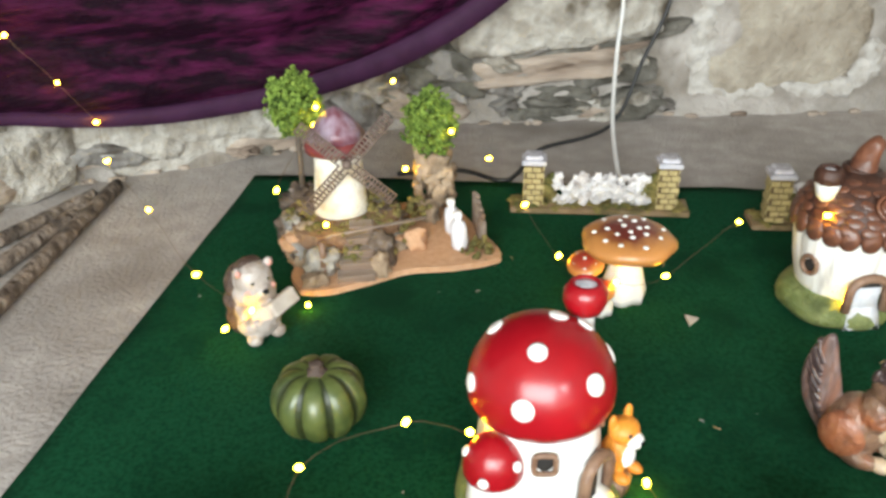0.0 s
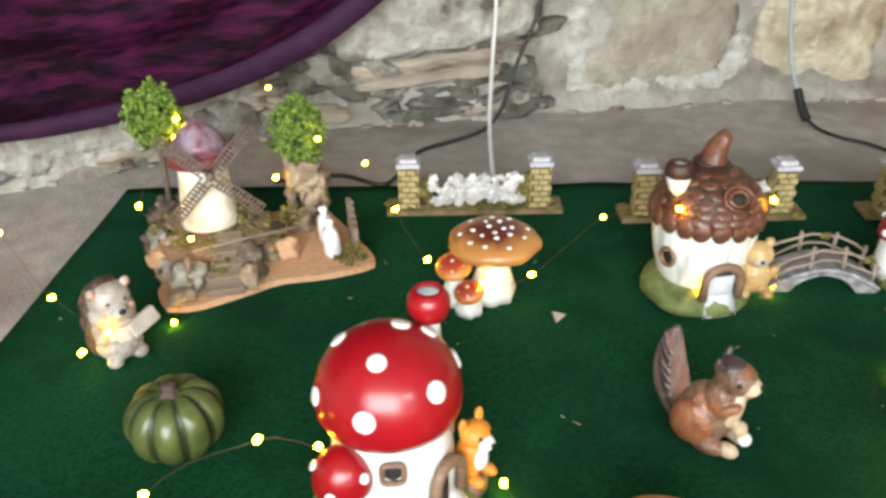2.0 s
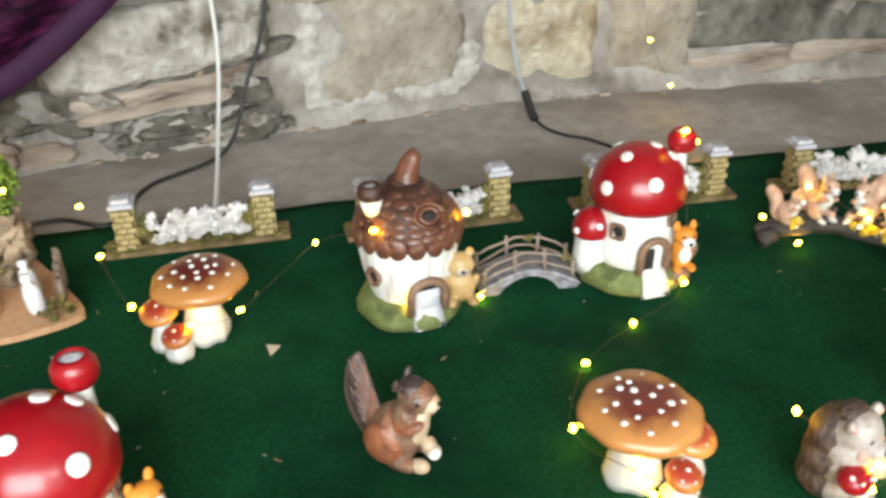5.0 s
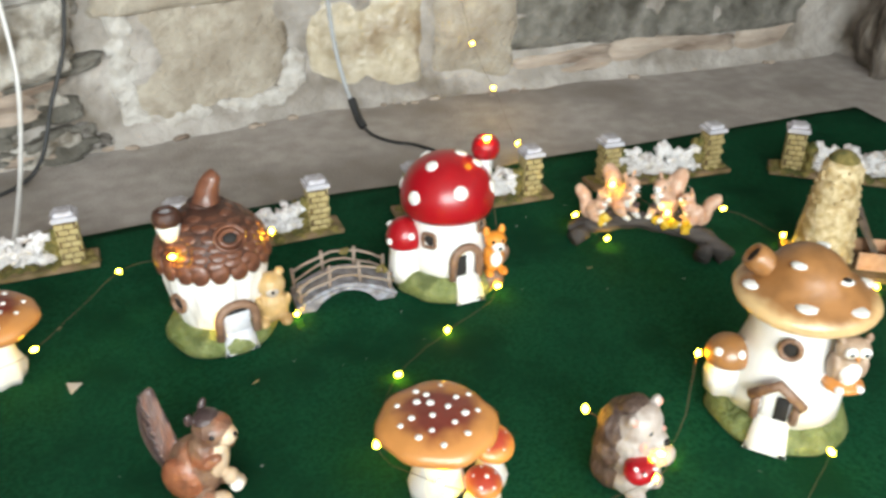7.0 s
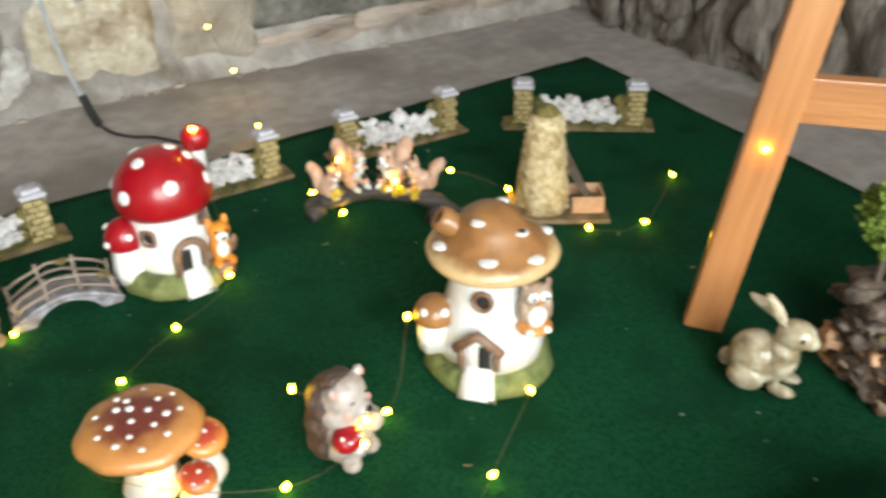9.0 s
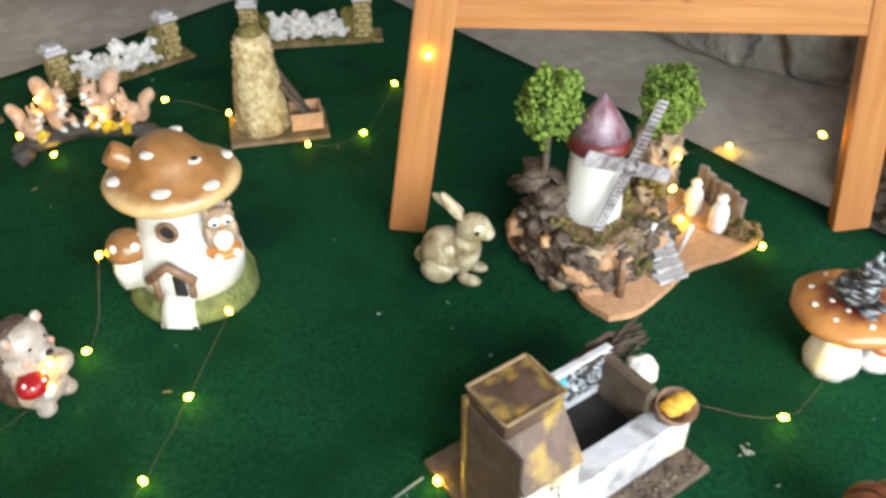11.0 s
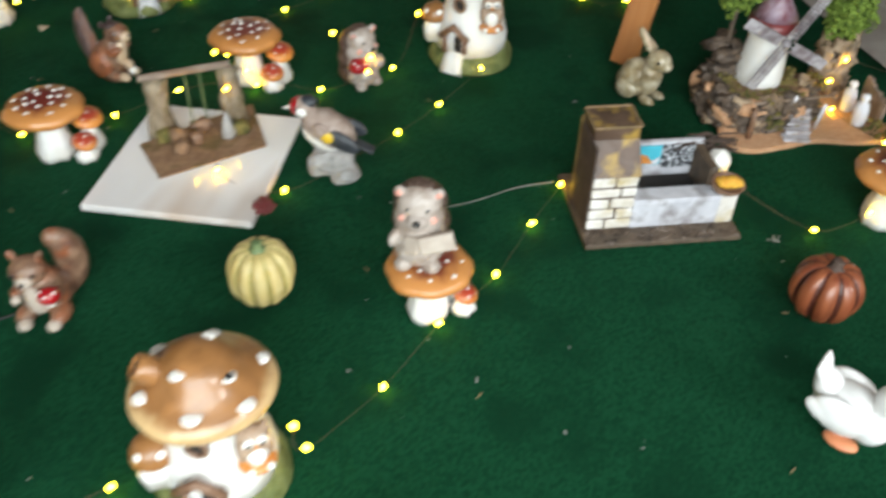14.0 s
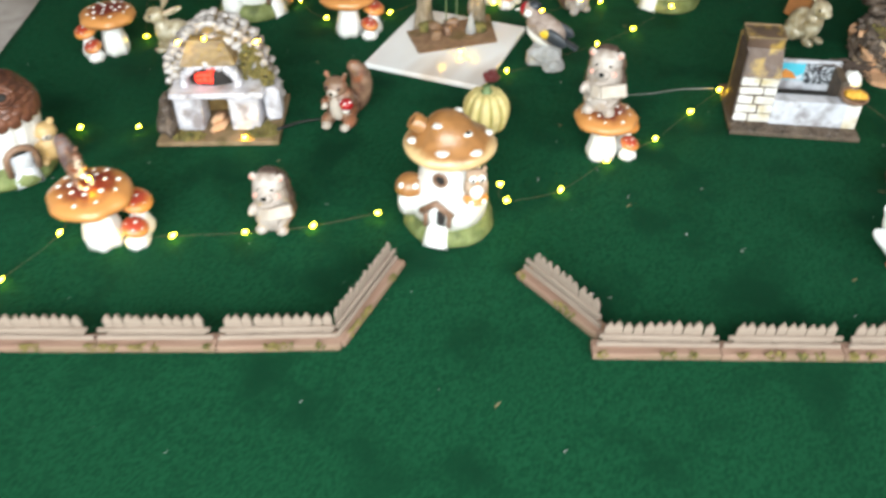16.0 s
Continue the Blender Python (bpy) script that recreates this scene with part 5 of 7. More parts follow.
    if frosty:
        cone = lathe(B(), [(0.036, 0.138), (0.037, 0.142), (0.033, 0.154)], 28)
        roof = part("roof", cone, M["mill_roof"], w, m=pose(-0.056, 0.024, 0))
        part("roof_tip", lathe(B(), [(0.0335, 0.154), (0.022, 0.172), (0.011, 0.188), (0.001, 0.201)], 28, wob=0.001), M["mill_roof_snow"], roof)
    else:
        roof = part("roof", lathe(B(), [(0.028, 0.138), (0.041, 0.136), (0.0415, 0.140), (0.0385, 0.152)], 32), M["mill_roof"], w, "maroon conical roof", m=pose(-0.056, 0.024, 0))
        part("roof_tip", lathe(B(), [(0.0387, 0.1515), (0.030, 0.164), (0.019, 0.177), (0.009, 0.186), (0.001, 0.190)], 32, wob=0.001), M["mill_roof_snow"], roof)
    hub = part("hub", lathe(B(), [(0.003, 0.0), (0.006, 0.002), (0.006, 0.010), (0.003, 0.013)], 14), M["sail_frost" if frosty else "sail"], w, m=pose(-0.052, -0.014, 0.130, 90, 0, 0) @ pose(0, 0, 0, 0, 0, sail_turn))
    for k in range(4):
        bm = B()
        L, hw = 0.072, 0.0075
        for sx in (-1, 1):
            box(bm, (0.006 + L / 2, sx * hw, 0.006), (L, 0.0016, 0.0022))
        box(bm, (0.004 + L / 2, 0, 0.006), (L, 0.0018, 0.0026))
        if frosty and k % 2:
            box(bm, (0.010 + L / 2, 0, 0.0062), (L * 0.9, 2 * hw, 0.0018))
        for j in range(13):
            box(bm, (0.014 + j * 0.0053, 0, 0.0064), (0.0024, 2 * hw, 0.0016))
        part("sail", bm, M["sail_frost" if frosty else "sail"], hub, smooth=False, m=pose(0, 0, 0.002, 0, 0, 90 * k))
    if frosty:
        stairs = [(-0.030 + j * 0.006, -0.086 + j * 0.0125, 0.011 + j * 0.0052, 0.040 - 0.003 * j, 0.018, 0.005) for j in range(5)]
        for px, py, lean in ((-0.030, -0.036, 14), (0.010, -0.062, -6)):
            part("gate_post", tube(B(), [(px, py, 0.010), (px + 0.0004 * lean, py - 0.012, 0.058)], 0.0028, 7), M["sack"], w, "white painted post")
    else:
        stairs = [(-0.062 + j * 0.005, -0.090 + j * 0.014, 0.013 + j * 0.009, 0.046 - 0.004 * j, 0.020, 0.010) for j in range(5)]
        for px, py, sx, sz, material in ((-0.022, -0.062, 0.034, 0.040, "bark_dark"), (-0.100, -0.066, 0.040, 0.036, "stone_pale"), (-0.112, -0.086, 0.030, 0.014, "corkbark"), (-0.030, -0.088, 0.022, 0.030, "corkbark"), (0.030, -0.030, 0.034, 0.026, "cork")):
            part("rock", rock(B(), (px, py, 0.007 + sz * 0.45), (sx, sx * 0.8, sz), (rr.uniform(-15, 15), rr.uniform(-15, 15), rr.uniform(0, 180)), rr.random() * 50, 0.6, 5, 3.5), M[material], w)
    for px, py, pz, sx, sy, sz in stairs:
        box(bm := B(), (0, 0, 0), (sx, sy, sz), (0, 0, rr.uniform(-4, 4)), bevel=0.0008, wob=0.001, seed=pz * 900)
        part("step", bm, M["slate"] if frosty else M["timber"], w, smooth=False, m=pose(px, py, pz, 0, 0, -12))
    part("post", tube(B(), [(-0.100, -0.078, 0.008), (-0.098, -0.074, 0.040), (-0.099, -0.072, 0.056)], 0.0045, 7), M["trim"], w)
    part("rail", tube(B(), [(-0.090, -0.050, 0.050), (-0.02, -0.046, 0.052), (0.045, -0.030, 0.046)], 0.0022, 6), M["timber"], w)
    for (px, py, sc) in ((0.087, -0.012, 1.0), (0.083, -0.055, 1.05)):
        part("sack", lathe(B(), [(0.009, 0.009), (0.0105, 0.014), (0.0105, 0.036), (0.0085, 0.045), (0.0035, 0.049), (0.0065, 0.056), (0.005, 0.060)], 14, wob=0.002, seed=px), M["sack"], w, "white flour sack", m=pose(px, py, 0, 4, -5, 0) @ Matrix.Diagonal((sc, sc, sc, 1)))
    bm = B()
    for k in range(6):
        box(bm, (0.110 + 0.003 * k, -0.062 + k * 0.014, 0.028), (0.006, 0.0125, 0.040 + 0.004 * (k % 3)), (0, 0, 8), bevel=0.001, wob=0.001, seed=k)
    part("plank_fence", bm, M["timber"], w, smooth=False)
    bm = B()
    for (cx, cy, cz, r, n) in ((0.015, -0.020, 0.018, 0.022, 60), (-0.06, -0.062, 0.026, 0.016, 30), (0.100, -0.080, 0.014, 0.018, 40), (-0.015, 0.02, 0.055, 0.018, 40), (-0.11, 0.03, 0.05, 0.016, 30), (0.045, 0.02, 0.040, 0.016, 30), (-0.02, -0.055, 0.020, 0.012, 20)):
        foliage(bm, (cx, cy, cz), (r, r, r * 0.8), n, int(cx * 1000) + seed, 0.0042)
    tagged(part("shrubbery", bm, M["moss"], w, "dark dry moss shrubs"), kind="stuff")
    for (cx, cy, z0, z1, r) in ((-0.101, 0.060, 0.144, 0.226, 0.032), (0.073, 0.042, 0.106, 0.188, 0.033)):
        tree = part("tree_trunk", tube(B(), [(cx, cy, 0.02), (cx + 0.002, cy, z0 + 0.02)], 0.004, 7), M["stalk"], w)
        foliage(bm := B(), (cx, cy, (z0 + z1) / 2), (r, r, (z1 - z0) / 2), 1500, int(cx * 999) + seed, 0.0028)
        tagged(part("tree_crown", bm, M["leaf"], tree, "bright green foam foliage"), kind="stuff")
    return w


windmill(-0.065, 0.978, 15.4, "model windmill with maroon roof and dark sails on cork", False, 45, 3)
windmill(1.299, 0.027, -19.3, "frosted model windmill with striped sails on cork base", True, 62, 8)

# ---- pumpkins ----


def pumpkin(x, y, r, h, material, stalk, ribs, label, rz=0, top=0.0):
    p = thing("pumpkin", x, y, rz, label, "pumpkin", "ceramic pumpkins")
    bm = B()
    rings = []
    for j in range(17):
        v = -math.pi / 2 + math.pi * j / 16
        ring = []
        for k in range(ribs * 8):
            a = 2 * math.pi * k / (ribs * 8)
            groove = 1 - 0.22 * (1 - abs(math.sin(a * ribs / 2)) ** 0.50) * math.cos(v) ** 0.4 if j not in (0, 16) else 1
            rr = r * max(math.cos(v), 0.0) ** 0.75 * groove
            dip = 0.10 * h * math.exp(-(rr / (0.35 * r)) ** 2) if v > 0 else 0.02 * h * 0
            ring.append(bm.verts.new((rr * math.cos(a), rr * math.sin(a), h / 2 + h / 2 * math.sin(v) * (1 if v > 0 else 0.98) - dip)))
        rings.append(ring)
    n = ribs * 8
    for lo, hi in zip(rings[1:-1], rings[2:-1]):
        for k in range(n):
            bm.faces.new((lo[k], lo[(k + 1) % n], hi[(k + 1) % n], hi[k])).material_index = 1 if k % 8 in (0, 7) else 0
    bm.faces.new(rings[1][::-1])
    bm.faces.new(rings[-2])
    bmesh.ops.delete(bm, geom=rings[0] + rings[-1], context="VERTS")
    part("flesh", bm, [M[material], M[material.replace("pump", "groove")]], p)
    part("stalk", lathe(B(), [(0.014, h * 0.86), (0.011, h * 0.92), (0.0065, h * 0.97), (0.0055, h * 1.03), (0.007, h * 1.06), (0.004, h * 1.065)], 10, lobes=5, lobe=0.3), M[stalk], p)
    return p


pumpkin(-0.116, 0.615, 0.0455, 0.071, "pump_green", "twig", 9, "dark green glazed ceramic pumpkin on carpet", 10)
pumpkin(1.013, -0.322, 0.0405, 0.076, "pump_orange", "twig", 9, "rust-orange glazed ceramic pumpkin with dark stalk", 0)
pumpkin(0.436, -0.027, 0.039, 0.080, "pump_yellow", "stalk_green", 11, "pale yellow ceramic pumpkin with green stalk", 8)

# ---- animal figurines, each one glazed piece ----


CAST = {}


def figurine(name, x, y, dir_, build, materials, label, category, z=0.0, s=1.0, group="", mould=""):
    if mould in CAST:
        ob = new(name, CAST[mould])
    else:
        ob = link_mesh(name, fuse(build(), 0.0010 if s > 0.8 else 0.0014), [M[k] for k in materials])
    if mould:
        CAST[mould] = ob.data
    ob.matrix_basis = pose(x, y, z, 0, 0, dir_ + 90) @ Matrix.Diagonal((s, s, s, 1))
    return tagged(ob, label, category, group)


def hedgehog(holding):
    """0 spines, 1 fur, 2 book, 3 black, 4 pink, 5 red, 6 white; faces -y, 0.1 high."""
    bm = B()
    for z, rx, ry in ((0.024, 0.0275, 0.0245), (0.044, 0.0275, 0.0240), (0.064, 0.0265, 0.0230), (0.080, 0.0240, 0.0205)):
        ball(bm, (0, -0.006, z), (rx, ry, 0.024), mi=1, seg=24)
    for z, rx, ry in ((0.026, 0.0310, 0.0250), (0.048, 0.0315, 0.0250), (0.070, 0.0285, 0.0225)):
        ball(bm, (0, 0.010, z), (rx, ry, 0.028), mi=0, seg=30, wob=0.06, seed=z * 90)
    ball(bm, (0, 0.000, 0.096), (0.0165, 0.0150, 0.010), mi=0, seg=18, wob=0.1, seed=4)
    ball(bm, (0, -0.0265, 0.0720), (0.0115, 0.0090, 0.0088), mi=1)
    ball(bm, (0, -0.0355, 0.0755), (0.0042, 0.0032, 0.0034), mi=3)
    for s in (-1, 1):
        ball(bm, (s * 0.0205, -0.009, 0.0965), (0.0060, 0.0045, 0.0065), mi=1)
        ball(bm, (s * 0.0208, -0.0128, 0.0965), (0.0036, 0.0024, 0.0038), mi=4)
        ball(bm, (s * 0.0100, -0.0240, 0.0845), (0.0021, 0.0018, 0.0014), mi=3)
        ball(bm, (s * 0.0165, -0.0215, 0.0715), (0.0048, 0.003, 0.0040), mi=4)
        ball(bm, (s * 0.0155, -0.021, 0.008), (0.0100, 0.010, 0.008), mi=1)
        ball(bm, (s * 0.0225, -0.018, 0.044), (0.0070, 0.0135, 0.0095), (25, 0, s * 30), mi=1)
    for k in range(14):
        a = k * 2.4
        ball(bm, (0.015 * math.cos(a), -0.0235 - 0.003 * math.sin(a * 2), 0.020 + 0.0016 * k), (0.0050, 0.0040, 0.0048), mi=1, seg=8)
    if holding == "book":
        box(bm, (0.021, -0.034, 0.052), (0.038, 0.011, 0.020), (-22, -14, 8), bevel=0.002, mi=2)
        box(bm, (-0.004, -0.034, 0.046), (0.018, 0.008, 0.020), (-22, -8, -22), bevel=0.002, mi=2)
    else:
        ball(bm, (-0.022, -0.024, 0.050), (0.0165, 0.0145, 0.0115), (10, -10, 0), mi=5)
        for a in range(5):
            ball(bm, (-0.022 + 0.012 * math.cos(a * 1.26), -0.030 + 0.008 * math.sin(a * 1.26), 0.0575), 0.0022, mi=6, seg=8)
        ball(bm, (-0.014, -0.030, 0.037), (0.006, 0.006, 0.011), mi=6)
        ball(bm, (0.014, -0.030, 0.046), (0.012, 0.008, 0.010), mi=2)
    return bm


HOG = ("hog_dark", "hog_light", "paper", "black", "pink", "red", "spot")
figurine("hedgehog_figurine", -0.205, 0.776, -50, lambda: hedgehog("book"), HOG, "glazed hedgehog figurine reading a cream book on carpet", "figurine", s=0.92, group="hedgehog figurines", mould="reader")
figurine("hedgehog_figurine", 0.721, 0.381, -72, lambda: hedgehog("mushroom"), HOG, "glazed hedgehog figurine holding a red spotted mushroom", "figurine", s=0.97, group="hedgehog figurines")
figurine("hedgehog_figurine", 0.086, -0.204, -108, lambda: hedgehog("book"), HOG, "glazed hedgehog figurine reading a book beside fairy lights", "figurine", s=0.94, group="hedgehog figurines", mould="reader")
figurine("hedgehog_figurine", 0.592, -0.122, -122, lambda: hedgehog("book"), HOG, "glazed hedgehog figurine sitting on a spotted toadstool", "figurine", z=0.0815, s=1.0, group="hedgehog figurines", mould="reader")


def squirrel(tail_up=1.0):
    """0 fur, 1 tail, 2 pale belly, 3 black, 4 red, 5 white; faces -y, about 0.11 high."""
    bm = B()
    ball(bm, (0, 0.006, 0.030), (0.024, 0.028, 0.031), mi=0, seg=20)
    ball(bm, (0, -0.010, 0.050), (0.019, 0.019, 0.028), (18, 0, 0), mi=0, seg=18)
    ball(bm, (0, -0.022, 0.044), (0.013, 0.011, 0.024), (14, 0, 0), mi=2)
    ball(bm, (0, -0.022, 0.081), (0.0165, 0.020, 0.016), (-12, 0, 0), mi=0, seg=18)
    ball(bm, (0, -0.040, 0.077), (0.009, 0.010, 0.0085), mi=2)
    ball(bm, (0, -0.049, 0.079), 0.0028, mi=3, seg=8)
    for s in (-1, 1):
        ball(bm, (s * 0.011, -0.012, 0.098), (0.0045, 0.004, 0.011), (10, s * 12, 0), mi=0)
        ball(bm, (s * 0.0125, -0.033, 0.085), 0.0028, mi=3, seg=8)
        ball(bm, (s * 0.017, -0.012, 0.014), (0.010, 0.024, 0.012), mi=0)
        ball(bm, (s * 0.014, -0.034, 0.006), (0.007, 0.014, 0.006), mi=2)
        ball(bm, (s * 0.014, -0.028, 0.052), (0.006, 0.015, 0.006), (-25, 0, -s * 20), mi=0)
    curve = spline([(0, 0.022, 0.012), (0, 0.034, 0.026), (0, 0.037, 0.052), (0, 0.044, 0.078 * tail_up), (0, 0.062, 0.094 * tail_up)], 5)
    for k, p in enumerate(curve):
        t = k / (len(curve) - 1)
        r = 0.009 + 0.0125 * math.sin(math.pi * min(1, 0.10 + t * 0.74)) ** 0.8
        ball(bm, tuple(p), (r * 1.05, r * 0.72, r * 1.1), mi=1, seg=14, wob=0.08, seed=k)
    ball(bm, (0, -0.046, 0.040), (0.008, 0.008, 0.007), mi=5)
    return bm


def squirrel_a():
    """Upright squirrel with a broad feathered tail; 6 rust haunch, 7 dark grooves."""
    bm = B()
    ball(bm, (0, -0.004, 0.034), (0.025, 0.028, 0.034), mi=0, seg=22)
    ball(bm, (0, -0.018, 0.056), (0.020, 0.019, 0.030), (10, 0, 0), mi=0, seg=20)
    ball(bm, (0, -0.029, 0.052), (0.0135, 0.011, 0.028), (8, 0, 0), mi=2)
    ball(bm, (0.002, -0.027, 0.085), (0.0185, 0.0200, 0.0165), (-6, 0, 0), mi=0, seg=20)
    ball(bm, (0.002, -0.040, 0.0815), (0.0115, 0.0120, 0.0105), mi=2)
    ball(bm, (0.002, -0.0505, 0.0840), 0.0028, mi=3, seg=8)
    ball(bm, (0.002, -0.022, 0.0965), (0.0135, 0.0140, 0.0075), mi=7)
    for s in (-1, 1):
        ball(bm, (s * 0.0115, -0.012, 0.102), (0.0048, 0.0036, 0.0090), (12, s * 14, 0), mi=7)
        ball(bm, (0.002 + s * 0.0150, -0.036, 0.0885), 0.0026, mi=3, seg=8)
        ball(bm, (s * 0.0185, 0.002, 0.030), (0.0120, 0.0225, 0.0250), mi=6, seg=18)
        ball(bm, (s * 0.0165, -0.016, 0.010), (0.0100, 0.0200, 0.0100), mi=0)
        ball(bm, (s * 0.0130, -0.036, 0.010), (0.0080, 0.0110, 0.0080), mi=2)
        ball(bm, (s * 0.0150, -0.030, 0.058), (0.0062, 0.0140, 0.0062), (-28, 0, -s * 20), mi=0)
    ball(bm, (0, -0.040, 0.030), (0.0085, 0.0075, 0.0085), mi=2)
    ball(bm, (0, -0.046, 0.020), (0.0080, 0.0070, 0.0065), mi=5)
    spine = spline([(0, 0.018, 0.014), (0, 0.030, 0.038), (0, 0.036, 0.064), (0, 0.038, 0.092), (0, 0.036, 0.116)], 6)
    for k, p in enumerate(spine):
        t = k / (len(spine) - 1)
        r = 0.0030 + 0.0205 * math.sin(math.pi * (0.12 + 0.86 * t)) * (1 - 0.25 * t)
        ball(bm, tuple(p), (0.0085 * (1.1 - t * 0.55), r, r * 0.8), (18, 0, 0), mi=1, seg=16)
    for s in (-1, 1):
        for k in range(10):
            t = 0.10 + 0.075 * k
            p = spine[int(t * (len(spine) - 1))]
            r = 0.0205 * math.sin(math.pi * (0.12 + 0.86 * t)) * (1 - 0.25 * t)
            off = 0.0088 * (1.1 - t * 0.55)
            tube(bm, [(s * off, p.y - 0.1 * r, p.z - 0.004), (s * off * 0.85, p.y + 0.45 * r, p.z + 0.006), (s * off * 0.35, p.y + 0.9 * r, p.z + 0.018)], 0.0019, 6, mi=7)
    return bm


figurine("squirrel_figurine", 0.366, 0.566, -46, squirrel_a, ("sq_brown", "sq_tail", "sq_pale", "black", "red", "spot", "sq_rust", "sq_dark"), "brown glazed squirrel figurine with raised bushy tail", "figurine", s=0.93, group="squirrel figurines")


def squirrel_b():
    """Stocky squirrel with its tail beside the head; same colours as above."""
    bm = B()
    ball(bm, (0, 0.004, 0.026), (0.030, 0.027, 0.027), mi=0, seg=20)
    ball(bm, (0, -0.004, 0.046), (0.025, 0.021, 0.026), mi=0, seg=18)
    ball(bm, (-0.002, -0.019, 0.034), (0.013, 0.010, 0.024), mi=2)
    ball(bm, (-0.004, -0.010, 0.072), (0.021, 0.019, 0.0175), mi=0, seg=18)
    ball(bm, (-0.004, -0.027, 0.067), (0.010, 0.008, 0.008), mi=2)
    ball(bm, (-0.004, -0.0345, 0.069), 0.0030, mi=3, seg=8)
    for s in (-1, 1):
        ball(bm, (-0.004 + s * 0.0155, -0.006, 0.090), (0.0045, 0.004, 0.008), (0, s * 20, 0), mi=0)
        ball(bm, (-0.004 + s * 0.0115, -0.0265, 0.075), 0.0024, mi=3, seg=8)
        ball(bm, (s * 0.020, -0.018, 0.010), (0.012, 0.019, 0.011), mi=0)
        ball(bm, (s * 0.017, -0.036, 0.007), (0.009, 0.009, 0.007), mi=2)
        ball(bm, (s * 0.023, -0.018, 0.044), (0.007, 0.013, 0.007), (-20, 0, -s * 20), mi=0)
        ball(bm, (s * 0.019, -0.030, 0.042), (0.006, 0.006, 0.006), mi=2)
    for k, p in enumerate(spline([(0.010, 0.022, 0.012), (0.022, 0.030, 0.030), (0.028, 0.030, 0.056), (0.027, 0.026, 0.082), (0.020, 0.020, 0.096)], 5)):
        r = 0.012 + 0.008 * math.sin(math.pi * k / 20)
        ball(bm, tuple(p), (r, r * 0.85, r), mi=1, seg=14, wob=0.08, seed=k)
    ball(bm, (0.022, -0.033, 0.053), (0.0125, 0.012, 0.010), mi=4)
    ball(bm, (0.020, -0.031, 0.042), (0.006, 0.006, 0.009), mi=5)
    for a in range(4):
        ball(bm, (0.022 + 0.008 * math.cos(a * 1.57), -0.036 + 0.007 * math.sin(a * 1.57), 0.060), 0.0020, mi=5, seg=8)
    return bm


figurine("squirrel_figurine", 0.210, 0.058, -116, squirrel_b, ("sq_brown", "sq_brown", "paper", "black", "red", "spot"), "brown glazed squirrel figurine holding a red mushroom", "figurine", s=0.95, group="squirrel figurines")
figurine("squirrel_figurine", -0.160, -0.180, -60, lambda: squirrel(1.0), ("sq_brown", "sq_tail", "sq_pale", "black", "red", "spot"), "small brown squirrel figurine sitting on a toadstool", "figurine", z=0.097, s=0.52, group="squirrel figurines")


def rabbit():
    bm = B()
    ball(bm, (0, 0.014, 0.036), (0.031, 0.034, 0.036), mi=0, seg=24)
    ball(bm, (0, -0.012, 0.044), (0.023, 0.022, 0.036), (8, 0, 0), mi=0, seg=20)
    ball(bm, (0, -0.024, 0.084), (0.020, 0.023, 0.019), (-12, 0, 0), mi=0, seg=20)
    ball(bm, (0, -0.042, 0.079), (0.011, 0.010, 0.010), mi=0)
    ball(bm, (0, 0.048, 0.022), (0.011, 0.010, 0.011), mi=0, wob=0.2)
    for s, lean, c in ((-1, -30, (-0.012, 0.002, 0.118)), (1, -66, (0.016, 0.016, 0.100))):
        ball(bm, c, (0.0085, 0.0065, 0.026), (lean, s * 14, 0), mi=0, seg=16)
        ball(bm, (c[0] + s * 0.002, c[1] - 0.004, c[2] + 0.002), (0.0050, 0.004, 0.019), (lean, s * 14, 0), mi=2, seg=12)
        ball(bm, (s * 0.0165, -0.034, 0.088), 0.003, mi=1, seg=8)
        ball(bm, (s * 0.024, 0.018, 0.020), (0.013, 0.023, 0.019), mi=0)
        ball(bm, (s * 0.015, -0.024, 0.008), (0.009, 0.017, 0.008), mi=0)
    return bm


figurine("rabbit_figurine", 1.113, 0.162, -74, rabbit, ("gold", "black", "sq_pale"), "glossy mottled gold rabbit figurine with raised ears", "figurine", s=0.86, group="rabbit figurines", mould="rabbit")
figurine("rabbit_figurine", -0.078, 0.372, 172, rabbit, ("gold", "black", "sq_pale"), "glossy mottled gold rabbit figurine behind a stone fireplace", "figurine", s=0.84, group="rabbit figurines", mould="rabbit")


def cat():
    bm = B()
    ball(bm, (0, 0.006, 0.016), (0.014, 0.017, 0.017), mi=0)
    ball(bm, (0, -0.006, 0.022), (0.011, 0.011, 0.014), mi=1)
    ball(bm, (0, -0.006, 0.041), (0.0135, 0.012, 0.0115), mi=0)
    ball(bm, (0, -0.016, 0.038), (0.006, 0.005, 0.005), mi=1)
    for s in (-1, 1):
        ball(bm, (s * 0.0095, -0.002, 0.052), (0.004, 0.003, 0.006), mi=1)
        ball(bm, (s * 0.008, -0.017, 0.007), (0.005, 0.010, 0.005), mi=1)
        ball(bm, (s * 0.006, -0.0165, 0.043), 0.0018, mi=2, seg=8)
    tube(bm, spline([(0.010, 0.018, 0.006), (0.020, 0.016, 0.014), (0.022, 0.008, 0.026)], 4), 0.0045, 8, mi=0)
    return bm


figurine("cat_figurine", 1.204, -0.232, -108, cat, ("cat_grey", "cat_grey", "black"), "black and white striped cat figurine on a toadstool", "figurine", z=0.0915, s=1.05)


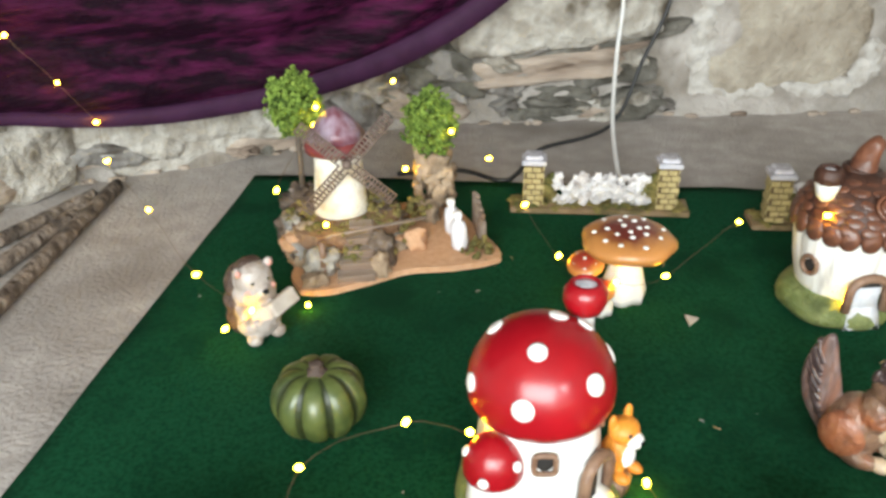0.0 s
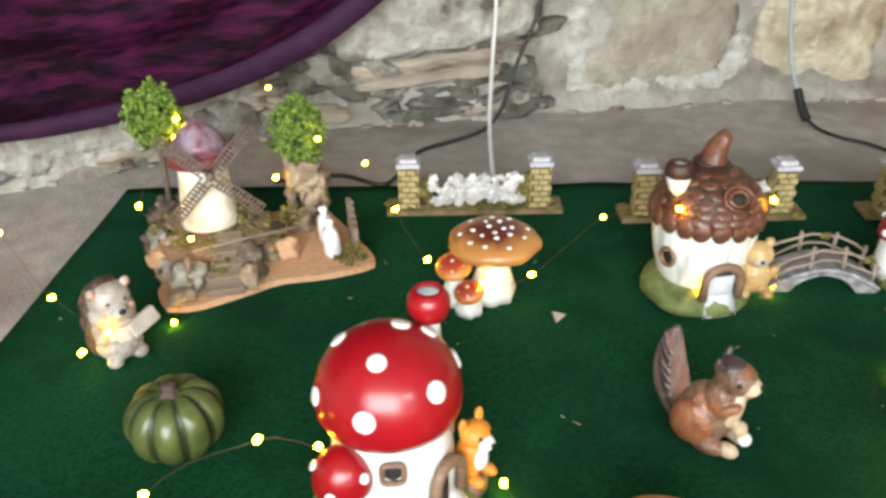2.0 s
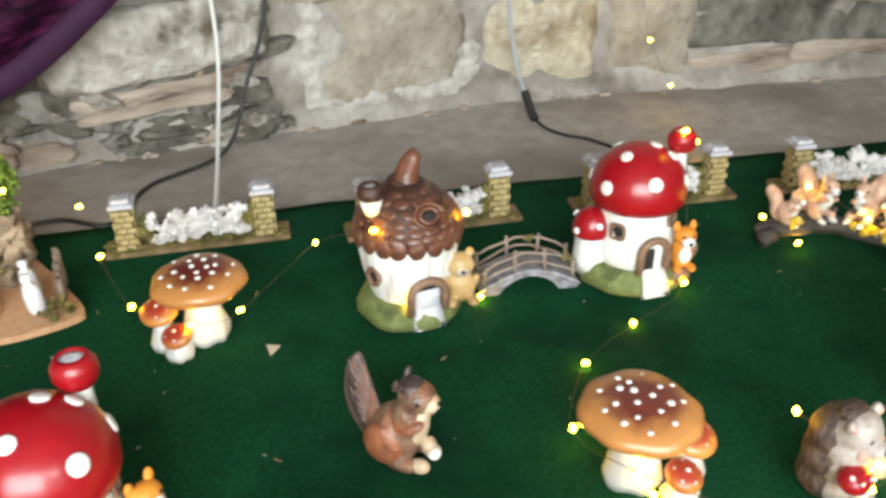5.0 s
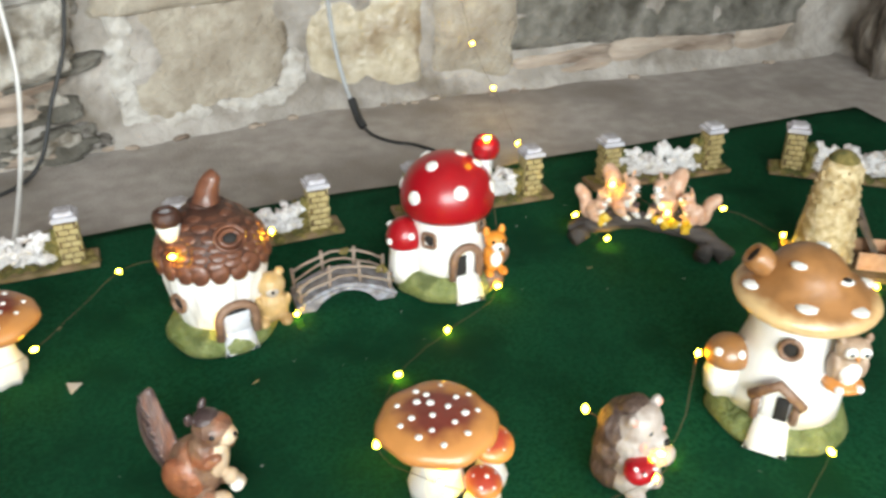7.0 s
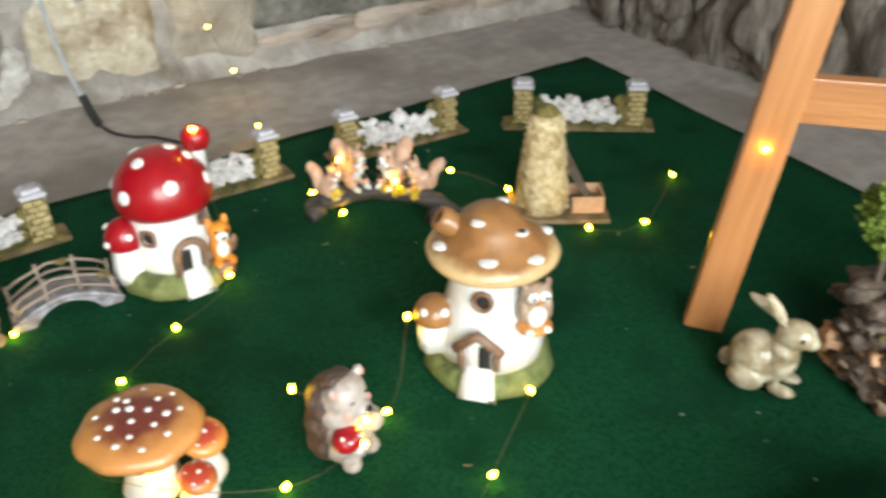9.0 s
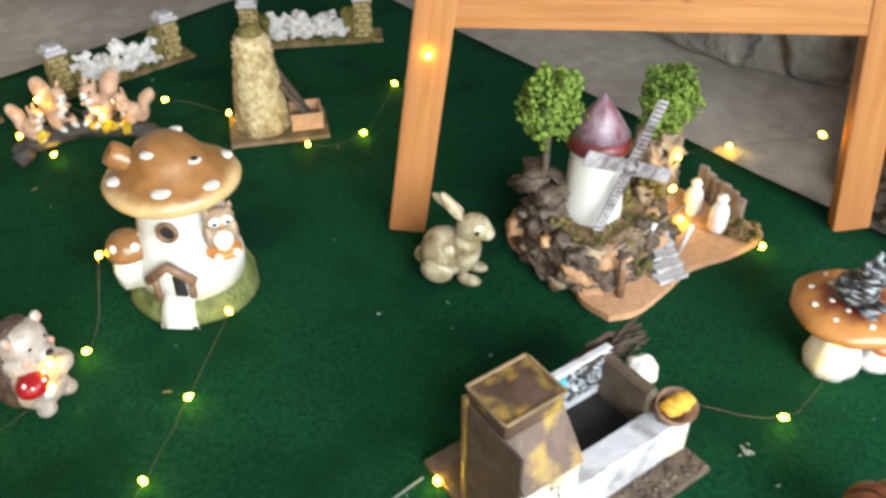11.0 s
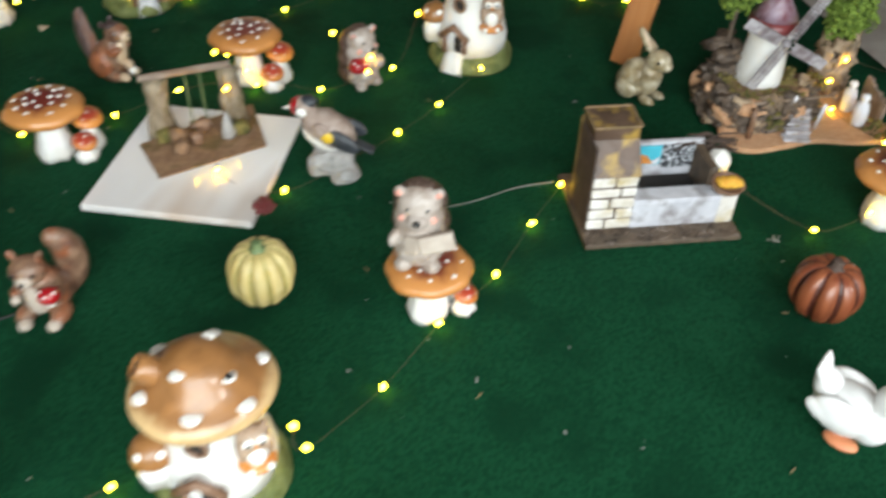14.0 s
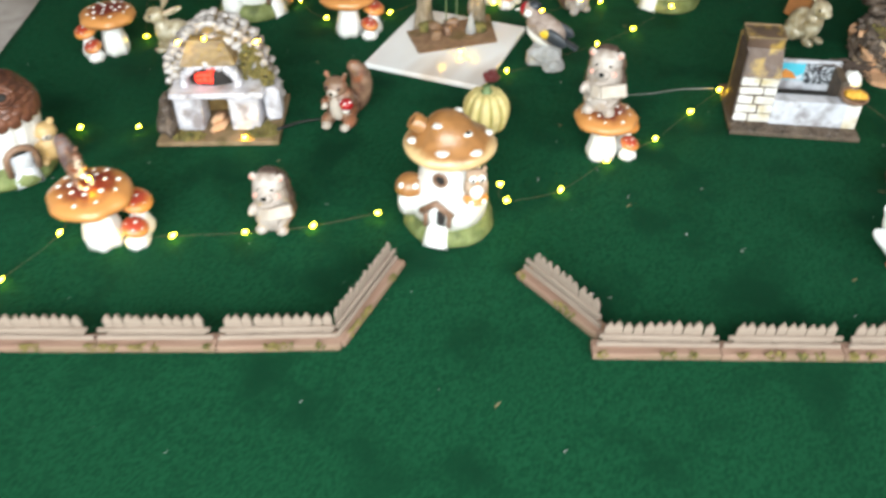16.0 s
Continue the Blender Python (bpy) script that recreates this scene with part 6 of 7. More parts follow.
def goose():
    bm = B()
    ball(bm, (0, 0.004, 0.042), (0.030, 0.038, 0.033), (-6, 0, 0), mi=0, seg=24)
    ball(bm, (0, -0.024, 0.042), (0.025, 0.024, 0.029), mi=0, seg=22)
    ball(bm, (0, 0.030, 0.060), (0.019, 0.016, 0.026), (-24, 0, 0), mi=0, seg=18)
    for k in range(-2, 3):
        ball(bm, (k * 0.0050, 0.041, 0.082 - 0.0018 * abs(k)), (0.0056, 0.0055, 0.0175), (-18, k * 10, 0), mi=0, seg=12)
    for s in (-1, 1):
        ball(bm, (s * 0.025, 0.008, 0.050), (0.0095, 0.031, 0.022), (16, 0, -s * 6), mi=0, seg=18)
        ball(bm, (s * 0.0265, 0.020, 0.046), (0.0085, 0.026, 0.013), (24, 0, -s * 6), mi=0, seg=16)
        ball(bm, (s * 0.015, -0.006, 0.006), (0.012, 0.020, 0.006), mi=1)
        ball(bm, (s * 0.0172, -0.041, 0.086), 0.0024, mi=2, seg=8)
    tube(bm, spline([(0, -0.026, 0.050), (0, -0.030, 0.064), (0, -0.032, 0.078)], 5), 0.0155, 14, mi=0)
    ball(bm, (0, -0.034, 0.083), (0.0195, 0.0205, 0.0185), mi=0, seg=20)
    ball(bm, (0, -0.060, 0.078), (0.0068, 0.0150, 0.0050), (10, 0, 0), mi=1)
    return bm


figurine("goose_figurine", 0.905, -0.462, -66, goose, ("goose", "beak", "black"), "white glazed goose figurine with orange beak", "figurine", s=0.90)


def finch():
    """0 rock, 1 buff, 2 white, 3 red, 4 blue-black, 5 yellow."""
    bm = B()
    rock(bm, (0, 0.006, 0.022), (0.056, 0.060, 0.046), (0, 0, 20), 3.0, 0.35, 5, 3.5, mi=0)
    rock(bm, (0.010, 0.022, 0.012), (0.044, 0.040, 0.026), (0, 0, 50), 8.0, 0.35, 4, 3.5, mi=0)
    ball(bm, (0, 0.004, 0.070), (0.0235, 0.040, 0.0245), (-26, 0, 0), mi=1, seg=22)
    ball(bm, (0, -0.004, 0.060), (0.0205, 0.031, 0.0190), (-26, 0, 0), mi=2, seg=18)
    ball(bm, (0, -0.028, 0.100), (0.0155, 0.0165, 0.0155), mi=1, seg=18)
    ball(bm, (0, -0.0355, 0.101), (0.0138, 0.0115, 0.0135), mi=3)
    ball(bm, (0, -0.021, 0.110), (0.0110, 0.0125, 0.0080), mi=4)
    tube(bm, [(0, -0.043, 0.099), (0, -0.059, 0.095)], 0.0042, 8, mi=2, taper=0.0008)
    for s in (-1, 1):
        ball(bm, (s * 0.0118, -0.028, 0.099), (0.0045, 0.0078, 0.0078), mi=2)
        ball(bm, (s * 0.0132, -0.0345, 0.103), 0.0020, mi=4, seg=8)
        ball(bm, (s * 0.0200, 0.026, 0.064), (0.0065, 0.028, 0.0130), (-22, 0, -s * 6), mi=4)
        ball(bm, (s * 0.0235, 0.008, 0.070), (0.0035, 0.0090, 0.0085), (-34, 0, 0), mi=5)
        ball(bm, (s * 0.0210, 0.000, 0.078), (0.0050, 0.013, 0.0100), (-34, 0, 0), mi=1)
    box(bm, (0, 0.050, 0.048), (0.016, 0.034, 0.006), (-24, 0, 0), bevel=0.001, mi=4)
    return bm


figurine("goldfinch_figurine", 0.592, 0.178, 145, finch, ("rock", "finch_buff", "spot", "red", "steel_blue", "yellow"), "painted goldfinch figurine perched on a grey rock", "figurine", s=1.0)

# ---- squirrels on a log, stone tower mill, bridge ----
log = thing("squirrel_log", 1.040, 0.728, -43, "arched grey log with four peach squirrels seated on it", "figurine")
bm = B()
pts = spline([(-0.105, 0.008, 0.006), (-0.080, 0.004, 0.020), (-0.040, 0.0, 0.033), (0.0, 0.0, 0.037), (0.045, 0.0, 0.033), (0.085, -0.008, 0.020), (0.110, -0.024, 0.006)], 6)
tube(bm, pts, 0.0130, 16)
for v in bm.verts:
    v.co += Vector((0, 1, 1)) * (0.004 * noise.noise(v.co * 40) + 0.0022 * noise.noise(Vector((v.co.x * 60, v.co.y * 260, v.co.z * 260))))
    v.co.z = max(v.co.z, 0.0)
tube(bm, [(-0.085, -0.008, 0.014), (-0.100, -0.026, 0.008)], 0.011, 10)
tube(bm, [(0.085, -0.004, 0.018), (0.075, -0.034, 0.008)], 0.012, 10)
part("log", bm, M["log"], log)
for (px, py, pz, rz, sc) in ((-0.074, 0.0, 0.030, 62, 0.48), (-0.038, 0.004, 0.044, 40, 0.62), (0.018, 0.004, 0.046, -30, 0.62), (0.058, 0.0, 0.040, -80, 0.48)):
    m = pose(px, py, pz, 0, 0, rz) @ Matrix.Diagonal((sc, sc, sc, 1))
    if "peach" in CAST:
        ob = tagged(new("squirrel", CAST["peach"]), "peach squirrel with white chest")
        ob.parent = log
        ob.matrix_local = m
    else:
        CAST["peach"] = part("squirrel", fuse(squirrel(0.84), 0.0014), [M["sq_pink"], M["sq_pink"], M["spot"], M["black"], M["red"], M["sq_dark"]], log, "peach squirrel with white chest", m=m).data
rr = random.Random(17)
for k in range(16):
    cx = -0.058 if k > 12 else 0.030 + rr.uniform(-0.022, 0.022)
    rock(bm := B(), (cx + rr.uniform(-0.006, 0.006), -0.014 + rr.uniform(-0.005, 0.003), 0.046 - 0.15 * abs(cx - 0.01) + rr.uniform(-0.004, 0.006)), (0.012, 0.008, 0.010), (rr.uniform(-40, 40), rr.uniform(-40, 40), rr.uniform(0, 180)), k, 0.5, 1, 4)
    part("leaf", bm, M["yellow"], log, smooth=False)

mill = thing("stone_tower_mill", 1.232, 0.562, -41, "ochre pebble tower mill with brown shed on a board", "model mill")
part("base_board", box(B(), (0, 0, 0.004), (0.140, 0.085, 0.007), bevel=0.001), M["board"], mill, smooth=False)
bm = lathe(B(), [(0.038, 0.007), (0.038, 0.025), (0.033, 0.075), (0.026, 0.125), (0.023, 0.146), (0.018, 0.151)], 30, wob=0.002)
tower = part("tower", bm, M["yellowstone"], mill, m=pose(-0.022, 0.004, 0))
bm = B()
rr = random.Random(9)
for k in range(260):
    z = rr.uniform(0.012, 0.145)
    r = 0.040 - 0.000118 * (z * 1000)
    a = rr.uniform(0, 2 * math.pi)
    ball(bm, (r * math.cos(a), r * math.sin(a), z), (0.0035, 0.0035, 0.0028), seg=6)
tagged(part("pebble_dash", bm, M["yellowstone"], tower), kind="stuff")
part("tower_cap", lathe(B(), [(0.018, 0.148), (0.020, 0.152), (0.012, 0.160), (0.002, 0.163)], 16, wob=0.003), M["moss"], tower)
part("beam", box(B(), (0, 0, 0), (0.008, 0.010, 0.090), bevel=0.001), M["stalk"], mill, smooth=False, m=pose(0.026, 0.010, 0.055, 0, -28, 0))
part("beam", box(B(), (0, 0, 0), (0.008, 0.010, 0.075), bevel=0.001), M["stalk"], mill, smooth=False, m=pose(0.030, -0.012, 0.045, 0, -32, 0))
for px, py, sx, sy in ((0.040, -0.022, 0.044, 0.004), (0.040, 0.020, 0.044, 0.004), (0.062, 0.0, 0.004, 0.044)):
    part("trough_side", box(B(), (px, py, 0.020), (sx, sy, 0.026), bevel=0.001), M["cork"], mill, smooth=False)
part("trough_floor", box(B(), (0.040, 0, 0.012), (0.040, 0.040, 0.008)), M["board"], mill, smooth=False)

bridge = thing("miniature_bridge", 0.612, 0.808, -10, "grey cast miniature arched bridge with twig railings", "miniature bridge", s=0.92)
bm = B()
prev = None
for k in range(17):
    t = k / 16
    px = -0.068 + 0.136 * t
    top = 0.011 + 0.024 * math.sin(math.pi * t)
    under = max(0.0, 0.025 * math.sin(math.pi * min(1, max(0, (t - 0.20) / 0.60))) ** 0.6) if 0.20 < t < 0.80 else 0.0
    now = [bm.verts.new((px, py, z)) for py, z in ((-0.026, under), (-0.026, top), (0.026, top), (0.026, under))]
    if prev:
        for j in range(4):
            bm.faces.new((prev[j], now[j], now[(j + 1) % 4], prev[(j + 1) % 4]))
    else:
        bm.faces.new(now[::-1])
    prev = now
bm.faces.new(prev)
part("arch", bm, M["bridge"], bridge, smooth=False)
bm = B()
for k in range(26):
    t = k / 25
    rock(bm, (-0.066 + 0.132 * t, -0.027, 0.009 + 0.024 * math.sin(math.pi * t)), (0.0085, 0.006, 0.0075), (0, 30 * k, 0), k * 1.3, 0.3, 1, 3)
tagged(part("stone_edging", bm, M["bridge"], bridge), kind="stuff")
rr = random.Random(31)
for sy in (-0.022, 0.022):
    for hz in (0.013, 0.027):
        path = [(-0.066 + 0.132 * t, sy + rr.uniform(-0.0015, 0.0015), 0.009 + 0.024 * math.sin(math.pi * t) + hz + rr.uniform(-0.002, 0.002)) for t in np.linspace(0, 1, 8)]
        part("railing", tube(B(), path, 0.0019, 6), M["timber"], bridge)
    for t in (0.03, 0.34, 0.66, 0.97):
        z = 0.009 + 0.024 * math.sin(math.pi * t)
        part("rail_post", tube(B(), [(-0.066 + 0.132 * t, sy, z - 0.002), (-0.066 + 0.132 * t + rr.uniform(-0.003, 0.003), sy + rr.uniform(-0.002, 0.002), z + rr.uniform(0.030, 0.036))], 0.0026, 6), M["timber"], bridge)
foliage(bm := B(), (0.052, -0.022, 0.046), (0.008, 0.006, 0.008), 16, 3, 0.0032)
foliage(bm, (0.010, 0.022, 0.058), (0.006, 0.005, 0.006), 10, 5, 0.003)
tagged(part("ivy", bm, M["moss"], bridge, "olive ivy sprigs on the railing"), kind="stuff")

# ---- barbecue model ----
bbq = thing("barbecue_model", 0.943, -0.088, -19, "white brick model barbecue with brown hood on a board", "model barbecue")
part("base_board", box(B(), (0, 0.012, 0.004), (0.205, 0.154, 0.007), bevel=0.001), M["stalk"], bbq, smooth=False)
block = part("brick_block", box(B(), (-0.067, -0.001, 0.049), (0.056, 0.068, 0.084), bevel=0.001), M["joint"], bbq, "dark mortared core of the chimney foot", smooth=False)
rr = random.Random(13)
for c in range(5):
    z = 0.0170 + c * 0.0163
    cut = rr.uniform(0.018, 0.030) if c % 2 == 0 else rr.uniform(0.030, 0.040)
    for x0, x1 in ((-0.0955, -0.0955 + cut), (-0.0955 + cut + 0.0024, -0.0385)):
        part("brick", box(B(), ((x0 + x1) / 2, -0.0345, z), (x1 - x0, 0.005, 0.0138 + rr.uniform(-0.001, 0.001)), (0, rr.uniform(-1.5, 1.5), 0), bevel=0.0014, wob=0.001, seed=c * 3 + x0), M["brick_white"], block, smooth=False)
    for j in range(2):
        part("brick", box(B(), (-0.0385, -0.017 + j * 0.032, z), (0.004, 0.029, 0.0138), bevel=0.0012), M["brick_white"], block, smooth=False)
part("side_plate", box(B(), (-0.0965, -0.001, 0.070), (0.003, 0.066, 0.122), bevel=0.001), M["twig"], bbq, "brown side plate with its shade painted in", smooth=False)
part("side_strip", box(B(), (-0.0965, 0.036, 0.072), (0.005, 0.006, 0.128), bevel=0.001, wob=0.001), M["ochre"], bbq, "ochre corner strip", smooth=False)
bm = B()
lo = [(-0.097, -0.039, 0.092), (-0.037, -0.039, 0.092), (-0.037, 0.036, 0.092), (-0.097, 0.036, 0.092)]
hi = [(-0.096, -0.012, 0.130), (-0.038, -0.012, 0.130), (-0.038, 0.036, 0.130), (-0.096, 0.036, 0.130)]
lo, hi = [bm.verts.new(v) for v in lo], [bm.verts.new(v) for v in hi]
bm.faces.new(lo[::-1])
bm.faces.new(hi)
for k in range(4):
    bm.faces.new((lo[k], lo[(k + 1) % 4], hi[(k + 1) % 4], hi[k]))
part("hood", bm, M["chimney"], bbq, "glossy brown hood with ochre dabs", smooth=False)
part("chimney", box(B(), (-0.067, 0.012, 0.138), (0.058, 0.048, 0.018), bevel=0.0015, wob=0.0008), M["chimney"], bbq, smooth=False)
for px, py, sx, sy in ((-0.067, -0.0120, 0.060, 0.003), (-0.067, 0.0360, 0.060, 0.003), (-0.0965, 0.012, 0.003, 0.045), (-0.0375, 0.012, 0.003, 0.045)):
    part("chimney_edge", box(B(), (px, py, 0.147), (sx, sy, 0.003), bevel=0.0008, wob=0.0006), M["board"], bbq, smooth=False)
part("counter_front", box(B(), (0.020, -0.030, 0.027), (0.116, 0.010, 0.040), bevel=0.001), M["steel"], bbq, smooth=False)
part("counter_top", box(B(), (0.020, -0.022, 0.049), (0.116, 0.026, 0.004), bevel=0.001), M["steel"], bbq, smooth=False)
part("grill_pit", box(B(), (0.022, 0.018, 0.026), (0.108, 0.056, 0.006)), M["dark"], bbq, smooth=False)
# near-black sheet that darkens the pit's inner side
part("pit_dark_sheet", box(B(), (0.022, -0.0085, 0.036), (0.108, 0.002, 0.024)), M["dark"], bbq, smooth=False)
part("back_panel", box(B(), (0.022, 0.050, 0.044), (0.112, 0.008, 0.076), bevel=0.001), M["steel"], bbq, smooth=False)
bm = B()
slab(bm, [(-0.022, 0), (0.024, 0), (0.024, 0.030), (-0.022, 0.030)], 0, 0.002)
tile = part("tile_picture", bm, M["blue"], bbq, smooth=False, m=pose(-0.004, 0.0455, 0.048, 90, 0, 0))
slab(bm := B(), [(-0.018, 0.003), (0.014, 0.003), (0.006, 0.014), (-0.008, 0.020)], 0.0022, 0.0036)
part("tile_motif", bm, M["orange_rim"], tile, smooth=False)
slab(bm := B(), [(0.006, 0.002), (0.022, 0.002), (0.022, 0.012)], 0.0022, 0.0032)
part("tile_motif", bm, M["path"], tile, smooth=False)
part("mosaic", box(B(), (0.046, 0.0455, 0.060), (0.048, 0.003, 0.036)), M["speck"], bbq, smooth=False)
part("end_post", box(B(), (0.088, -0.018, 0.029), (0.022, 0.036, 0.044), bevel=0.0015, wob=0.001), M["brick_white"], bbq, smooth=False)
part("side_log", box(B(), (0.072, 0.018, 0.048), (0.012, 0.060, 0.060), bevel=0.003, wob=0.0015), M["stalk"], bbq, smooth=False)
bowl = part("bowl", lathe(B(), [(0.006, 0), (0.017, 0.003), (0.023, 0.012), (0.024, 0.018), (0.022, 0.018), (0.015, 0.008)], 20), M["trim"], bbq, "brown bowl of yellow food", m=pose(0.084, -0.022, 0.050, 18, 8, 0) @ Matrix.Diagonal((0.95, 0.75, 0.9, 1)))
for k in range(4):
    box(bm := B(), (-0.008 + 0.006 * k, 0.002 * (k % 2), 0.017 + 0.001 * k), (0.018, 0.022, 0.010), (10 * k - 15, 18, 25 * k), bevel=0.003, wob=0.0015, seed=k)
    part("food_piece", bm, M["food"], bowl)
part("jug", ball(B(), (0, 0, 0.014), (0.016, 0.015, 0.018), seg=18, wob=0.25, seed=2), M["spot"], bbq, "white bundle beside the bowl", m=pose(0.090, 0.020, 0.050))
part("jug_stand", box(B(), (0.090, 0.020, 0.030), (0.020, 0.030, 0.044), bevel=0.002), M["stalk"], bbq, smooth=False)
bm = B()
rr = random.Random(6)
for k in range(46):
    a = rr.uniform(-0.45, 0.45)
    p = Vector((rr.uniform(0.060, 0.112), rr.uniform(0.044, 0.066), rr.uniform(0.050, 0.080)))
    d = Vector((math.cos(a), math.sin(a) * 0.6, rr.uniform(-0.25, 0.25))) * rr.uniform(0.014, 0.030)
    tube(bm, [p - d, p + Vector((0, 0, 0.005)), p + d], 0.0013, 5)
tagged(part("brushwood", bm, M["twig"], bbq, "dark twig bundle"), kind="stuff")
bm = B()
for k in range(150):
    rock(bm, (rr.uniform(-0.098, 0.1), rr.uniform(-0.062, -0.038), 0.0075), (rr.uniform(0.003, 0.009), rr.uniform(0.003, 0.006), 0.003), (0, 0, rr.uniform(0, 180)), k, 0.5, 1, 3)
tagged(part("gravel", bm, M["bark_dark"], bbq, "brown gravel strip"), kind="stuff")

# ---- playground tray ----
play = thing("playground_model", 0.432, 0.265, -33.9, "white worn tray with a miniature wooden swing on brown felt", "model playground")
part("tray", box(B(), (0, 0, 0.006), (0.231, 0.250, 0.011), bevel=0.002), M["tray"], play, smooth=False)
rot = Matrix.Rotation(radians(33.9), 4, "Z")


def tray_xy(x, y):
    v = rot @ Vector((x - 0.432, y - 0.265, 0))
    return v.x, v.y


slab(bm := B(), [tray_xy(*p) for p in ((0.364, 0.328), (0.372, 0.237), (0.526, 0.253), (0.5386, 0.368))], 0.0118, 0.0145)
part("felt_patch", bm, M["felt_brown"], play, smooth=False)
tops = []
for p in ((0.402, 0.346), (0.504, 0.336)):
    px, py = tray_xy(*p)
    tops.append((px, py, 0.100))
    bm = lathe(B(), [(0.019, 0.013), (0.016, 0.024), (0.0145, 0.038), (0.0135, 0.052), (0.0145, 0.068), (0.013, 0.084), (0.0145, 0.099)], 22, wob=0.010, seed=px * 50)
    part("post", bm, M["postwood"], play, m=pose(px, py, 0))
a, b = Vector(tops[0]), Vector(tops[1])
part("crossbeam", tube(B(), [a + (a - b) * 0.18 + Vector((0, 0, 0.004)), b + (b - a) * 0.05 + Vector((0, 0, 0.006))], 0.0055, 8), M["timber"], play)
for t in (0.42, 0.62):
    p = a.lerp(b, t)
    part("rope", tube(B(), [p, p + Vector((0.004, -0.010, -0.074))], 0.0012, 5), M["stalk_green"], play)
p = a.lerp(b, 0.52)
part("swing_seat", box(B(), (p.x + 0.004, p.y - 0.010, 0.025), (0.030, 0.014, 0.004), (0, 0, 28), bevel=0.001), M["timber"], play, smooth=False)
for q, mat_, sc in (((0.440, 0.300), "trim", 0.8), ((0.418, 0.312), "felt_brown", 1.1), ((0.455, 0.330), "trim", 0.9), ((0.415, 0.285), "felt_brown", 0.9), ((0.505, 0.300), "moss", 1.0), ((0.400, 0.325), "moss", 1.0)):
    px, py = tray_xy(*q)
    part("pebble", rock(B(), (px, py, 0.022), (0.024 * sc, 0.020 * sc, 0.022 * sc), (0, 0, 30), px * 90, 0.5, 2, 3), M[mat_], play)
px, py = tray_xy(0.484, 0.296)
bm = lathe(B(), [(0.009, 0.014), (0.010, 0.022), (0.007, 0.034), (0.0075, 0.040), (0.004, 0.050), (0.001, 0.056)], 12, wob=0.002)
part("garden_gnome", bm, M["rock"], play, "small grey garden gnome", m=pose(px, py, 0))
px, py = tray_xy(0.480, 0.112)
part("red_pompon", foliage(B(), (px, py, 0.022), (0.012, 0.012, 0.010), 160, 5, 0.0026), M["mill_roof"], play)

# ---- stone fireplace model ----
fire = thing("stone_fireplace_model", 0.017, 0.092, -10.3, "stone model fireplace with red glowing ember on a board", "model fireplace")
part("base_board", box(B(), (0, 0, 0.004), (0.196, 0.150, 0.008), bevel=0.001), M["board"], fire, smooth=False)
bm = B()
rr = random.Random(12)


def gable(u):
    """Half width and height along the fireplace's stepped, pointed outline."""
    pts = ((-0.086, 0.012), (-0.084, 0.070), (-0.080, 0.112), (-0.060, 0.140), (-0.030, 0.166), (-0.006, 0.178), (0.030, 0.170), (0.060, 0.142), (0.076, 0.104), (0.086, 0.060), (0.090, 0.012))
    k = min(int(u * 10), 9)
    return [a + (b - a) * (u * 10 - k) for a, b in zip(pts[k], pts[k + 1])]


for ring in range(4):
    count = 26 - 4 * ring
    for k in range(count):
        px, pz = gable((k + 0.5 * (ring % 2) + rr.uniform(-0.15, 0.15)) / (count + 0.6))
        q = 0.97 - 0.15 * ring
        pz = 0.03 + (pz - 0.03) * q
        rock(bm, (px * q, 0.008 + rr.uniform(-0.003, 0.003), pz), (rr.uniform(0.014, 0.023), 0.014, rr.uniform(0.009, 0.014)), (rr.uniform(-8, 8), rr.uniform(-25, 25), rr.uniform(-10, 10)), k * 1.7 + ring, 0.35, 2, 4.0)
for k in range(22):
    px, pz = gable(k / 21.5)
    for yy in (0.028, 0.050):
        rock(bm, (px * 0.97, yy + rr.uniform(-0.003, 0.003), 0.02 + (pz - 0.02) * 0.96), (rr.uniform(0.012, 0.018), 0.019, rr.uniform(0.010, 0.014)), (0, rr.uniform(-30, 30), 0), k * 2.3 + yy * 90, 0.35, 2, 4.0)
tagged(part("pebble_wall", bm, M["pebble"], fire, "pale pebble gable wall"), kind="stuff")
outline = [gable(k / 20.4) for k in range(21)]
bm = B()
lo, hi = [bm.verts.new((x * 0.97, 0.010, z * 0.97)) for x, z in outline], [bm.verts.new((x * 0.97, 0.062, z * 0.97)) for x, z in outline]
bm.faces.new(lo)
bm.faces.new(hi[::-1])
for k in range(len(lo)):
    bm.faces.new((lo[k], hi[k], hi[(k + 1) % len(lo)], lo[(k + 1) % len(lo)]))
part("back_mass", bm, M["ochre"], fire, "brown mortar core", smooth=False)
bm = B()
lo = [(-0.050, -0.030, 0.118), (0.040, -0.030, 0.120), (0.036, 0.020, 0.120), (-0.046, 0.020, 0.118)]
hi = [(-0.034, -0.006, 0.152), (0.020, -0.006, 0.150), (0.018, 0.022, 0.156), (-0.032, 0.022, 0.156)]
lo, hi = [bm.verts.new(v) for v in lo], [bm.verts.new(v) for v in hi]
bm.faces.new(lo[::-1])
bm.faces.new(hi)
for k in range(4):
    bm.faces.new((lo[k], lo[(k + 1) % 4], hi[(k + 1) % 4], hi[k]))
part("hood", bm, M["ochre"], fire, "ochre sloping hood", smooth=False)
for k in range(9):
    a = math.pi * k / 8
    part("arch_block", rock(B(), (-0.006 + 0.043 * math.cos(a), -0.018, 0.084 + 0.034 * math.sin(a)), (0.019, 0.022, 0.014), (0, -math.degrees(a) + 90, 0), k, 0.2, 2, 4), M["slate"], fire)
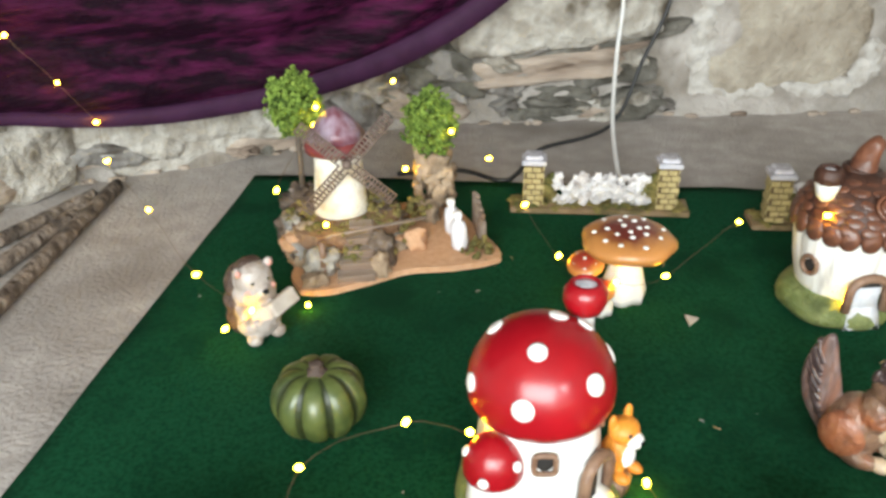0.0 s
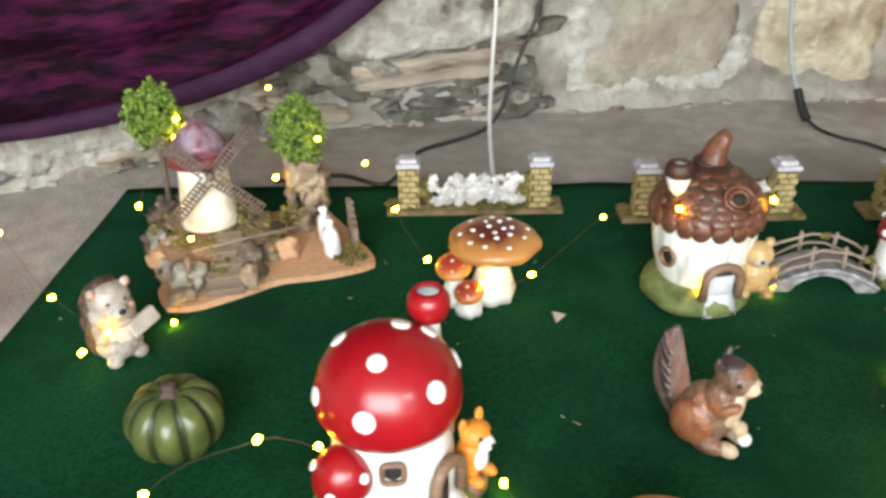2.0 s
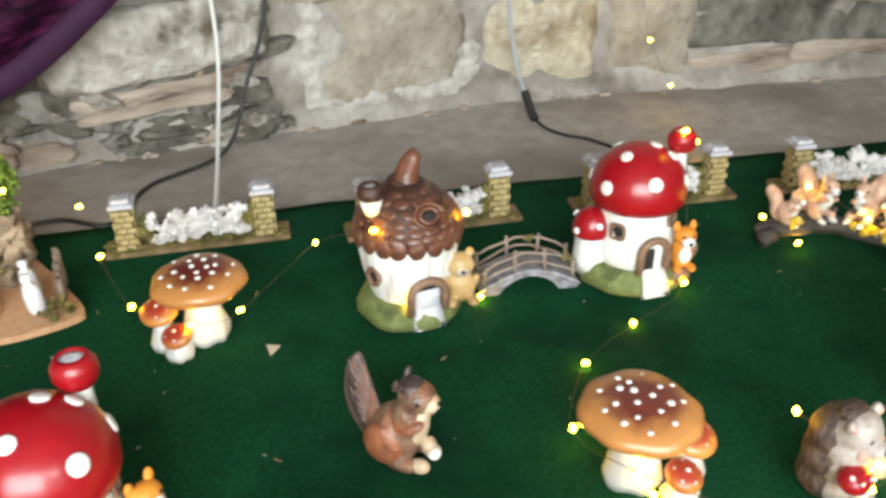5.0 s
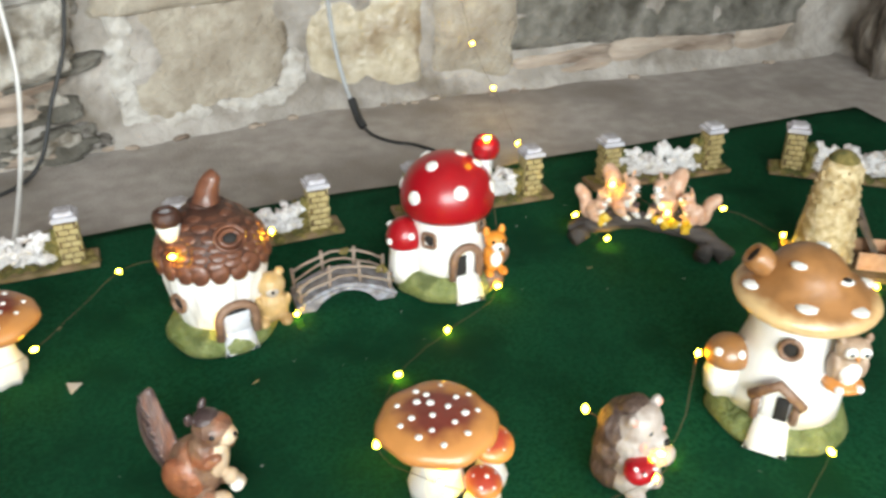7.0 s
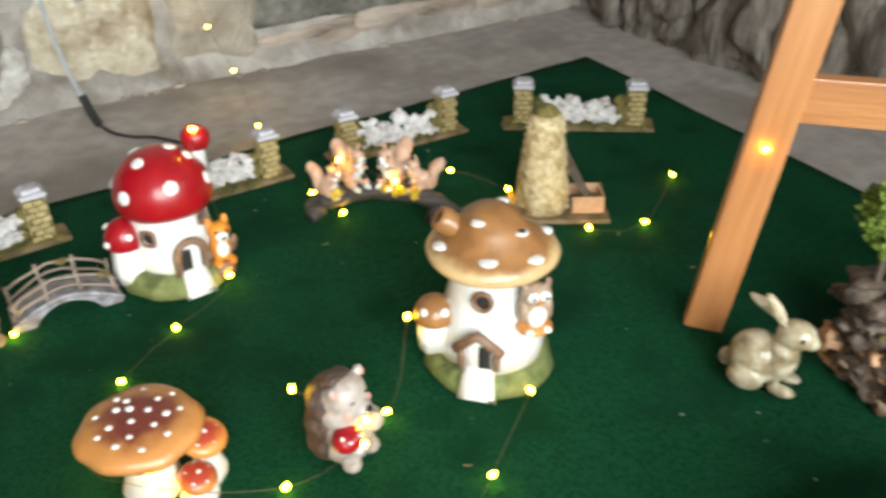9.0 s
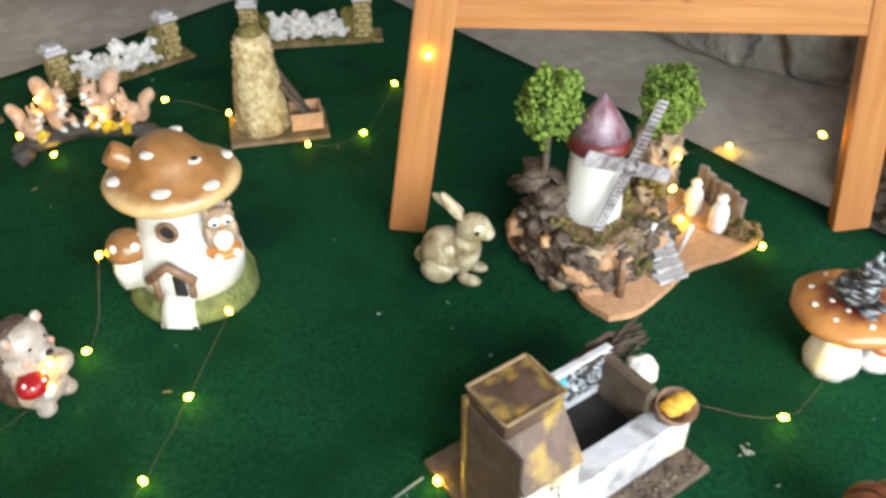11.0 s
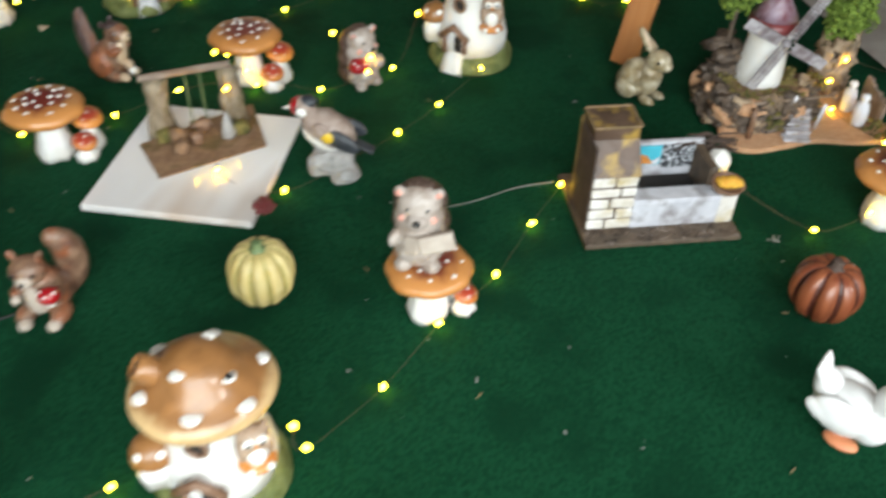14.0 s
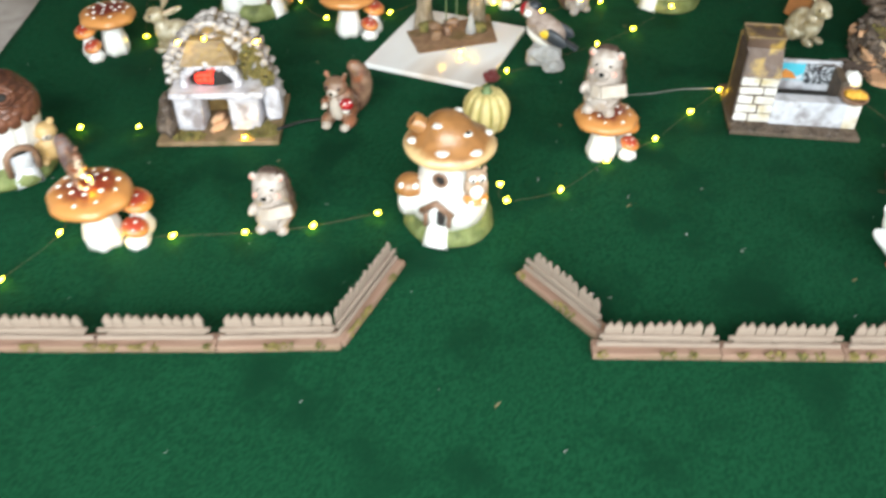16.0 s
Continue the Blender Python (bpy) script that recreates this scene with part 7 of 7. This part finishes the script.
part("oven_mouth", ball(B(), (-0.006, -0.006, 0.090), (0.038, 0.018, 0.030)), M["dark"], fire)
bm = B()
for k in range(7):
    rock(bm, (-0.024 + 0.009 * (k % 3) + (0.020 if k == 6 else 0), -0.020, 0.090 + 0.008 * (k // 3)), (0.014, 0.010, 0.012), (k * 30, k * 50, 0), k * 2.2, 0.4, 1, 3)
part("ember", bm, M["ember"], fire, "glowing red glass embers")
part("hearth_shelf", box(B(), (0.004, -0.020, 0.076), (0.150, 0.060, 0.010), bevel=0.002, wob=0.001), M["slate"], fire, smooth=False)
for px, wx in ((-0.046, 0.044), (0.044, 0.050)):
    part("support_block", box(B(), (px, -0.020, 0.039), (wx, 0.046, 0.062), bevel=0.003, wob=0.003, seed=px), M["slate"], fire, smooth=False)
part("side_block", box(B(), (0.086, -0.006, 0.046), (0.026, 0.040, 0.060), bevel=0.004, wob=0.003), M["slate"], fire, smooth=False)
part("bark_ramp", rock(B(), (-0.084, -0.034, 0.030), (0.026, 0.070, 0.062), (0, 0, 8), 5, 0.5, 4, 3.0), M["bark_dark"], fire, "dark bark buttress")
for k in range(5):
    part("firewood", tube(B(), [(-0.010 + 0.006 * (k % 3), -0.052 + 0.004 * k, 0.014 + 0.009 * (k // 3)), (-0.004 + 0.006 * (k % 3), -0.012, 0.014 + 0.009 * (k // 3))], 0.0055, 7), M["cork"], fire)
foliage(bm := B(), (0.056, 0.000, 0.110), (0.016, 0.012, 0.030), 220, 4, 0.0034)
foliage(bm, (0.080, -0.010, 0.085), (0.010, 0.014, 0.020), 120, 7, 0.0034)
foliage(bm, (0.070, -0.045, 0.010), (0.026, 0.022, 0.006), 160, 5, 0.003)
foliage(bm, (-0.050, -0.060, 0.010), (0.030, 0.012, 0.005), 120, 6, 0.003)
tagged(part("moss", bm, M["moss"], fire, "olive moss"), kind="stuff")

# ---- tray with straw, pine cone ----
crib = thing("straw_crib_tray", 1.126, -0.492, -38, "clear plastic tray with straw, bark and a glossy blue ball", "craft tray")
part("tray", box(B(), (0, -0.020, 0.003), (0.150, 0.190, 0.005), bevel=0.002), M["cable_black"], crib, smooth=False)
rim = [(x, y) for x, y in ((-0.075, 0.060), (-0.060, 0.075), (0.060, 0.075), (0.075, 0.060), (0.075, -0.100), (0.060, -0.115), (-0.060, -0.115), (-0.075, -0.100))]
loop = rim + rim[:1]
bm = B()
for a, b in zip(loop, loop[1:]):
    quad = [bm.verts.new((*p, z)) for p, z in ((a, 0.004), (b, 0.004), (b, 0.022), (a, 0.022))]
    bm.faces.new(quad)
wall = part("tray_wall", bm, M["clear"], crib, "clear plastic tray wall", smooth=False)
wall.modifiers.new("thickness", "SOLIDIFY").thickness = 0.002
part("rim", tube(B(), [(*p, 0.023) for p in loop], 0.0016, 6), M["clear"], crib, "clear plastic rim")
bm = B()
rr = random.Random(15)
for k in range(620):
    p = Vector((rr.uniform(-0.064, 0.06), rr.uniform(-0.050, 0.050), rr.uniform(0.008, 0.046)))
    a = rr.uniform(0, math.pi)
    d = Vector((math.cos(a), math.sin(a), rr.uniform(-0.4, 0.4))) * rr.uniform(0.008, 0.02)
    tube(bm, [p - d, p + d], 0.0010, 4)
tagged(part("straw", bm, M["straw"], crib, "dry straw"), kind="stuff")
for k in range(4):
    part("bark_piece", rock(B(), (-0.030 + 0.026 * k, 0.012 - 0.01 * k, 0.032), (0.036, 0.026, 0.050), (20 * k, 15, 40 * k), k * 4, 0.5, 2, 3.5), M["cork"], crib)
part("blue_ball", ball(B(), (-0.044, -0.078, 0.034), 0.029, seg=24), M["blue_water"], crib, "glossy blue ball")

cone = thing("pine_cone", 1.290, -0.405, 0, "open brown pine cone lying on carpet", "pine cone")
first = None
for row in range(7):
    for k in range(9):
        if first is None:
            ball(bm := B(), (0, -0.011, 0), (0.0085, 0.013, 0.0022), (18, 0, 0), seg=10)
            first = part("scale", bm, M["cone"], cone)
            ob = first
        else:
            ob = new("scale", first.data)
            ob.parent = cone
        r = 0.020 * math.sin(math.pi * (row + 0.8) / 8.2)
        a = 360 / 9 * (k + 0.5 * (row % 2))
        ob.matrix_local = pose(r * math.sin(radians(a)), -r * math.cos(radians(a)), 0.008 + row * 0.0085, 0, 0, a) @ pose(0, 0, 0, -35 + 12 * row - 30, 0, 0)

# ---- picket fences ----
picket = B()
prof = [(-0.0056, 0), (0.0056, 0), (0.0054, 0.0315), (0, 0.0400), (-0.0054, 0.0315)]
lo = [picket.verts.new((x, -0.0012, z)) for x, z in prof]
hi = [picket.verts.new((x, 0.0012, z)) for x, z in prof]
picket.faces.new(lo)
picket.faces.new(hi[::-1])
for k in range(5):
    picket.faces.new((lo[k], hi[k], hi[(k + 1) % 5], lo[(k + 1) % 5]))
PICKET = bpy.data.meshes.new("picket")
picket.to_mesh(PICKET)
picket.free()
PICKET.materials.append(M["timber"])


def fence(a, b, label, seed):
    a, b = Vector(a), Vector(b)
    d = b - a
    L = d.length
    n = Vector((-d.y, d.x)) / L
    mid = (a + b) / 2 + n * 0.012
    f = thing("picket_fence", mid.x, mid.y, math.degrees(math.atan2(d.y, d.x)), label, "picket fence", "miniature picket fences along the front")
    rr = random.Random(seed)
    part("base_plank", box(B(), (0, 0, 0.006), (L - 0.001, 0.024, 0.010), bevel=0.001, wob=0.0008, seed=seed), M["fencewood"], f, smooth=False)
    for z, yy, l in ((0.0165, -0.0005, 0.95), (0.0285, 0.0005, 0.92)):
        part("rail", box(B(), (rr.uniform(-0.002, 0.002), yy, z), (L * l, 0.004, 0.0055), (0, rr.uniform(-0.8, 0.8), 0), bevel=0.0006), M["timber"], f, smooth=False)
    count = int((L - 0.018) / 0.0118)
    for k in range(count):
        ob = new("picket", PICKET)
        ob.parent = f
        ob.matrix_local = pose((k - (count - 1) / 2) * 0.0118, 0.0042, 0.0105 + rr.uniform(-0.001, 0.001), rr.uniform(-2, 2), rr.uniform(-2.5, 2.5), 0)
    bm = B()
    for k in range(rr.randint(3, 6)):
        foliage(bm, (rr.uniform(-L / 2, L / 2) * 0.95, -0.011, 0.010), (0.007, 0.004, 0.004), 14, seed * 9 + k, 0.0022)
    tagged(part("moss", bm, M["moss"], f), kind="stuff")
    return f


FL = "weathered balsa picket fence with mossy base plank on carpet"
row = [(-0.554, -0.328), (-0.405, -0.356), (-0.284, -0.380), (-0.141, -0.410), (0.003, -0.439), (0.151, -0.466)]
for k, (a, b) in enumerate(zip(row, row[1:])):
    fence(a, b, FL, k)
fence((0.156, -0.462), (0.253, -0.329), FL, 7)
fence((0.393, -0.381), (0.458, -0.512), FL, 8)
row = [(0.444, -0.540), (0.594, -0.573), (0.737, -0.604), (0.882, -0.634), (1.025, -0.664)]
for k, (a, b) in enumerate(zip(row, row[1:])):
    fence(a, b, FL, 20 + k)

# ---- fairy lights ----


def lights(pts, label, wire=True, n=5, sag=0.0):
    """A copper wire through the points with a glowing bulb at each."""
    s = tagged(new("fairy_lights"), label, "fairy lights", "strings of fairy lights")
    if wire:
        rr = random.Random(len(pts))
        path = []
        for p in spline(pts, n):
            path.append(Vector((p.x + rr.uniform(-0.0012, 0.0012), p.y + rr.uniform(-0.0012, 0.0012), max(p.z - 0.001, 0.0012))))
        part("wire", tube(B(), path, 0.00038, 5), M["copper"], s)
    for p in pts:
        ob = new("bulb", BULB)
        ob.parent = s
        ob.matrix_local = pose(*p, 70, 0, (p[0] * 997) % 180)
    return s


BULB = bpy.data.meshes.new("bulb")
bulb = ball(B(), (0, 0, 0), (0.0030, 0.0030, 0.0042), seg=10)
bulb.to_mesh(BULB)
bulb.free()
BULB.polygons.foreach_set("use_smooth", [True] * len(BULB.polygons))
BULB.materials.append(M["led"])
lights([(-0.545, 1.068, 0.266), (-0.502, 1.088, 0.196), (-0.470, 1.105, 0.133), (-0.422, 0.997, 0.120), (-0.336, 0.874, 0.109), (-0.275, 0.813, 0.056), (-0.200, 0.742, 0.052), (-0.232, 0.744, 0.028)], "copper wire fairy lights hanging from curtain to hedgehog")
lights([(-0.152, 0.987, 0.165), (-0.198, 0.939, 0.100), (-0.135, 0.897, 0.072), (-0.154, 0.821, 0.006)], "copper wire fairy lights draped over a model windmill")
lights([(-0.149, 1.000, 0.185), (-0.041, 1.030, 0.085), (0.020, 0.990, 0.152), (0.079, 1.140, 0.050), (-0.066, 1.33, 0.110)], "copper wire fairy lights round the windmill trees", False)
lights([(0.111, 0.943, 0.070), (0.141, 0.846, 0.050), (0.200, 0.800, 0.040), (0.256, 0.801, 0.046), (0.362, 0.882, 0.070), (0.409, 0.770, 0.134), (0.522, 0.782, 0.130), (0.444, 0.758, 0.034), (0.543, 0.788, 0.006)], "copper wire fairy lights from toadstool to acorn house")
lights([(0.794, 0.764, 0.196), (0.786, 0.715, 0.014), (0.689, 0.671, 0.006), (0.601, 0.623, 0.006), (0.520, 0.500, 0.040), (0.552, 0.434, 0.034), (0.651, 0.376, 0.008), (0.720, 0.345, 0.040), (0.728, 0.350, 0.060), (0.690, 0.412, 0.080), (0.781, 0.390, 0.010), (0.846, 0.432, 0.074)], "copper wire fairy lights from house to hedgehog")
lights([(0.895, 0.298, 0.030), (0.801, 0.257, 0.010), (0.713, 0.215, 0.008), (0.620, 0.180, 0.008), (0.518, 0.150, 0.008), (0.446, 0.215, 0.020), (0.495, 0.318, 0.078), (0.431, 0.321, 0.090), (0.346, 0.424, 0.012), (0.217, 0.426, 0.012), (0.172, 0.518, 0.012)], "copper wire fairy lights winding past the goldfinch")
lights([(0.982, 0.818, 0.020), (0.988, 0.750, 0.012), (0.995, 0.760, 0.090), (1.045, 0.700, 0.062), (1.139, 0.689, 0.050), (1.200, 0.630, 0.020), (1.217, 0.490, 0.008), (1.287, 0.447, 0.008), (1.431, 0.504, 0.010)], "copper wire fairy lights between log and tower mill")
lights([(1.435, -0.125, 0.130), (1.566, 0.008, 0.004), (1.375, 0.016, 0.080), (1.335, 0.002, 0.060), (1.344, -0.012, 0.016), (1.352, -0.112, 0.014)], "copper wire fairy lights over the frosted windmill")
lights([(1.180, -0.235, 0.030), (1.109, -0.217, 0.012), (1.035, -0.130, 0.050)], "copper wire fairy lights from toadstool to barbecue")
lights([(0.863, 0.005, 0.010), (0.786, -0.049, 0.008), (0.697, -0.114, 0.008), (0.598, -0.160, 0.010), (0.506, -0.216, 0.008), (0.400, -0.292, 0.062), (0.394, -0.278, 0.080)], "copper wire fairy lights from barbecue to mushroom house")
lights([(0.230, -0.221, 0.012), (0.137, -0.226, 0.008), (0.042, -0.221, 0.008), (-0.057, -0.209, 0.008), (-0.130, -0.215, 0.020)], "copper wire fairy lights lying along the carpet front")
lights([(-0.143, -0.200, 0.112), (-0.208, -0.186, 0.020), (-0.276, -0.259, 0.010)], "copper wire fairy lights on the front toadstool")
lights([(-0.218, 0.106, 0.010), (-0.123, 0.086, 0.012), (0.047, 0.017, 0.012), (0.088, 0.060, 0.155), (0.012, 0.050, 0.172), (-0.03, 0.07, 0.16)], "copper wire fairy lights over the stone fireplace", False)
lights([(-0.132, 0.420, 0.010), (-0.116, 0.490, 0.067), (-0.032, 0.536, 0.071), (0.020, 0.500, 0.090)], "copper wire fairy lights beside the toadstool house")
lights([(1.040, 1.064, 0.030), (1.106, 1.252, 0.060), (1.113, 1.345, 0.120), (1.094, 1.36, 0.210)], "copper wire fairy lights climbing the stone wall")
lights([(1.167, 0.238, 0.230)], "copper wire fairy light wound on the easel leg", False)
lights([(0.543, 0.522, 0.020), (0.564, 0.427, 0.010)], "copper wire fairy lights behind the swing", True)

# ---- loose bits on the carpet ----
tube(bm := B(), spline([(0.862, 0.020, 0.004), (0.807, 0.031, 0.003), (0.742, 0.030, 0.002), (0.647, 0.041, 0.001)], 6), 0.0010, 6, taper=0.0003)
tagged(part("lint_strand", bm, M["thread"], None), "pale grey lint strand lying on carpet", "lint")
tube(bm := B(), spline([(0.10, 0.03, 0.012), (0.14, 0.055, 0.006), (0.175, 0.06, 0.004)], 5), 0.003, 6, taper=0.001)
tagged(part("black_lead", bm, M["cable_black"], None), "short black lead behind the model fireplace", "cable")
bm = B()
slab(bm, [(-0.008, -0.006), (0.010, -0.002), (-0.002, 0.009)], 0, 0.002)
tagged(part("paper_scrap", bm, M["paper"], None, smooth=False, m=pose(0.283, 0.775, 0.002, 20, 0, 30)), "small cream paper scrap on carpet", "scrap")
bm = B()
rr = random.Random(33)
for k in range(170):
    x, y = rr.uniform(-0.42, 1.4), rr.uniform(-0.95, 1.0)
    q = rr.uniform(0.0006, 0.0018) * (1.5 if rr.random() < 0.10 else 1)
    rock(bm, (x, y, 0.0006), (q * rr.uniform(1, 3.5), q * 1.2, q * 0.7), (0, 0, rr.uniform(0, 180)), k, 0.6, 1, 2.5)
tagged(part("crumbs", bm, M["thread"], None), "pale crumbs and lint scattered on carpet", "crumbs", kind="stuff")
bm = B()
for k in range(26):
    x, y = rr.uniform(-0.4, 1.3), rr.uniform(-0.9, 0.95)
    a = rr.uniform(0, math.pi)
    tube(bm, [(x, y, 0.001), (x + 0.008 * math.cos(a), y + 0.008 * math.sin(a), 0.0016)], 0.0007, 4)
tagged(part("straw_bits", bm, M["straw"], None), "short straw bits scattered on carpet", "straw", kind="stuff")

rr = random.Random(44)
for x, y, n in ((1.213, -0.371, 16), (1.192, -0.391, 22), (1.06, -0.20, 10)):
    bm = B()
    for k in range(n):
        rock(bm, (rr.gauss(0, 0.005), rr.gauss(0, 0.004), 0.0012), (rr.uniform(0.002, 0.007), rr.uniform(0.0015, 0.004), 0.0016), (0, 0, rr.uniform(0, 180)), k, 0.6, 1, 2.5)
    tagged(part("lint_tuft", bm, M["thread"], None, m=pose(x, y, 0)), "pale grey tuft of lint lying on carpet", "lint", "tufts of lint")
